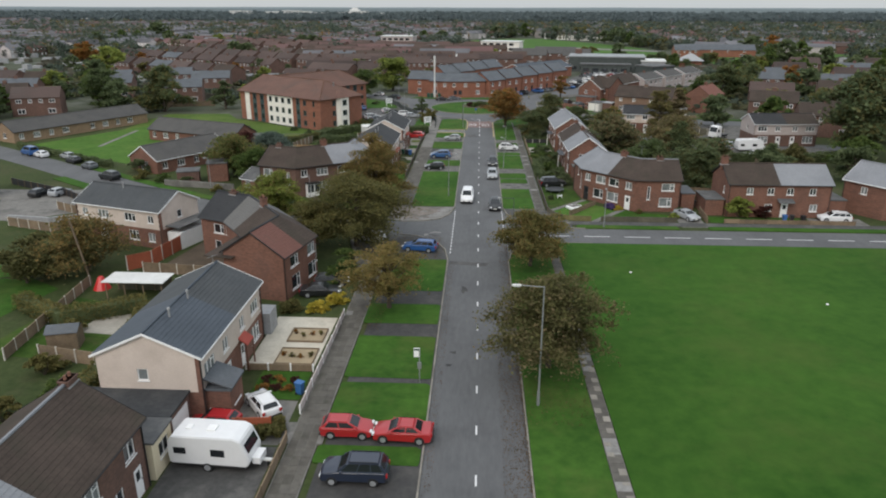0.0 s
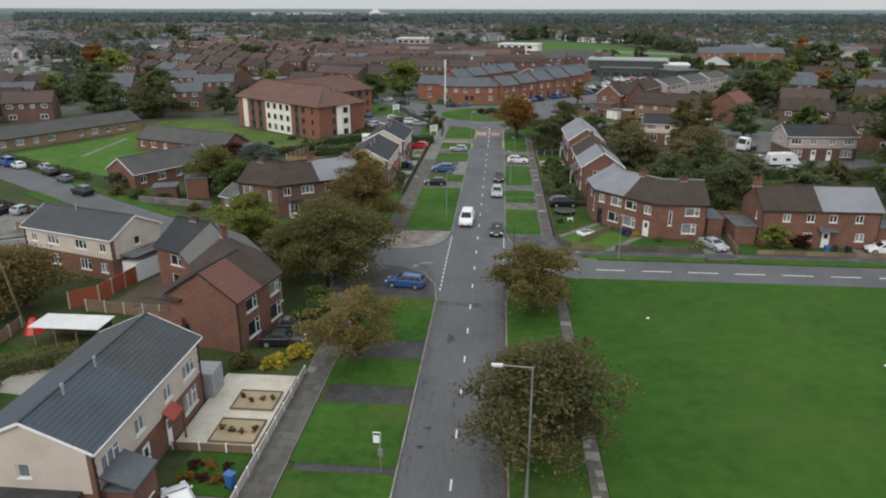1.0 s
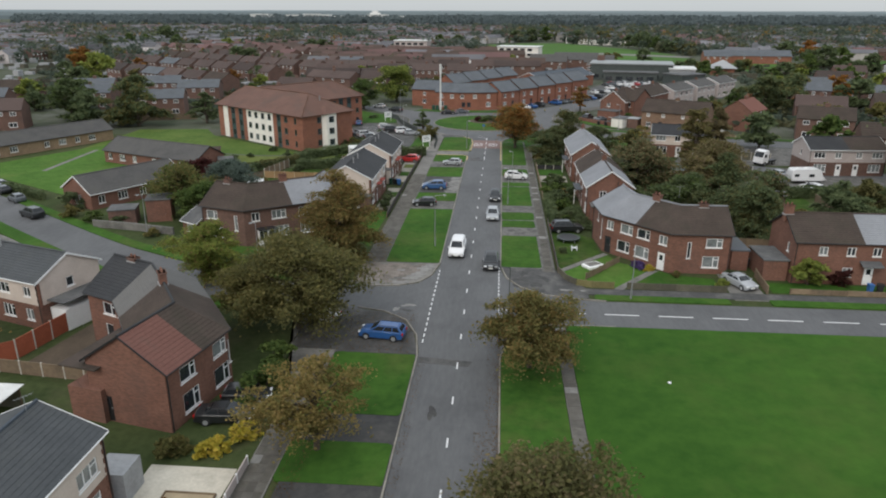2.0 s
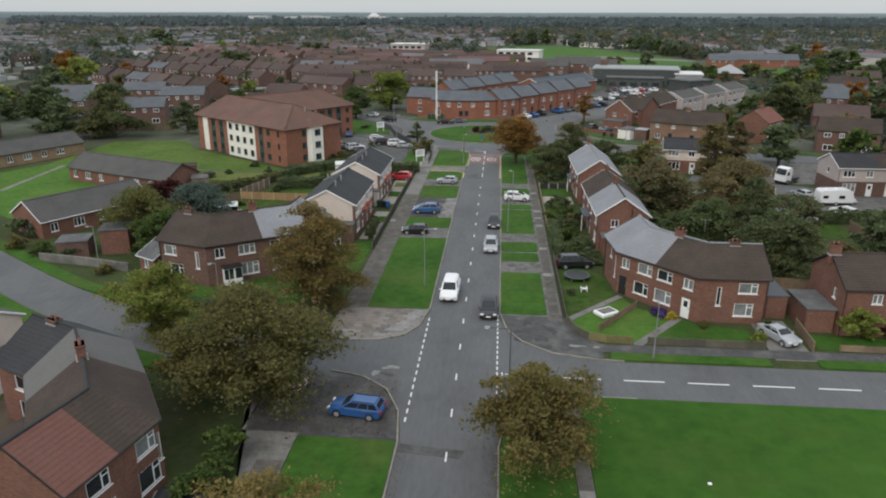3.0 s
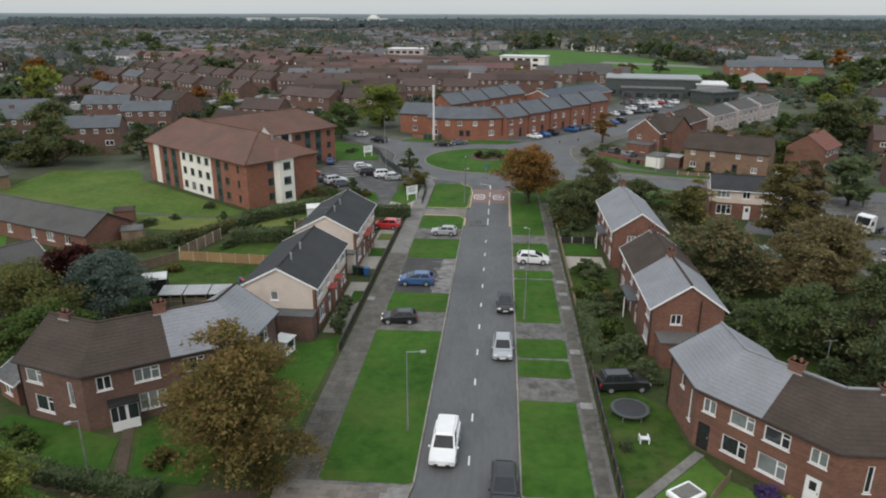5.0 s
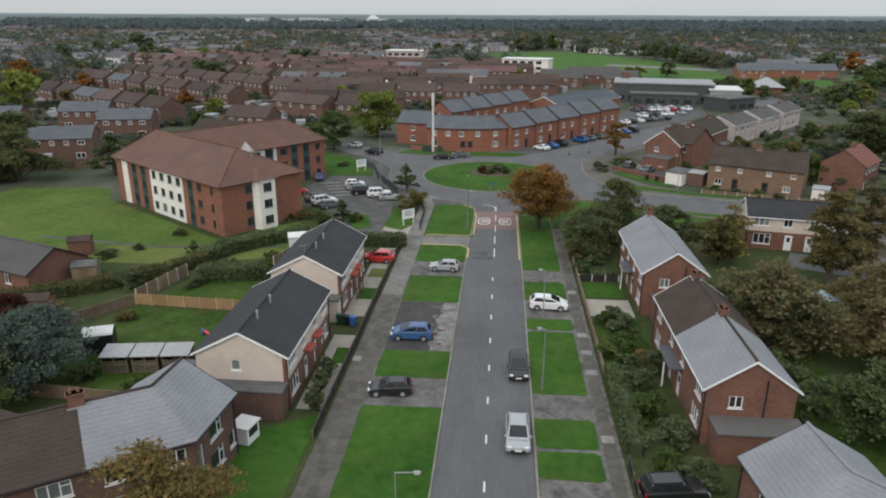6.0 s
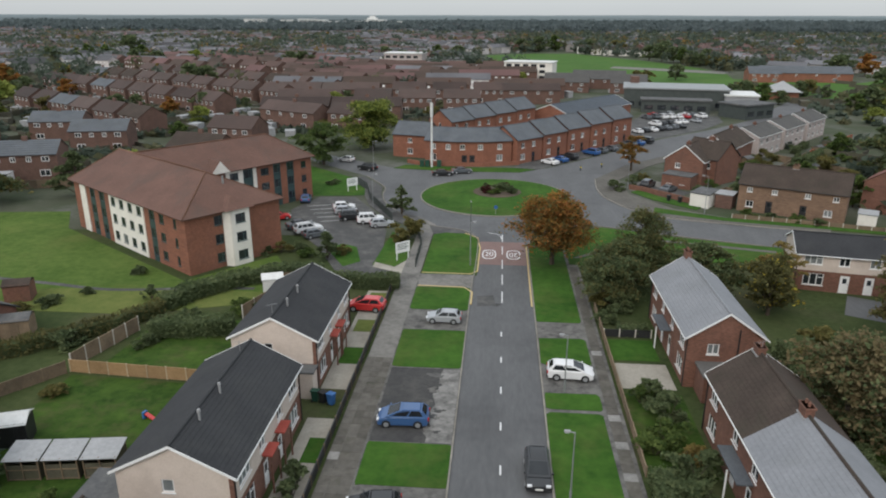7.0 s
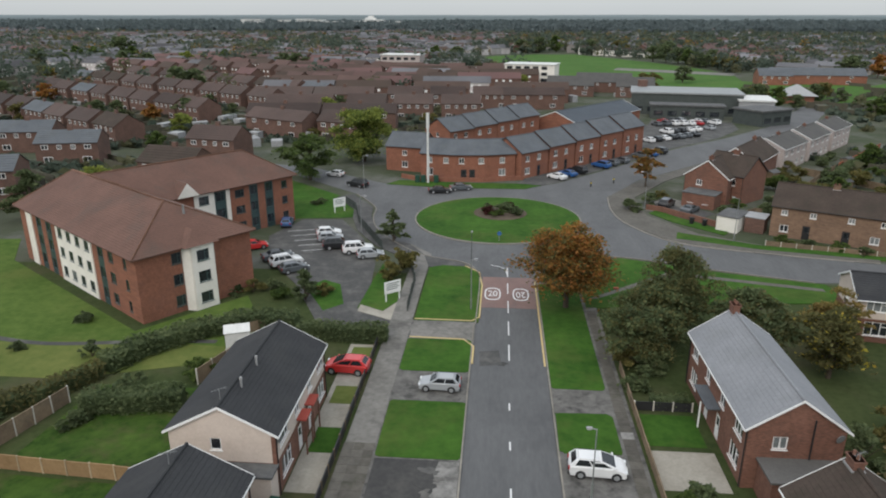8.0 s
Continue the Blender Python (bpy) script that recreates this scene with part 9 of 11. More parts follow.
slab("garden_lawn", [(-37, 116.6), (-22.4, 117), (-22.4, 133.6), (-37, 134.4)], 0.03, M["lawn_rough"], "back garden lawn", "lawn", z0=-0.01)
slab("garden_lawn", [(-35.4, 135.4), (-22.4, 134.6), (-22.4, 146.4), (-34.6, 146.4)], 0.03, M["lawn_rough"], "back garden lawn", "lawn", z0=-0.01)
slab("patio", [(-14.9, 116.5), (-12.6, 116.5), (-12.6, 129.6), (-14.9, 129.6)], 0.02, M["paving_dull"], "concrete front garden", "patio", z0=-0.01)
slab("garden_lawn", [(-14.0, 124.0), (-12.6, 124.0), (-12.6, 127.0), (-14.0, 127.0)], 0.035, M["grass"], "small front lawn", "lawn", z0=-0.01)
slab("patio", [(-15.0, 134), (-12.6, 134), (-12.6, 155.6), (-15.0, 155.6)], 0.02, M["paving_dull"], "concrete front garden", "patio", z0=-0.01)
for y0, y1, mt in ((138.4, 141.6, "grass"), (145.0, 147.8, "dry_grass"), (152.4, 155.0, "dry_grass")):
    slab("garden_lawn", rect(-14.6, y0, -12.7, y1), 0.035, M[mt], "small front lawn", "lawn", z0=-0.01)
slab("garden_lawn", rect(9.95, 141.2, 14.3, 145.4), 0.03, M["grass"], "small front lawn", "lawn", z0=-0.01)
slab("patio", rect(9.95, 136.2, 14.6, 140.6), 0.02, M["paving_dull"], "pale paved front garden", "patio", z0=-0.01)
slab("garden_lawn", rect(9.95, 147, 14.3, 152), 0.03, M["garden"], "rough front lawn", "lawn", z0=-0.01)
slab("garden_lawn", rect(9.95, 124.6, 14.8, 135.4), 0.03, M["lawn_rough"], "front lawn", "lawn", z0=-0.01)
slab("garden_lawn", rect(22.0, 108.0, 29.0, 129.0), 0.03, M["lawn_rough"], "back garden lawn", "lawn", z0=-0.01)
slab("garden_lawn", rect(41.0, 122.0, 50.0, 134.0), 0.03, M["lawn_rough"], "back garden lawn", "lawn", z0=-0.01)
slab("garden_path", ribbon([(-78.6, 136.4), (-79.2, 143.6), (-80.0, 156.0)], 0.9), 0.05, M["concrete"], "pale concrete path across a lawn", "path", z0=-0.01)
slab("road_back", ribbon([(37, 156), (45, 152), (56, 147), (80, 143)], 6.0), 0.02, M["road"], "asphalt back street", "road", z0=-0.01)


def shed(label, x, y, yaw, w, d, h, wall, roof, z=0.0):
    e = thing("shed", pose(x, y, z, 0, 0, yaw), label, "shed", "garden sheds")
    part("wall", box(-w / 2, -d / 2, 0, w / 2, d / 2, h), M[wall], e)
    bm = bmesh.new()
    for s in (-1, 1):
        vs = [(-w / 2 - 0.1, s * (d / 2 + 0.12), h - 0.06), (w / 2 + 0.1, s * (d / 2 + 0.12), h - 0.06), (w / 2 + 0.1, 0, h + 0.4), (-w / 2 - 0.1, 0, h + 0.4)]
        q = [Vector(v) for v in (vs if s < 0 else vs[::-1])]
        add_quad(bm, *q)
        add_quad(bm, *[v - Vector((0, 0, 0.05)) for v in q[::-1]])
    for sx in (-1, 1):
        bm.faces.new([bm.verts.new(v) for v in ((sx * w / 2, -d / 2, h), (sx * w / 2, d / 2, h), (sx * w / 2, 0, h + 0.38))])
    part("roof", bm, M[roof], e)
    part("door", box(-0.4, -d / 2 - 0.03, 0.05, 0.4, -d / 2, h - 0.15, 0.01), M[wall], e)
    return e


shed("dark timber shed with blue-grey felt roof", -35.0, 49.8, 15, 2.4, 1.8, 1.7, "timber", "roof_slate")
shed("black timber shed with pale roof", -35.4, 124.8, 20, 2.4, 2.0, 1.9, "black_plastic", "steel_white")
shed("small brick shed with brown roof", -52.5, 150.0, 20, 2.6, 2.2, 2.0, "brick", "roof_brown")
shed("small dark shed with grey roof", -46.8, 141.6, 20, 2.6, 2.2, 1.9, "timber", "felt")
shed("small red brick shed", -46.0, 132.0, 10, 2.4, 2.0, 1.8, "brick", "roof_brown")
shed("pale grey shed in a back garden", -25.6, 154.4, 20, 2.2, 1.8, 1.9, "steel_white", "steel_white")
for k in range(3):
    cage = thing("aviary", pose(-31.8 + k * 2.5, 121.4 + 0.35 * k, 0, 0, 0, 8), "wire mesh garden aviary with a dull grey sheet roof", "aviary", "garden aviaries")
    part("sheet_roof", box(-1.2, -1.05, -0.03, 1.2, 1.05, 0.03, 0.0, pose(0, 0, 1.75, 7, 0, 0)), M["sheet_dull"], cage)
    for px in (-1.05, 0.0, 1.05):
        for py in (-0.9, 0.9):
            part("post", box(px - 0.04, py - 0.04, 0, px + 0.04, py + 0.04, 1.68 + 0.1 * (py > 0)), M["timber"], cage)
    for zz in (0.12, 0.85, 1.58):
        part("rail", box(-1.05, -0.93, zz - 0.03, 1.05, -0.87, zz + 0.03), M["timber"], cage)
    part("back_board", box(-1.05, 0.88, 0.0, 1.05, 0.92, 1.7), M["timber_moss"], cage)
    for s in (-1.05, 1.05):
        part("side_board", box(s - 0.02, -0.86, 0.0, s + 0.02, 0.86, 1.6), M["timber_moss"], cage)
    part("front_board", box(-1.0, -0.88, 0.0, 1.0, -0.86, 1.2), M["timber_moss"], cage)
for x, y, a in ((60.0, 222.0, 40), (54.0, 212.0, 40), (70.0, 243.0, 45), (50.0, 229.0, 40)):
    shed("small timber garden shed with grey roof", x, y, a, 2.4, 1.9, 1.9, "timber", "felt")
fence("weathered fence between back gardens", [(49.0, 98.0), (50.0, 112.0), (50.6, 126.0)], 1.4, "timber", "timber")
fence("dark fence panels of a back street yard", [(46.6, 158.6), (55.0, 157.0)], 1.5, "timber_moss", "post")
fence("dark fence along a yard", [(45.0, 162.0), (45.2, 150.0), (47.6, 144.8)], 1.4, "timber_moss", "post")
shed("small timber shed in a back garden", 56.0, 125.6, 10, 2.4, 2.0, 1.9, "timber_red", "felt")
shed("pale shed in a back garden", 44.0, 124.0, -10, 2.4, 2.0, 1.9, "timber", "sheet_dull")
fence("red-brown timber fence behind a row of houses", [(67.0, 240.0), (77.0, 252.0), (87.0, 264.0)], 1.5, "timber_red", "timber")
fence("weathered timber fence between gardens", [(53.6, 222.0), (60.0, 231.0), (66.0, 239.0)], 1.4, "timber", "timber")
slab("patio", [(55, 226), (58, 223.6), (60.4, 226.4), (57.4, 229)], 0.03, M["concrete"], "concrete garden patio", "patio", z0=-0.01)
whiteroof = thing("carport", pose(-33.9, 61.0, 0), "long open carport with white sheet roof on timber posts", "carport")
for px in (-2.8, -0.95, 0.95, 2.8):
    for py in (-1.15, 1.15):
        part("post", box(px - 0.05, py - 0.05, 0, px + 0.05, py + 0.05, 1.5 if py < 0 else 1.74), M["timber"], whiteroof)
part("back_board", box(-2.8, 1.2, 0.0, 2.8, 1.24, 1.6), M["timber_moss"], whiteroof)
lean_to(whiteroof, "sheet_roof", -3.1, -1.4, 3.1, 1.4, 1.5, 1.8, "-y", "steel_white", 0.06)
pole = thing("telegraph_pole", pose(-40.4, 63.6, 0), "leaning timber telegraph pole", "pole")
part("column", tube((0, 0, 0), (-1.3, 0.2, 6.8), 0.12, 0.09, 8), M["timber"], pole)
kennel = thing("play_tent", pose(-38.6, 62.4, 0), "small red garden tent", "tent")
part("canopy", tube((0, 0, 0), (0, 0, 1.3), 0.9, 0.25, 10), PAINT["bright_red"], kennel)

tramp = thing("trampoline", pose(11.9, 104.6, 0.03), "round garden trampoline with black mat", "trampoline")
bm = bmesh.new()
ro, ri = arc(0, 0, 1.45, 0, 360, 28), arc(0, 0, 1.2, 0, 360, 28)
for k in range(28):
    add_quad(bm, (*ro[k], 0.5), (*ro[k + 1], 0.5), (*ri[k + 1], 0.52), (*ri[k], 0.52))
    add_quad(bm, (*ro[k + 1], 0.5), (*ro[k], 0.5), (*ro[k], 0.42), (*ro[k + 1], 0.42))
part("padded_rim", bm, M["steel_dark"], tramp)
part("mat", tube((0, 0, 0.47), (0, 0, 0.49), 1.2, None, 28), M["black_plastic"], tramp)
for k in range(6):
    a = math.pi * k / 3
    part("leg", tube((1.35 * math.cos(a), 1.35 * math.sin(a), 0), (1.35 * math.cos(a), 1.35 * math.sin(a), 0.46), 0.03, None, 6), M["steel"], tramp)
tub = thing("paddling_pool", pose(13.8, 95.2, 0.034, 0, 0, 35), "white oval plastic tub on a lawn", "tub")
bm = box(-1.05, -0.75, 0, 1.05, 0.75, 0.4, 0.15)
part("shell", bm, M["upvc"], tub)
part("water", box(-0.82, -0.54, 0.39, 0.82, 0.54, 0.41), M["concrete"], tub)
toy = thing("garden_toy", pose(12.3, 101.0, 0.03), "small pale green garden toy", "toy")
part("seat", box(-0.35, -0.2, 0.25, 0.35, 0.2, 0.35, 0.03), M["lamp_clear"], toy)
for s in (-0.3, 0.3):
    part("side", box(s - 0.05, -0.35, 0, s + 0.05, 0.35, 0.45, 0.03), M["lamp_clear"], toy)
slide = thing("garden_slide", pose(-27.0, 128.4, 0.03, 0, 0, 75) @ Matrix.Scale(0.7, 4), "red and blue plastic garden slide", "slide")
part("chute", box(-0.25, -0.9, 0, 0.25, 0.6, 0.08, 0.02, pose(0, 0, 0.35, 25, 0, 0)), PAINT["bright_red"], slide)
part("ladder", box(-0.3, 0.4, 0, 0.3, 0.7, 0.8, 0.03), M["blue_plastic"], slide)
for bx, by, mt, w in ((-13.5, 131.6, "blue_plastic", "blue"), (-14.2, 131.8, "black_plastic", "black"), (-14.9, 132.0, "green_plastic", "dark green"), (-13.2, 43.2, "blue_plastic", "blue"), (41.2, 89.9, "blue_plastic", "blue"),
                      (42.2, 90.0, "black_plastic", "black"), (43.6, 89.8, "black_plastic", "black"), (31.2, 96.9, "black_plastic", "black"), (27.8, 199.0, "black_plastic", "black"), (29.4, 198.0, "black_plastic", "black")):
    b = thing("wheelie_bin", pose(bx, by, 0.03, 0, 0, random.uniform(0, 90)), f"{w} plastic wheeled rubbish bin", "bin", "wheeled bins")
    bm = bmesh.new()
    vs = add_box(bm, -0.24, -0.28, 0.06, 0.24, 0.28, 0.95)
    for v in vs:
        if v.co.z < 0.5:
            v.co.x *= 0.8
            v.co.y *= 0.8
    part("body", bm, M[mt], b)
    part("lid", box(-0.28, -0.32, 0.95, 0.28, 0.33, 1.03, 0.02), M[mt], b)
    for s in (-1, 1):
        part("wheel", tube((s * 0.17, 0.22, 0.09), (s * 0.25, 0.22, 0.09), 0.09, None, 10), M["tyre"], b)
def prism_side(outline, half):
    """A side outline in x and z, drawn out to both sides."""
    bm = bmesh.new()
    rings = [[bm.verts.new((x, y, z)) for x, z in outline] for y in (-half, half)]
    for k in range(len(outline)):
        j = (k + 1) % len(outline)
        bm.faces.new((rings[0][k], rings[0][j], rings[1][j], rings[1][k]))
    bm.faces.new(rings[0][::-1])
    bm.faces.new(rings[1])
    bmesh.ops.recalc_face_normals(bm, faces=bm.faces)
    bmesh.ops.bevel(bm, geom=bm.edges[:], offset=min(0.06, half * 0.01 + 0.005 * len(outline)), segments=2, affect="EDGES") if half > 1 else None
    return bm


gaz = thing("gazebo", pose(32.6, 137.0, 0, 0, 0, 20), "pale blue gazebo canopy in a back garden", "gazebo")
bm = bmesh.new()
tip = (0, 0, 3.4)
cs = [(-1.5, -1.5, 2.4), (1.5, -1.5, 2.4), (1.5, 1.5, 2.4), (-1.5, 1.5, 2.4)]
for k in range(4):
    bm.faces.new([bm.verts.new(v) for v in (cs[k], cs[(k + 1) % 4], tip)])
    add_quad(bm, cs[k], (cs[k][0], cs[k][1], 2.15), (cs[(k + 1) % 4][0], cs[(k + 1) % 4][1], 2.15), cs[(k + 1) % 4])
part("canopy", bm, M["tarpaulin"], gaz)
for x, y, z in cs:
    part("leg", tube((x, y, 0), (x, y, 2.4), 0.03, None, 6), M["steel_white"], gaz)
lorry = thing("truck", pose(52.6, 153.6, 0.036, 0, 0, 215), "white high-roofed truck cab with a dark flat bed", "truck")
part("cab", prism_side([(0.1, 0.55), (0.1, 2.75), (0.5, 2.95), (1.35, 2.75), (1.75, 1.55), (1.85, 0.55)], 1.05), PAINT["white"], lorry)
part("bed", box(-2.3, -1.05, 0.75, 0.06, 1.05, 0.95, 0.03), M["black_plastic"], lorry)
part("windscreen", prism_side([(1.40, 2.62), (1.43, 2.63), (1.77, 1.66), (1.74, 1.65)], 0.9), M["car_glass"], lorry)
part("side_window", box(0.75, -1.065, 1.6, 1.45, 1.065, 2.2, 0.01), M["car_glass"], lorry)
part("chassis", box(-2.2, -0.6, 0.42, 1.8, 0.6, 0.74), M["black_plastic"], lorry)
for sx in (-1.5, 1.1):
    for k in (-1, 1):
        wh = part("wheel", tube((sx, k * 0.85, 0.42), (sx, k * 1.07, 0.42), 0.42, None, 16), M["tyre"], lorry)
        part("hub", tube((sx, k * 1.07, 0.42), (sx, k * 1.09, 0.42), 0.2, None, 12), M["steel"], wh)
car2 = copy_thing(caravan, pose(54.4, 139.6, 0.02, 0, 0, 4))
car2["label"] = "white touring caravan parked behind a hedge"
for k, (x, y) in enumerate(((51.5, 144.0), (53.0, 133.0), (49.5, 139.5))):
    car(("hatch", "suv", "hatch")[k], ("silver", "white", "silver")[k], x, y, 110, 0.02, "parked in a yard")
for x, y in ((16.6, 69.6), (34.0, 62.0)):
    bag = tagged(part("litter", box(-0.12, -0.1, 0, 0.12, 0.1, 0.1, 0.03), M["upvc"]), "small white scrap of litter on the grass", "litter", "litter")
    bag.matrix_basis = pose(x, y, G)
post_pale = tagged(part("marker_stone", box(-0.3, -0.2, 0, 0.3, 0.2, 0.18, 0.05), M["timber_red"]), "reddish stump on a grass bank", "stump")
post_pale.matrix_basis = pose(12.4, 171.6, G)

# footway flags, each its own piece
bmf = box(-0.39, -0.44, 0, 0.39, 0.44, 0.028)
flag_mesh = bpy.data.meshes.new("flagstone")
bmf.to_mesh(flag_mesh)
bmf.free()
flag_mesh.materials.append(M["footway"])
bmf = box(-0.39, -0.44, 0, 0.39, 0.44, 0.028)
flag_pale = bpy.data.meshes.new("flagstone")
bmf.to_mesh(flag_pale)
bmf.free()
flag_pale.materials.append(M["pale_wear"])
flag_dark = flag_mesh.copy()
flag_dark.materials[0] = M["footway_dark"]
foot = {o.name: o for o in scene.objects if o.name.startswith("footway_")}
rf = random.Random(21)
for key, xs, y0, n in (("footway_left", (-12.07, -11.475, -10.88), 30.6, 44), ("footway_left_far", (-11.75, -10.95, -10.2), 95.2, 50)):
    for i in range(n):
        for x in xs:
            ob = new("flagstone", flag_pale if rf.random() < 0.012 else flag_dark if rf.random() < 0.45 else flag_mesh)
            ob.parent = foot[key]
            ob.matrix_basis = pose(x, y0 + i * 0.9, 0.078 + rf.uniform(-0.004, 0.006), rf.uniform(-0.3, 0.3), rf.uniform(-0.3, 0.3), rf.uniform(-0.4, 0.4)) @ Matrix.Diagonal((0.74 if key == "footway_left" else 1, 1, 1, 1))
for key, x, y0, n in (("footway_green", 8.9, 31.0, 53), ("footway_right", 8.75, 93.6, 80)):
    for i in range(n):
        ob = new("flagstone", flag_pale if rf.random() < (0.2 if key == "footway_green" and 2 < i < 22 else 0.05) else flag_mesh if key == "footway_green" else flag_dark)
        ob.parent = foot[key]
        ob.matrix_basis = pose(x, y0 + i * 0.9, 0.078 + rf.uniform(-0.004, 0.006), 0, 0, rf.uniform(-0.5, 0.5)) @ Matrix.Diagonal((1.18, 1, 1, 1))

# fallen leaves along the kerbs, past counting
rl = np.random.default_rng(8)
lp = []
for x0, x1, y0, y1, n in ((1.7, 3.42, 30, 62, 5200), (2.4, 3.42, 62, 80, 1200), (-3.4, -2.7, 30, 72, 900), (-10.2, -8.8, 54, 64, 500), (3.6, 8.3, 40, 54, 1500), (-14.4, -4.2, 72.8, 80.8, 2600), (3.6, 8.0, 69, 78, 900), (-12.2, -9.9, 95, 103, 700)):
    for k in range(n):
        x = x1 - (x1 - x0) * (rl.uniform() ** 2 if x0 > 0 and x1 < 3.5 else rl.uniform())
        y = rl.uniform(y0, y1)
        zz = 0.028 if abs(x) < 3.41 and not 74 < y < 90 else 0.125 if -10.3 < x < 9 and (x < -3.5 or x > 3.5) else 0.125
        lp.append((x, y, zz + rl.uniform(0, 0.012)))
M["leaf_fallen"] = leaves("fallen_brown_leaves", (0.060, 0.040, 0.022), (0.150, 0.095, 0.045))
me = leaf_mesh("leaves", np.array(lp), 0.055, rl, 12.0)
me.materials.append(M["leaf_fallen"])
litter = thing("fallen_leaves", pose(0, 0, 0), "brown fallen leaves scattered along the kerbs", "leaves")
litter["kind"] = "stuff"
ob = new("leaves", me)
ob.parent = litter
ob["kind"] = "stuff"

# worn pale slabs let into the path beside the green
bmf = box(-0.24, -0.3, 0, 0.24, 0.3, 0.03)
half_pale = bpy.data.meshes.new("flagstone")
bmf.to_mesh(half_pale)
bmf.free()
half_pale.materials.append(M["kerb"])
for i in range(20):
    yy = 31 + i * 1.4 + rf.uniform(-0.3, 0.3)
    ob = new("flagstone", half_pale)
    ob.parent = foot["footway_green"]
    ob.matrix_basis = pose(8.9 + rf.choice([-0.22, 0.22]), yy, 0.084 + rf.uniform(0, 0.004), 0, 0, rf.uniform(-2, 2)) @ Matrix.Diagonal((1, rf.uniform(0.5, 1.2), 1, 1))


# ---- the town beyond ----
FAR_WINDOW = {}


def far_window(w, h):
    """One mesh: white frame with two dark panes set in it."""
    if (w, h) not in FAR_WINDOW:
        bm = bmesh.new()
        xs, zs = [-w / 2, -w / 2 + 0.1, -0.05, 0.05, w / 2 - 0.1, w / 2], [0, 0.1, h - 0.1, h]
        lattice(bm, xs, zs, lambda i, j: True, 0.0, 0.12)
        for f in bm.faces:
            c = f.calc_center_median()
            f.material_index = int(c.y < 0.01 and 0.1 < c.z < h - 0.1 and 0.05 < abs(c.x) < w / 2 - 0.1)
        me = bpy.data.meshes.new("window")
        bm.to_mesh(me)
        bm.free()
        me.materials.append(M["upvc"])
        me.materials.append(M["glass"])
        FAR_WINDOW[(w, h)] = me
    return FAR_WINDOW[(w, h)]


def far_house(label, length, width, eave, ridge, wall, roof, chimney=True, name="house", group="houses of the estate"):
    e = thing(name, pose(0, 0, 0), label, "house", group)
    L, W = length / 2, width / 2
    bm = bmesh.new()
    for q in (((-L, -W), (L, -W)), ((L, -W), (L, W)), ((L, W), (-L, W)), ((-L, W), (-L, -W))):
        add_quad(bm, (*q[0], 0), (*q[1], 0), (*q[1], eave), (*q[0], eave))
    for s in (-1, 1):
        bm.faces.new([bm.verts.new(v) for v in ((s * L, -s * W, eave), (s * L, s * W, eave), (s * L, 0, ridge))])
    part("wall", bm, M[wall], e)
    bm = bmesh.new()
    n = 7
    for s in (-1, 1):
        for k in range(n):
            t0, t1 = k / n, (k + 1) / n

            def at(t, x, lift):
                return Vector((x, s * (W + 0.3) * (1 - t), eave - 0.12 + (ridge - eave + 0.2) * t + lift))

            q = [at(t0, -L - 0.15, 0.06), at(t0, L + 0.15, 0.06), at(t1, L + 0.15, 0), at(t1, -L - 0.15, 0)]
            add_quad(bm, *(q if s < 0 else q[::-1]))
            q = [at(t0, -L - 0.15, -0.1 if k == 0 else 0), at(t0, L + 0.15, -0.1 if k == 0 else 0), at(t0, L + 0.15, 0.06), at(t0, -L - 0.15, 0.06)]
            add_quad(bm, *(q if s < 0 else q[::-1]))
    part("roof", bm, M[roof], e)
    if chimney:
        part("chimney", box(-0.5, -0.3, ridge - 0.6, 0.5, 0.3, ridge + 0.8), M[wall], e)
    for s in (-1,):
        for k, (u, z, w, h) in enumerate(((-0.68, eave - 1.45, 1.35, 0.95), (-0.22, eave - 1.45, 0.9, 0.95), (0.22, eave - 1.45, 0.9, 0.95), (0.68, eave - 1.45, 1.35, 0.95), (-0.62, 0.7, 1.8, 1.2), (0.62, 0.7, 1.8, 1.2))):
            ob = new("window", far_window(w, h))
            ob.parent = e
            ob.matrix_basis = pose(u * L, s * (W + 0.06), z)
    return e


PROTO = [far_house("red brick pair of estate houses with brown-red tiled roof", 11.6, 7.4, 4.9, 7.2, "brick_dark", "roof_red"),
         far_house("red brick pair of estate houses with brown tiled roof", 11.4, 7.4, 4.9, 7.2, "brick_dark", "roof_brown"),
         far_house("red brick terrace of estate houses with red-brown roof", 20.0, 7.4, 4.9, 6.9, "brick_dark", "roof_red"),
         far_house("red brick pair of houses with grey slate roof", 12.4, 7.4, 4.9, 6.9, "brick_dark", "roof_slate")]
first = [True] * 4
rh = random.Random(77)


def settle(i, x, y, yaw):
    if first[i]:
        first[i] = False
        PROTO[i].matrix_basis = pose(x, y, 0, 0, 0, yaw)
    else:
        copy_thing(PROTO[i], pose(x, y, 0, 0, 0, yaw))


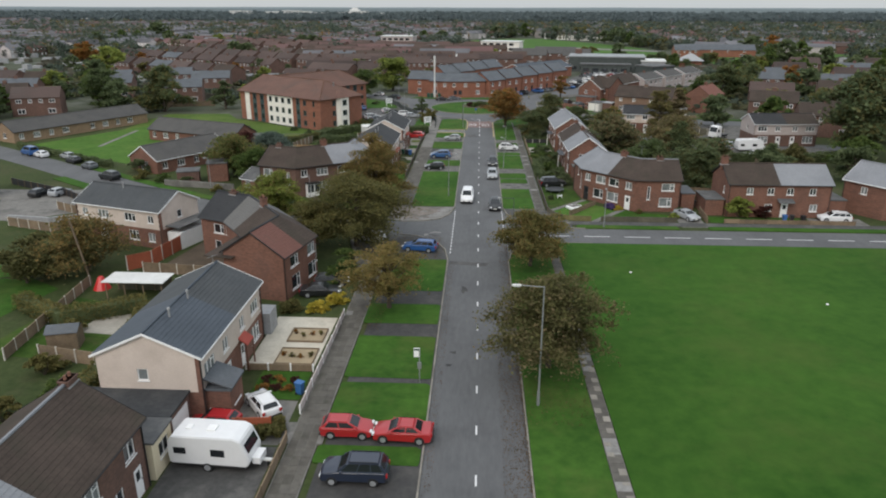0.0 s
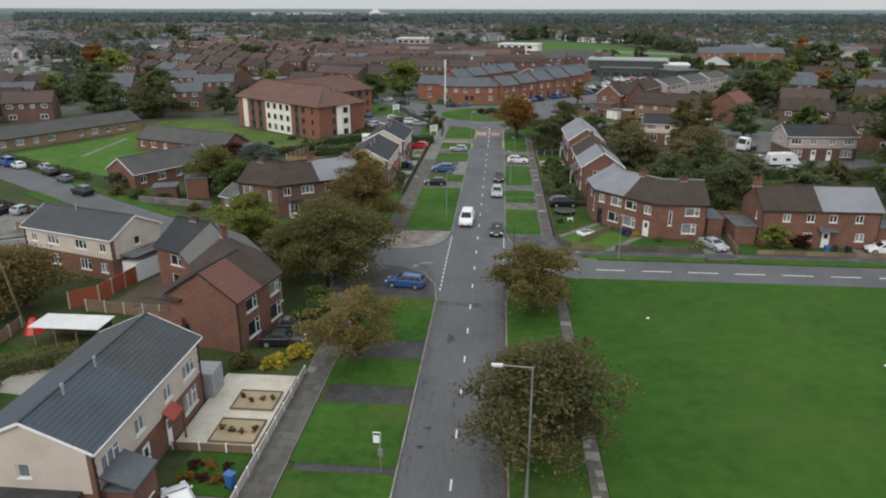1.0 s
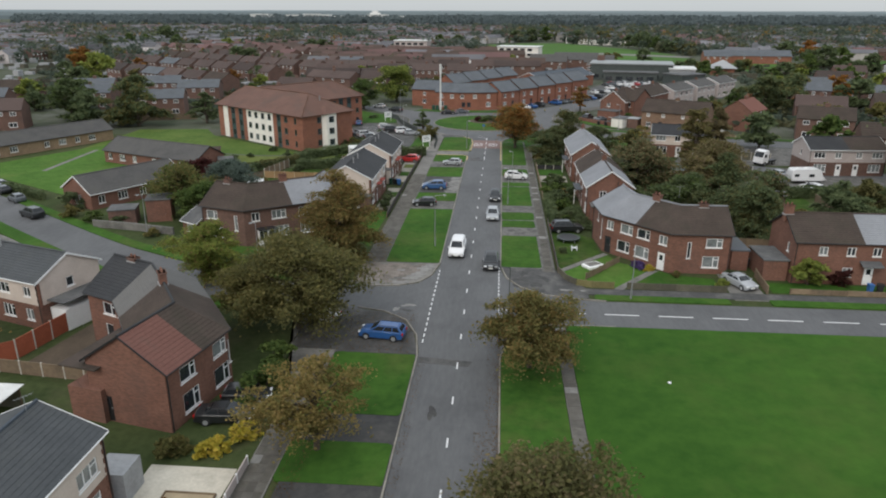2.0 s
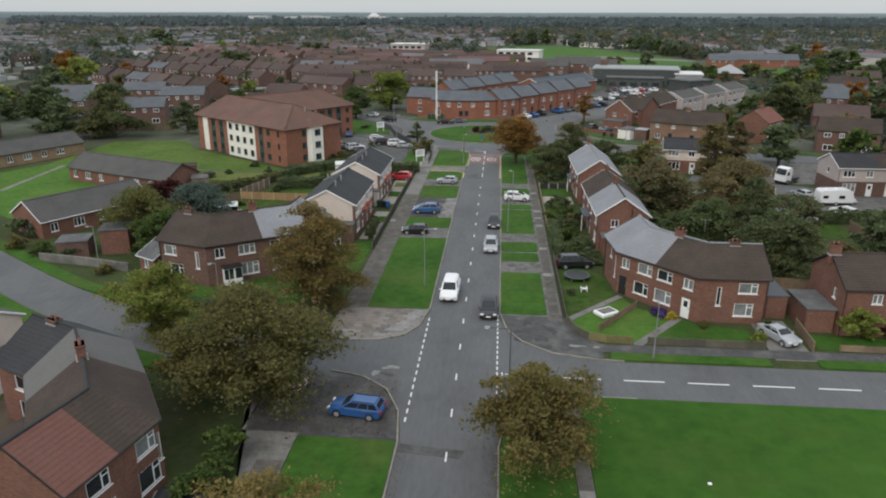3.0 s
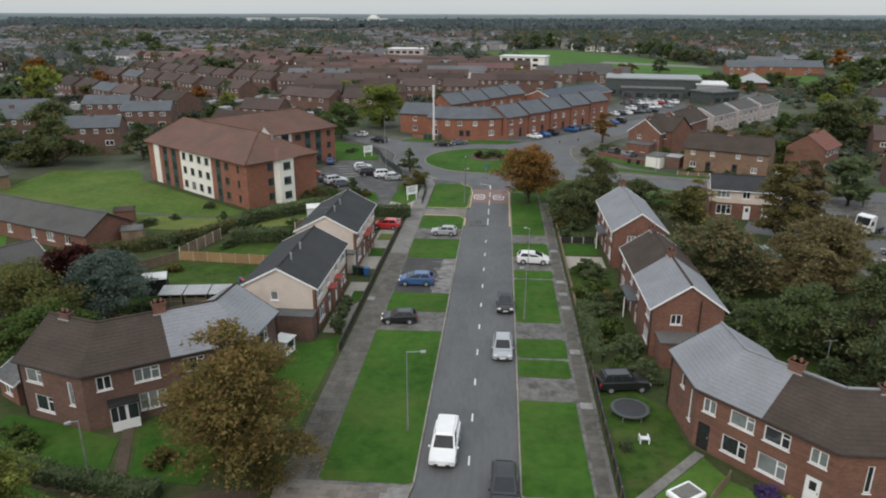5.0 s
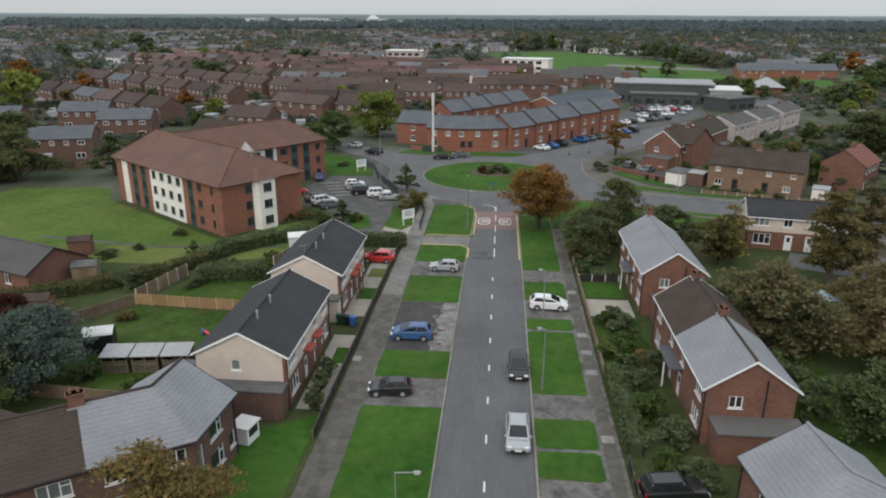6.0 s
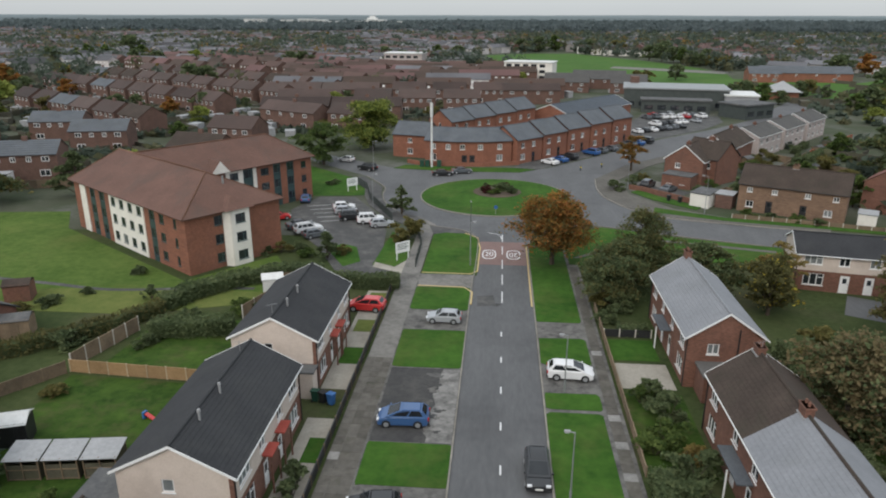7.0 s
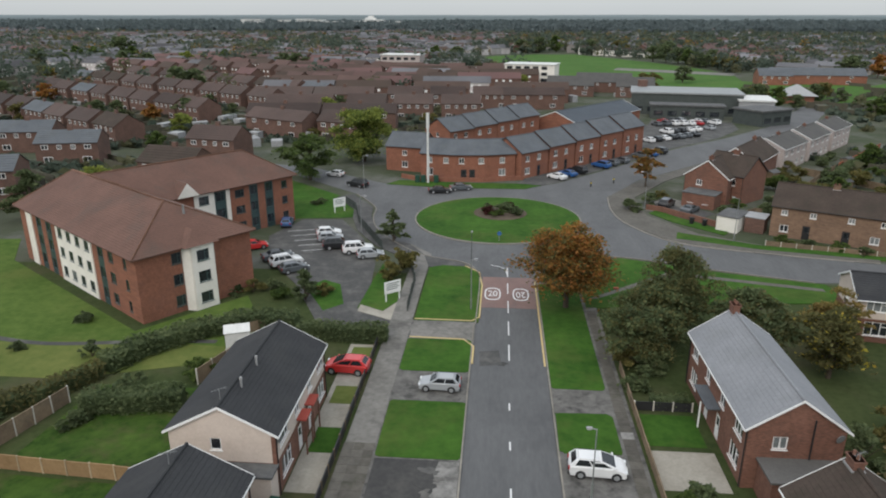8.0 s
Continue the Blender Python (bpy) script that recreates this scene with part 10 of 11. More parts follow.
# slanting rows north-west of the roundabout
DV, NV = Vector((-0.82, 0.57)), Vector((0.57, 0.82))
for off, start, count in ((-32, -28, 6), (0, -12, 9), (28, -6, 10), (54, -2, 10)):
    u = start
    for k in range(count):
        i = rh.choice([0, 0, 1, 0, 0, 3])
        c = Vector((-84, 291)) + NV * (off + rh.uniform(-0.6, 0.6)) - DV * (-14.0 * k - 9 + -u - 9)
        settle(i, c.x, c.y, -35 + rh.uniform(-1.5, 1.5))
for off in (-16, 41):
    a_, b_ = Vector((-84, 285)) + NV * off - DV * 24, Vector((-84, 285)) + NV * off + DV * 130
    slab("road_estate", ribbon([a_, b_], 6.0), 0.02, M["concrete"], "grey estate street between rows of houses", "road", z0=-0.02)
    for k in range(9):
        c = a_.lerp(b_, 0.08 + 0.1 * k) + NV * rh.choice([2.2, -2.2])
        car(rh.choice(["hatch", "suv"]), rh.choice(["white", "silver", "black", "red", "grey"]), c.x, c.y, -35, 0.025, "parked in an estate street", True)
settle(2, -57, 272, -28)
settle(0, -40, 268, -20)
# level rows east of them
for y0, x0, x1 in ((284, -60, -24), (306, -62, -2), (330, -74, 16)):
    x = x0
    while x < x1:
        i = rh.choice([2, 2, 0])
        settle(i, x, y0 + (x - x0) * 0.04 + rh.uniform(-0.8, 0.8), 2 + rh.uniform(-2, 2))
        x += 20.5 if i == 2 else 14.2
# grey-roofed houses behind the care home and left
for x, y, a, i in ((-90.4, 207.4, 16, 3), (-91.4, 235.4, 12, 3), (-60, 217, -14, 1), (-109.5, 248, 10, 3), (-126, 236, 12, 3), (-117, 218, 14, 3), (-118, 180, 20, 0), (-132, 188, 20, 1), (-140, 205, 14, 3), (-62, 242, -12, 0),
                   (-144, 226, 12, 1), (-160, 230, -12, 0), (-150, 180, 14, 0), (-170, 200, 10, 0), (-128, 160, 50, 0), (-140, 172, 40, 0), (-180, 225, -8, 0)):
    settle(i, x, y, a)
white_room = thing("conservatory", pose(-91.6, 200.4, 0, 0, 0, 16), "white framed conservatory behind a brick house", "conservatory")
part("dwarf_wall", box(-2.0, -1.4, 0, 2.0, 1.4, 0.6), M["upvc"], white_room)
for k in range(6):
    part("pane", box(-1.85 + k * 0.62, -1.43, 0.7, -1.3 + k * 0.62, -1.36, 2.0, 0.01), M["glass"], white_room)
part("frame", box(-1.96, -1.35, 0.6, 1.96, 1.36, 2.1), M["upvc"], white_room)
part("roof", box(-2.1, -1.55, 2.1, 2.1, 1.4, 2.2, 0.04), M["sheet_dull"], white_room)
fence("dark boarded garden fence beside a care home lawn", [(-97.0, 193.2), (-86.0, 196.6), (-77.5, 199.4)], 1.6, "timber", "timber", 1.8, "panel")
# to the east
for x, y, a, i in ((78, 160, -14, 1), (100, 152, -10, 0), (92, 176, -12, 1), (112, 168, -12, 3), (76, 184, -20, 1), (100, 192, -20, 0), (120, 188, -20, 1), (84, 206, -18, 0), (106, 212, -18, 1),
                   (128, 212, -18, 3), (97, 246, -16, 3), (116, 238, -16, 3), (140, 234, -16, 0), (110, 262, -14, 3), (134, 262, -14, 0), (154, 258, -14, 1), (122, 286, -12, 0), (148, 288, -12, 3), (174, 282, -12, 0),
                   (140, 314, -10, 0), (166, 314, -10, 1), (192, 308, -10, 0), (90, 120, -20, 1), (106, 130, -20, 0), (122, 142, -20, 3), (92, 100, -30, 1), (142, 162, -20, 0), (150, 190, -20, 1), (168, 215, -20, 0), (180, 240, -16, 0)):
    settle(i, x, y, a)

redroof = far_house("brick house with a faded orange-red tiled roof", 9.0, 7.0, 4.8, 7.2, "brick", "roof_orange", True, "house", "")
redroof.matrix_basis = pose(62.5, 197.0, 0, 0, 0, 50)

# shops, school and sheds
for label, x, y, a, w, d, h, wall, roof in (("large grey metal-roofed hall with dark front", 58, 329, -10, 33, 19, 6.4, "steel_dark", "steel"), ("grey hall porch with a white roof edge", 77, 321, -10, 10, 14, 5.0, "sheet_dull", "steel_white"), ("dark flat-roofed shop building", 74, 304, 32, 12, 10, 4.0, "steel_dark", "felt"),
                                            ("low flat-roofed shop with dark front", 55, 313.4, -10, 21, 6, 3.8, "steel_dark", "felt"), ("white flat-roofed modern building", 13, 427, -14, 23, 12, 8.2, "render_white", "steel_white"),
                                            ("long low pale flat-roofed building", -14, 462, 3, 36, 12, 3.6, "sheet_dull", "steel_white"), ("pale blocky flat-roofed building far off", -56, 492, -6, 22, 14, 8.6, "render_pink", "steel_white"), ("large white shed far off", -640, 1190, 0, 52, 24, 9.0, "steel_white", "steel_white"),
                                            ("white shed among far houses", -420, 640, 10, 34, 12, 5.0, "steel_white", "steel_white"), ("low grey flat-roofed building among houses", -30, 520, 4, 46, 12, 4.0, "sheet_dull", "felt")):
    e = thing("commercial_building", pose(x, y, 0, 0, 0, a), label, "building")
    part("wall", box(-w / 2, -d / 2, 0, w / 2, d / 2, h), M[wall], e)
    part("roof", box(-w / 2 - 0.4, -d / 2 - 0.4, h, w / 2 + 0.4, d / 2 + 0.4, h + 0.5, 0.05), M[roof], e)
    for z in ((1.0,) if h < 7 else (1.0, 3.6, 6.2)):
        for k in range(int(w / 4)):
            part("window", box(-w / 2 + 1 + k * 4, -d / 2 - 0.06, z, -w / 2 + 3.6 + k * 4, -d / 2 + 0.02, z + 1.4), M["glass"], e)
pavilion = thing("pavilion", pose(104, 357, 0, 0, 0, -12) @ Matrix.Scale(0.85, 4), "red brick pavilion with a pale pyramid roof", "building")
part("wall", box(-6, -6, 0, 6, 6, 3.6), M["brick_orange"], pavilion)
bm = bmesh.new()
base_c = [bm.verts.new(v) for v in ((-7.4, -7.4, 3.4), (7.4, -7.4, 3.4), (7.4, 7.4, 3.4), (-7.4, 7.4, 3.4))]
tip_v = bm.verts.new((0, 0, 7.6))
for k in range(4):
    bm.faces.new((base_c[k], base_c[(k + 1) % 4], tip_v))
bm.faces.new(base_c[::-1])
part("roof", bm, M["sheet_dull"], pavilion)
for x, y, a, ln, wd in ((41, 392, -8, 22, 15), (50, 372, -8, 14, 11), (26, 376, -8, 18, 12)):
    far_house("brown brick school block with dark tiled roof", ln, wd, 4.2, 7.2, "brick_dark", "roof_greybrown", False, "school_building", "school blocks").matrix_basis = pose(x, y, 0, 0, 0, a)
for x, y, ln, lab in ((141, 431, 40, "long red brick building with grey slate roof"), (121, 427, 14, "red brick wing with grey slate roof")):
    far_house(lab, ln, 11, 4.2, 7.0, "brick_orange", "roof_slate", False, "school_building", "").matrix_basis = pose(x, y, 0, 0, 0, -6)
stack = thing("chimney_stack", pose(46.5, 340, 0), "dark square chimney stack", "chimney")
part("shaft", box(-1.4, -1.4, 0, 1.4, 1.4, 9.0), M["brick_dark"], stack)
for k in range(9):
    e = thing("commercial_building", pose(-640 + k * 46 + rh.uniform(-8, 8), 1880 + rh.uniform(-60, 60), 0), "distant white industrial shed", "building", "industrial sheds")
    w, d, h = rh.uniform(36, 62), 40, rh.uniform(12, 19)
    part("wall", box(-w / 2, -d / 2, 0, w / 2, d / 2, h), M["steel_white"], e)
    part("roof", box(-w / 2 - 1, -d / 2 - 1, h, w / 2 + 1, d / 2 + 1, h + 0.8), M["steel_white"], e)
tower = thing("factory_tower", pose(-330, 1900, 0), "distant white factory tower", "tower")
part("shaft", box(-7, -7, 0, 7, 7, 26.5), M["steel_white"], tower)
part("head", box(-13, -8, 18, 13, 8, 22), M["steel_white"], tower)
for k in range(6):
    e = far_house("white rendered house at the edge of a playing field", 7.5, 7, 4.4, 6.4, "render_white", "roof_brown", False, "house", "white houses by the field")
    e.matrix_basis = pose(63 + k * 9.4 + rh.uniform(-1, 1), 668 - k * 9.5 + rh.uniform(-2, 2), 0, 0, 0, rh.uniform(-8, 8))

# trees between the houses, copied from a few grown ones
GROWN = [make_tree("dark green tree among houses", 8.5, 4.4, 1.2, "leaf_dark", n=1100, size=0.66, seed=60, lobes=30), make_tree("green tree among houses", 8.0, 4.0, 1.2, "leaf_green", n=1100, size=0.66, seed=61, lobes=30),
         make_tree("browning tree among houses", 7.5, 4.2, 1.2, "leaf_olive", n=1100, size=0.66, seed=62, lobes=30), make_tree("orange autumn tree among houses", 7.0, 3.6, 1.2, "leaf_orange", n=1100, size=0.66, seed=63, lobes=26),
         make_tree("yellow-green tree among houses", 7.5, 3.8, 1.2, "leaf_lime", n=1100, size=0.66, seed=64, lobes=28)]
first_t = [True] * 5
PLACES = [(-150, 262), (-166, 300), (-120, 300), (-92, 292), (-60, 330), (-132, 338), (-180, 340), (-100, 372), (-40, 372), (-20, 330), (-150, 400), (-205, 395), (-70, 415), (-30, 400), (-120, 450), (-200, 450), (-60, 470), (-10, 440), (-250, 470), (-160, 500),
          (-128, 172), (-146, 160), (-118, 152), (-96, 176), (-108, 168), (-134, 222), (-90, 208), (-70, 206), (70, 160), (58, 172), (76, 190), (90, 160), (110, 156), (56, 196), (70, 214), (88, 218), (104, 200), (124, 200), (62, 224), (80, 238), (100, 244), (122, 250), (140, 222), (160, 236),
          (92, 268), (112, 270), (136, 274), (160, 272), (108, 292), (130, 296), (156, 300), (184, 296), (120, 320), (150, 324), (176, 328), (204, 322), (140, 350), (170, 356), (198, 356), (228, 350), (84, 132), (96, 142), (78, 118), (110, 118), (66, 122), (58, 114), (120, 150), (140, 148), (160, 176), (180, 200),
          (200, 236), (220, 280), (128, 410), (170, 420), (196, 420), (100, 405), (52, 400), (30, 470), (60, 450), (90, 440), (20, 500), (190, 470), (230, 440), (260, 410), (250, 330), (48, 346), (90, 350), (100, 366), (84, 372), (46, 246), (54, 262), (66, 276)]
rp = random.Random(99)
for k in range(30):
    y = rp.uniform(268, 350)
    PLACES.append((-18 - rp.random() * (0.6 * y - 20), y))
for k in range(55):
    x = rp.uniform(58, 230)
    PLACES.append((x, rp.uniform(max(105, x * 0.85), 345)))
for k in range(30):
    PLACES.append((rp.uniform(-175, -92), rp.uniform(150, 250)))
PLACES += [(66, 222), (74, 240), (80, 246), (60, 218), (82, 222), (90, 236), (86, 250), (95, 262), (76, 218), (68, 203)]
PLACES = [q for q in PLACES if q[1] < 375 and not (-114 < q[0] < -78 and q[1] < 180) and not (44 < q[0] < 78 and q[1] < 160) and not (-60 < q[0] < -20 and q[1] < 262) and not (30 < q[0] < 104 and 240 < q[1] < 375 and q not in ((80, 246), (86, 250), (95, 262)))]
PLACES += [(60, 392), (82, 432), (30, 404), (6, 404)]
NE_ROAD = [(58, 270), (76, 295), (94, 327), (110, 349), (128, 370), (157, 403), (185, 432)]


def near_line(x, y, line, gap):
    for (ax, ay), (bx, by) in zip(line, line[1:]):
        t = max(0.0, min(1.0, ((x - ax) * (bx - ax) + (y - ay) * (by - ay)) / ((bx - ax) ** 2 + (by - ay) ** 2)))
        if math.hypot(x - ax - t * (bx - ax), y - ay - t * (by - ay)) < gap:
            return True
    return False


PLACES = [q for q in PLACES if not near_line(*q, NE_ROAD, 10) and not (-114 < q[0] < -76 and 192 < q[1] < 264)]
GROWN_H = (8.5, 8.0, 7.5, 7.0, 7.5)


def plant(i, x, y, s, rise=1.0):
    m = pose(x, y, 0, 0, 0, rh.uniform(0, 360)) @ Matrix.Diagonal((s, s, s * rise, 1))
    if first_t[i]:
        first_t[i] = False
        GROWN[i].matrix_basis = m
    else:
        sc = GROWN[i].scale
        copy_thing(GROWN[i], m @ Matrix.Diagonal((1 / sc.x, 1 / sc.y, 1 / sc.z, 1)))


for x, y in PLACES:
    s = rh.uniform(0.35, 0.65) if 50 < x < 96 and 195 < y < 265 else rh.uniform(0.55, 1.15) if x > 0 else rh.uniform(0.4, 0.85) if y > 250 else rh.uniform(0.6, 1.1)
    plant(rh.choice([0, 0, 0, 1, 1, 2, 2, 3, 4]), x + rh.uniform(-4, 4), y + rh.uniform(-4, 4), s, rh.uniform(0.9, 1.15))
# trees that stand out over the estate's roofs
for x, y, h, i in ((-263, 481, 11, 0), (-255, 490, 9, 0), (-223, 427, 6, 4), (-214, 430, 5.5, 2), (-274, 534, 11, 1), (-258, 530, 10, 1), (-240, 540, 10, 1), (-259, 563, 16, 0), (-215, 487, 10.5, 0), (-205, 492, 9.5, 0), (-187, 506, 9, 4), (-180, 512, 8, 4),
                   (-127, 362, 10.5, 0), (-121, 366, 9.5, 0), (-164, 336, 6.6, 3), (-148, 275, 12, 4), (-201, 353, 10, 3), (-207, 360, 9, 2), (-238, 580, 7, 0), (-167, 514, 9, 1), (-150, 517, 7, 0), (-114, 482, 10, 0), (-122, 486, 9, 0), (-104, 523, 7.5, 2),
                   (-80, 249, 4.4, 1), (-184, 455, 6, 4), (-117, 366, 5, 1), (-60, 505, 9, 0), (-30, 560, 10, 0), (-46, 575, 9, 1), (-80, 560, 10, 0), (100, 584, 10, 0), (106, 572, 11, 0), (111, 560, 10, 0), (114, 548, 9, 1), (117, 537, 9, 0), (119, 526, 8, 0),
                   (122, 514, 8, 2), (126, 500, 8, 2), (118, 566, 10, 0), (128, 545, 10, 0), (30, 690, 12, 0), (44, 696, 12, 1), (70, 690, 11, 0), (92, 668, 11, 2), (15, 684, 11, 0), (120, 630, 11, 0), (170, 462, 10, 0), (176, 470, 11, 0), (184, 462, 10, 3),
                   (80, 338, 7, 0), (86, 344, 7.5, 0), (91, 340, 6.5, 1), (96, 337, 5.0, 0), (113, 364, 6.0, 0), (118, 368, 6.5, 2), (88, 350, 7.0, 2), (122, 362, 4.0, 0), (150, 376, 10, 0), (160, 382, 11, 0), (172, 392, 10, 1)):
    plant(i, x, y, h / GROWN_H[i], rh.uniform(0.95, 1.1))

# the far town and woods, past counting
M["town_roof"] = material("far_slate_roofs", (0.062, 0.062, 0.068), (0.138, 0.136, 0.145), 0.06, 0.008, 0.9, 0.0, island=0.5)
M["town_roof_red"] = material("far_red_brown_roofs", (0.058, 0.037, 0.031), (0.110, 0.066, 0.055), 0.06, 0.008, 0.9, 0.0, island=0.45)
M["town_wall"] = material("far_walls", (0.12, 0.10, 0.09), (0.50, 0.48, 0.46), 0.05, 0.01, 0.9, 0.0, island=0.6)
# a little haze is mixed into the colour of the far greens
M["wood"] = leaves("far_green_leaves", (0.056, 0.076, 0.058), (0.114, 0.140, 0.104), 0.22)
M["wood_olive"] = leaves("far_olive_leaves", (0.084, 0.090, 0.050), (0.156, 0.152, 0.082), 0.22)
M["wood_gold"] = leaves("far_autumn_leaves", (0.140, 0.095, 0.030), (0.260, 0.170, 0.055), 0.22)
rt = np.random.default_rng(5)
FIELD = [(-14, 530), (-12, 632), (24, 662), (56, 664), (96, 576), (116, 508), (118, 470), (112, 440), (160, 420), (215, 470), (235, 440), (178, 398), (150, 376), (116, 352), (106, 354), (100, 380), (52, 430)]


def in_field(x, y, grow=8.0):
    cx, cy = 75, 510
    d = math.hypot(x - cx, y - cy) + 1e-6
    px, py = x - (x - cx) / d * grow, y - (y - cy) / d * grow
    inside = False
    for (ax, ay), (bx, by) in zip(FIELD, FIELD[1:] + FIELD[:1]):
        if (ay > py) != (by > py) and px < (bx - ax) * (py - ay) / (by - ay) + ax:
            inside = not inside
    return inside


TOWN = {"brick_walls": ([], []), "walls": ([], []), "roofs": ([], []), "red_roofs": ([], []), "windows": ([], [])}


def town_house(x, y, yaw, L, W, e_, r_, red, windows=True):
    c, s = math.cos(yaw), math.sin(yaw)

    def put(key, points, faces):
        v, f = TOWN[key]
        b = len(v)
        v.extend((x + px * c - py * s, y + px * s + py * c, pz) for px, py, pz in points)
        f.extend(tuple(b + i for i in q) for q in faces)

    put("brick_walls" if red else "walls", [(-L, -W, 0), (L, -W, 0), (L, W, 0), (-L, W, 0), (-L, -W, e_), (L, -W, e_), (L, W, e_), (-L, W, e_), (-L, 0, r_), (L, 0, r_)], [(0, 1, 5, 4), (1, 2, 6, 9, 5), (2, 3, 7, 6), (3, 0, 4, 8, 7)])
    put("red_roofs" if red else "roofs", [(-L - 0.2, -W - 0.3, e_ - 0.1), (L + 0.2, -W - 0.3, e_ - 0.1), (L + 0.2, 0, r_ + 0.1), (-L - 0.2, 0, r_ + 0.1), (L + 0.2, W + 0.3, e_ - 0.1), (-L - 0.2, W + 0.3, e_ - 0.1)], [(0, 1, 2, 3), (3, 2, 4, 5)])
    if windows:
        for k in range(int(L * 2 / 2.9)):
            u = -L + 1.45 + k * 2.9
            for z0, z1 in ((e_ - 1.5, e_ - 0.6), (0.8, 1.9)):
                put("windows", [(u - 0.5, -W - 0.05, z0), (u + 0.5, -W - 0.05, z0), (u + 0.5, -W - 0.05, z1), (u - 0.5, -W - 0.05, z1)], [(0, 1, 2, 3)])


# estate rows behind the nearer ones
for off in (78, 100, 124, 148):
    for k in range(14):
        c = Vector((-96, 300)) + NV * off + DV * (16.5 * k - 6) + NV * rt.normal() * 0.8
        if c.x > -0.7 * c.y and rt.uniform() < 0.9:
            town_house(c.x, c.y, radians(-35), 5.8, 3.7, 4.9, 7.2, True)
for r in range(6):
    x = -88 - r * 4
    while x < (22 if r == 0 else -8):
        L = rt.choice([6, 10, 13])
        town_house(x + L, 352 + r * 20 + rt.normal(), radians(2 + rt.normal() * 2), L, 3.7, 4.9, 7.0, rt.uniform() < 0.92)
        x += 2 * L + rt.choice([0.6, 0.6, 5, 9])
# districts of short streets, each with its own direction
for gx in range(-9, 10):
    for gy in range(0, 9):
        cx, cy = gx * 92 + rt.normal() * 8, 385 + gy * 92 + rt.normal() * 8
        if abs(cx) > 0.68 * cy + 60:
            continue
        turn = rt.choice([-0.6, -0.35, 0.05, 0.3, 0.9, 1.4]) + rt.normal() * 0.05
        c, s = math.cos(turn), math.sin(turn)
        pale = rt.uniform() < 0.3
        for r in range(-3, 4):
            u = -54 + rt.uniform(0, 6)
            while u < 54:
                L = rt.choice([5.2, 5.8, 6.2, 9.5])
                px, py = u + L, r * 19.0 + rt.normal() * 0.7
                u += 2 * L + rt.choice([2.0, 3.0, 6.0])
                x, y = cx + px * c - py * s, cy + px * s + py * c
                if abs(py) > 52 or in_field(x, y, 14.0) or (30 < x < 130 and 570 < y < 690) or (y < 470 and -250 < x < 36) or (-22 < x < 205 and y < 470) or (x > 0 and rt.uniform() < (0.3 if y < 760 else 0.75)) or rt.uniform() < 0.08 or (-80 < x < 10 and 450 < y < 535):
                    continue
                town_house(x, y, turn + (0 if r % 2 else math.pi), L, 3.6, rt.uniform(4.6, 5.1), rt.uniform(6.5, 7.3), (not pale) and rt.uniform() < (0.42 if x < 0 else 0.75), y < 1000)
count = 0
while count < 1500:
    y = 1180 + 1100 * rt.uniform() ** 1.2
    x = rt.uniform(-0.68, 0.6) * y
    if noise.noise((x * 0.004, y * 0.004, 3.0)) > (-0.02 if x < 0 else -0.2):
        continue
    count += 1
    town_house(x, y, rt.choice([0.1, 0.5, 1.2]), rt.uniform(5, 12), 4.0, 5.0, 7.2, rt.uniform() < 0.3, False)
# sheds, garages and conservatories in the gardens
for k in range(1300):
    d = 255 + 620 * rt.uniform() ** 1.3
    a = rt.uniform(-0.7, 0.7)
    x, y = d * math.tan(a) * 0.95, d
    if in_field(x, y) or (-45 < x < 110 and y < 330) or (x > 0 and rt.uniform() < 0.4):
        continue
    w, dd, h = rt.uniform(0.9, 2.2), rt.uniform(0.9, 1.8), rt.uniform(1.2, 2.5)
    key = "pale_sheds" if rt.uniform() < 0.45 else "dark_sheds"
    v, f = TOWN.setdefault(key, ([], []))
    b = len(v)
    yaw = rt.uniform(0, 1.5)
    for pz in (0, h):
        v.extend((x + px * math.cos(yaw) - py * math.sin(yaw), y + px * math.sin(yaw) + py * math.cos(yaw), pz) for px, py in ((-w, -dd), (w, -dd), (w, dd), (-w, dd)))
    f.extend(tuple(b + i for i in q) for q in ((4, 5, 6, 7), (0, 1, 5, 4), (1, 2, 6, 5), (2, 3, 7, 6), (3, 0, 4, 7)))
# garden fences and parked cars of the estate streets
for k in range(900):
    y = rt.uniform(212, 420)
    x = -14 - rt.uniform() * (0.62 * y - 10) if rt.uniform() < 0.68 else 52 + rt.uniform() * (0.6 * y - 40)
    if (-66 < x < -14 and y < 262) or (x > 0 and (x < 104 and y > 262 or x < 70)):
        continue
    L, hh = rt.uniform(2.5, 6.0), rt.uniform(1.0, 1.8)
    a = radians((-35 if x < 0 else 45) + rt.choice([0, 90]) + rt.normal() * 3)
    v, f = TOWN.setdefault("fences", ([], []))
    b = len(v)
    for pz in (0, hh):
        v.extend((x + px * math.cos(a) - py * math.sin(a), y + px * math.sin(a) + py * math.cos(a), pz) for px, py in ((-L, -0.05), (L, -0.05), (L, 0.05), (-L, 0.05)))
    f.extend(tuple(b + i for i in q) for q in ((4, 5, 6, 7), (0, 1, 5, 4), (1, 2, 6, 5), (2, 3, 7, 6), (3, 0, 4, 7)))
town = thing("far_town", pose(0, 0, 0), "distant streets of small brick houses with brown and slate roofs", "houses")
town["kind"] = "stuff"
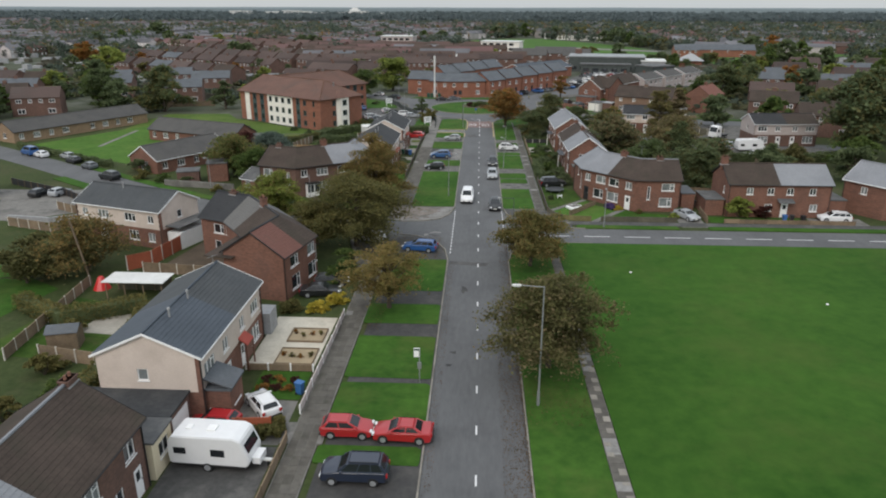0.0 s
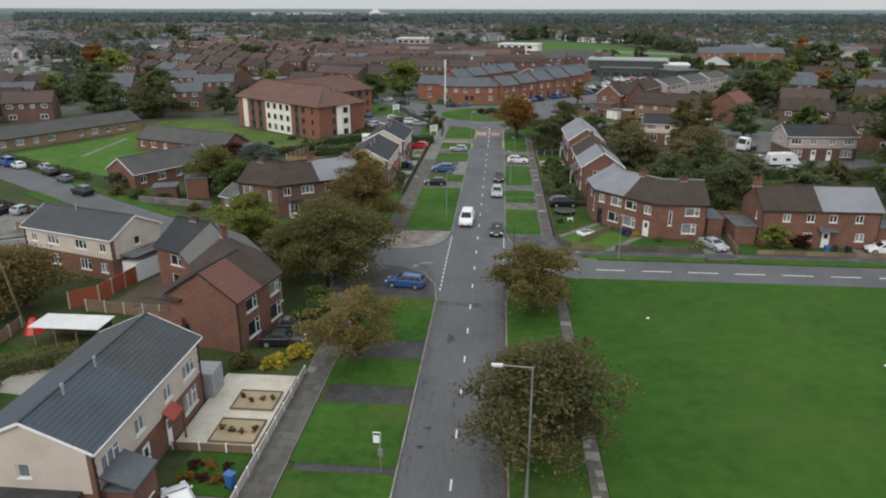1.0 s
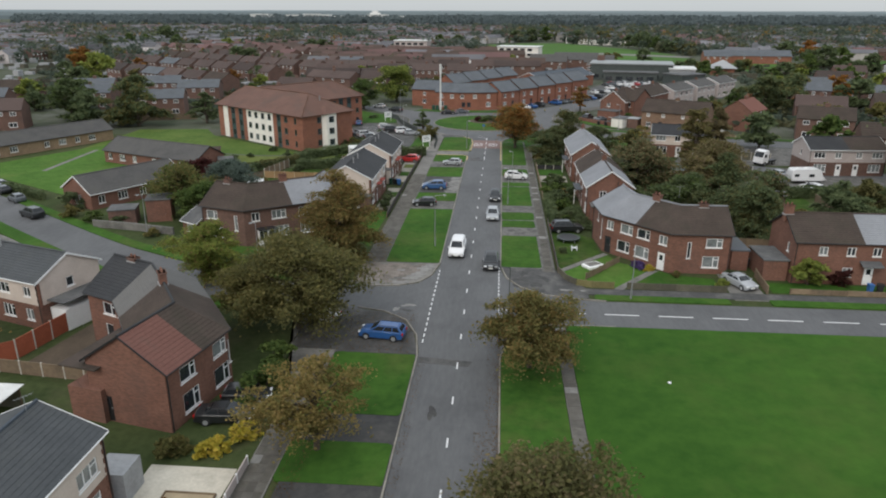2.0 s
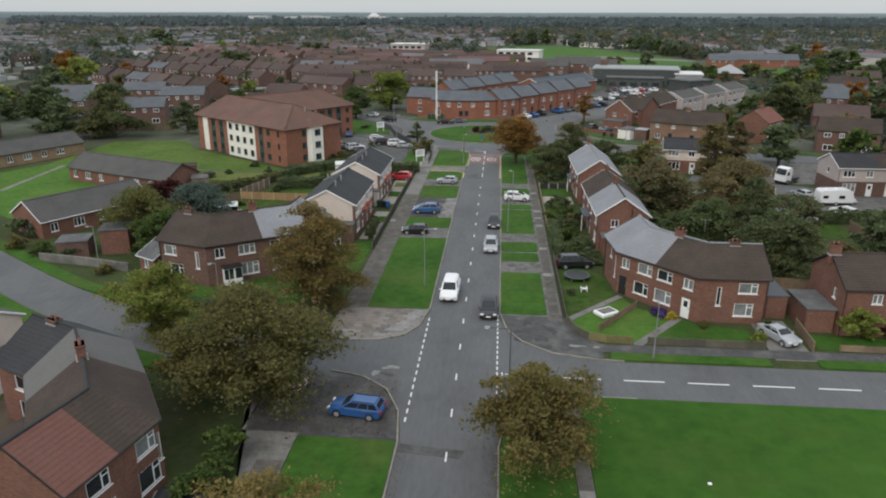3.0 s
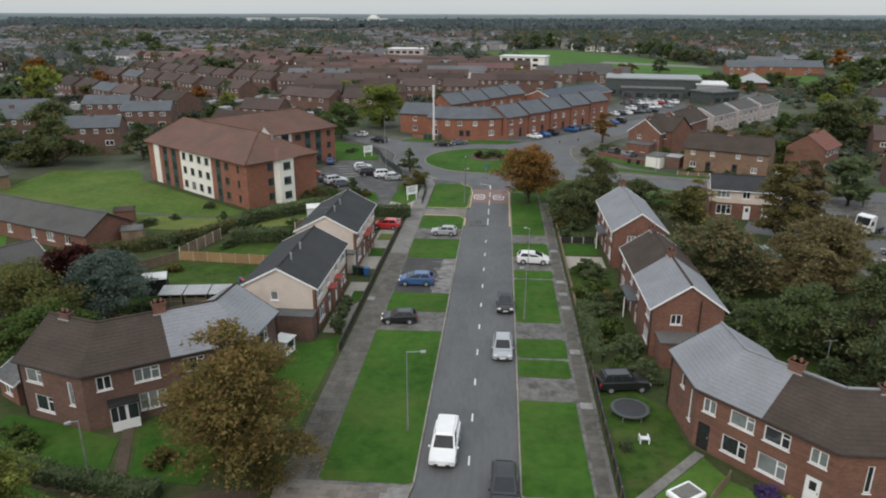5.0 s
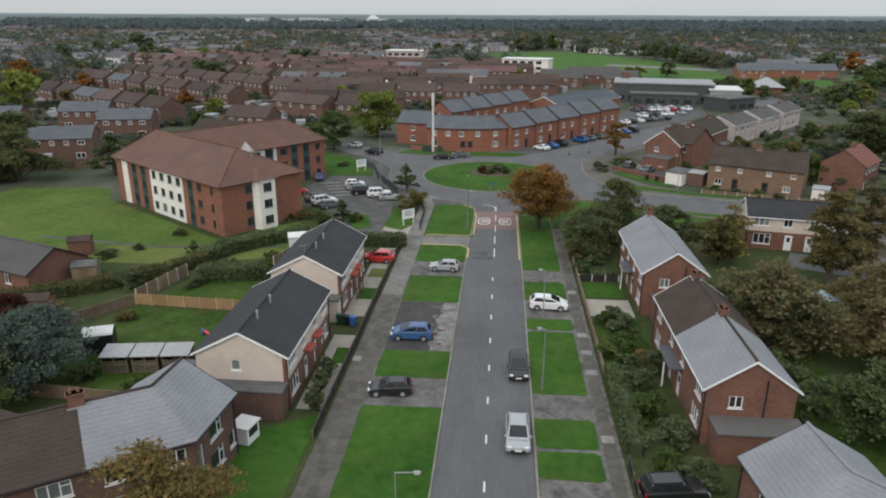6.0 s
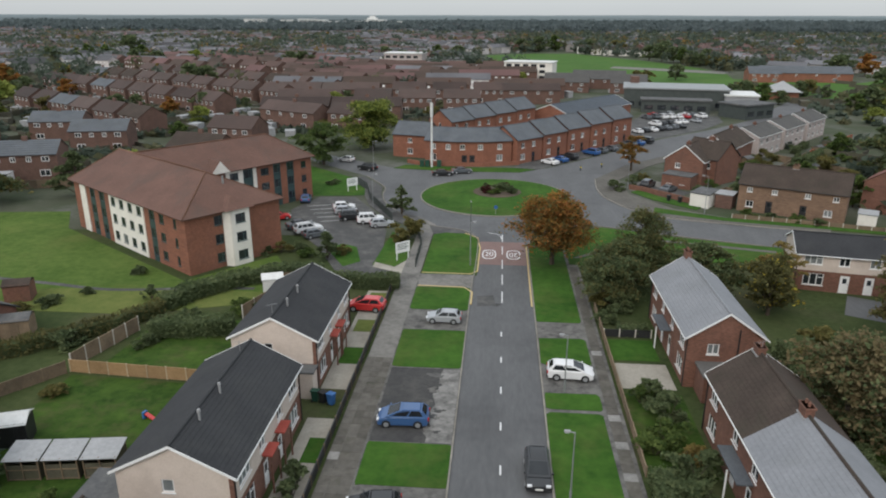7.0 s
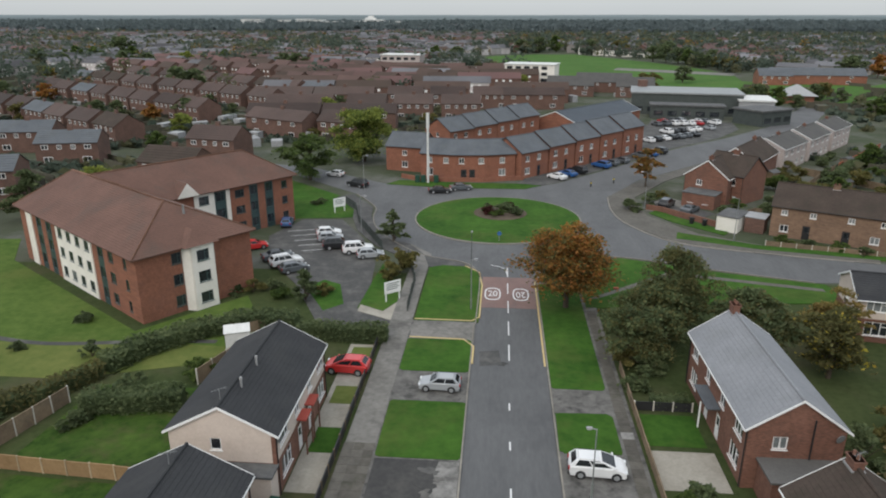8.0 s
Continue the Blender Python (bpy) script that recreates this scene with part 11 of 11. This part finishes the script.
for nm, mt in (("brick_walls", "brick_dark"), ("walls", "town_wall"), ("roofs", "town_roof"), ("red_roofs", "town_roof_red"), ("windows", "upvc"), ("pale_sheds", "sheet_dull"), ("dark_sheds", "timber_moss"), ("fences", "timber_moss")):
    me = bpy.data.meshes.new(nm)
    me.from_pydata(TOWN[nm][0], [], TOWN[nm][1])
    me.materials.append(M[mt])
    ob = new(nm, me)
    ob.parent = town
    ob["kind"] = "stuff"

# leaves past 1145 m: paler and bluer, with haze painted into the colour
M["wood_hazed"] = leaves("distant_wood_leaves_hazed", (0.088, 0.110, 0.112), (0.134, 0.160, 0.160), 0.12)
pts = {"wood": [], "wood_olive": [], "wood_gold": [], "wood_hazed": []}
count = 0
while count < 12500:
    near = count < 5200
    y = 345 + 800 * rt.uniform() ** 1.1 if near else 1145 + 1450 * rt.uniform() ** 1.2
    x = rt.uniform(-0.7, 0.7) * y
    clump = noise.noise((x * 0.008, y * 0.008, 3.0)) + 0.6 * noise.noise((x * 0.025, y * 0.025, 7.0))
    if not near:
        clump = noise.noise((x * 0.004, y * 0.004, 3.0)) + 0.25
    if in_field(x, y, 3.0) or (clump < 0.12 and rt.uniform() < ((0.86 if x < 0 else 0.6) if near else 0.9)):
        continue
    if y < 475 and -250 < x < 36 and rt.uniform() < 0.8 or (-30 < x < 205 and y < 470) or (40 < x < 98 and y < 372) or (-60 < x < 150 and 560 < y < 600):
        continue
    count += 1
    k = 55 if y < 650 else 30 if y < 1145 else 14
    r = rt.uniform(2.2, 4.0) + 3.2 * rt.uniform() ** 4 if y < 650 else rt.uniform(2.6, 5.4) if y < 1145 else rt.uniform(5.0, 9.0)
    q = rt.normal(size=(k, 3))
    q /= np.linalg.norm(q, axis=1)[:, None]
    q = q * r * rt.uniform(0.6, 1.0, (k, 1)) * np.array([1, 1, rt.uniform(0.75, 1.15)])
    kind = "wood_hazed" if y > 1145 else "wood" if rt.uniform() < 0.74 else "wood_olive" if rt.uniform() < 0.88 else "wood_gold"
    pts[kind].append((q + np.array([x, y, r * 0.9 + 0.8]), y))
# hedges and bushes between the estate gardens
for k in range(1500):
    y = rt.uniform(212, 372)
    x = -14 - rt.uniform() * (0.62 * y - 10) if rt.uniform() < 0.68 else 48 + rt.uniform() * (0.6 * y - 40)
    if (-66 < x < -14 and y < 262) or (x > 0 and (x < 98 and y > 262 or x < 66 and y < 262 and y > 206)):
        continue
    r = rt.uniform(0.5, 1.5)
    m = int(26 * r)
    q = rt.normal(size=(m, 3)) * np.array([r * rt.uniform(0.5, 1.6), r * 0.5, r * 0.35])
    a = radians(-35) if x < 0 else radians(45)
    q = np.column_stack([q[:, 0] * math.cos(a) - q[:, 1] * math.sin(a), q[:, 0] * math.sin(a) + q[:, 1] * math.cos(a), np.abs(q[:, 2] + r * 0.5)])
    pts["wood" if rt.uniform() < 0.7 else "wood_olive"].append((q + np.array([x, y, 0.1]), 300.0))
for k in range(420):
    x, y = rt.uniform(58, 165), rt.uniform(192, 340)
    if near_line(x, y, NE_ROAD, 11) or x < 60 + (y - 205) * 0.62 or x > 0.55 * y + 10:
        continue
    r = rt.uniform(0.7, 2.0)
    q = rt.normal(size=(int(24 * r), 3)) * np.array([r * rt.uniform(0.5, 1.4), r * 0.6, r * 0.45])
    q[:, 2] = np.abs(q[:, 2] + r * 0.5)
    pts["wood" if rt.uniform() < 0.7 else "wood_olive"].append((q + np.array([x, y, 0.1]), 300.0))
woods = thing("far_woods", pose(0, 0, 0), "distant autumn trees and woodland among the houses", "woodland")
woods["kind"] = "stuff"
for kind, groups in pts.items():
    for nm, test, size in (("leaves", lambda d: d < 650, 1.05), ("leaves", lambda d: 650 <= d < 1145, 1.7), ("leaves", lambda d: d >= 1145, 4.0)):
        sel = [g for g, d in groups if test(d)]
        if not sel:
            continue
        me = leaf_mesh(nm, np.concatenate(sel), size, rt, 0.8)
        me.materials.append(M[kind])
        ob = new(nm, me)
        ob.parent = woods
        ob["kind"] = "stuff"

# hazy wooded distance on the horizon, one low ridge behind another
for far, top, haze_glow, seed in ((2650, 12.0, 0.15, 0), (3400, 20.5, 0.25, 9), (4300, 27.2, 0.36, 17)):
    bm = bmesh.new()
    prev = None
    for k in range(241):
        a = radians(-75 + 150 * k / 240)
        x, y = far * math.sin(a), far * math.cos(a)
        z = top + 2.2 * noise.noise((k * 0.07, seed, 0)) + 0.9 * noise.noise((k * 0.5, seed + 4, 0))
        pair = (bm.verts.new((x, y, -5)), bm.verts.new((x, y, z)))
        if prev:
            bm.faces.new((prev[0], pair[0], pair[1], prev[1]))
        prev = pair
    # haze put in as a pale blue-grey glow, stronger on each farther ridge
    mh = material("far_land_haze_glow", (0.050, 0.066, 0.066), (0.085, 0.105, 0.108), 0.03, 0.004, 1.0, 0.0, stretch=(1, 1, 9))
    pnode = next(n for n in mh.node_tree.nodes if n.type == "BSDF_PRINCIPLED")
    pnode.inputs["Emission Color"].default_value, pnode.inputs["Emission Strength"].default_value = (0.42, 0.51, 0.56, 1), haze_glow
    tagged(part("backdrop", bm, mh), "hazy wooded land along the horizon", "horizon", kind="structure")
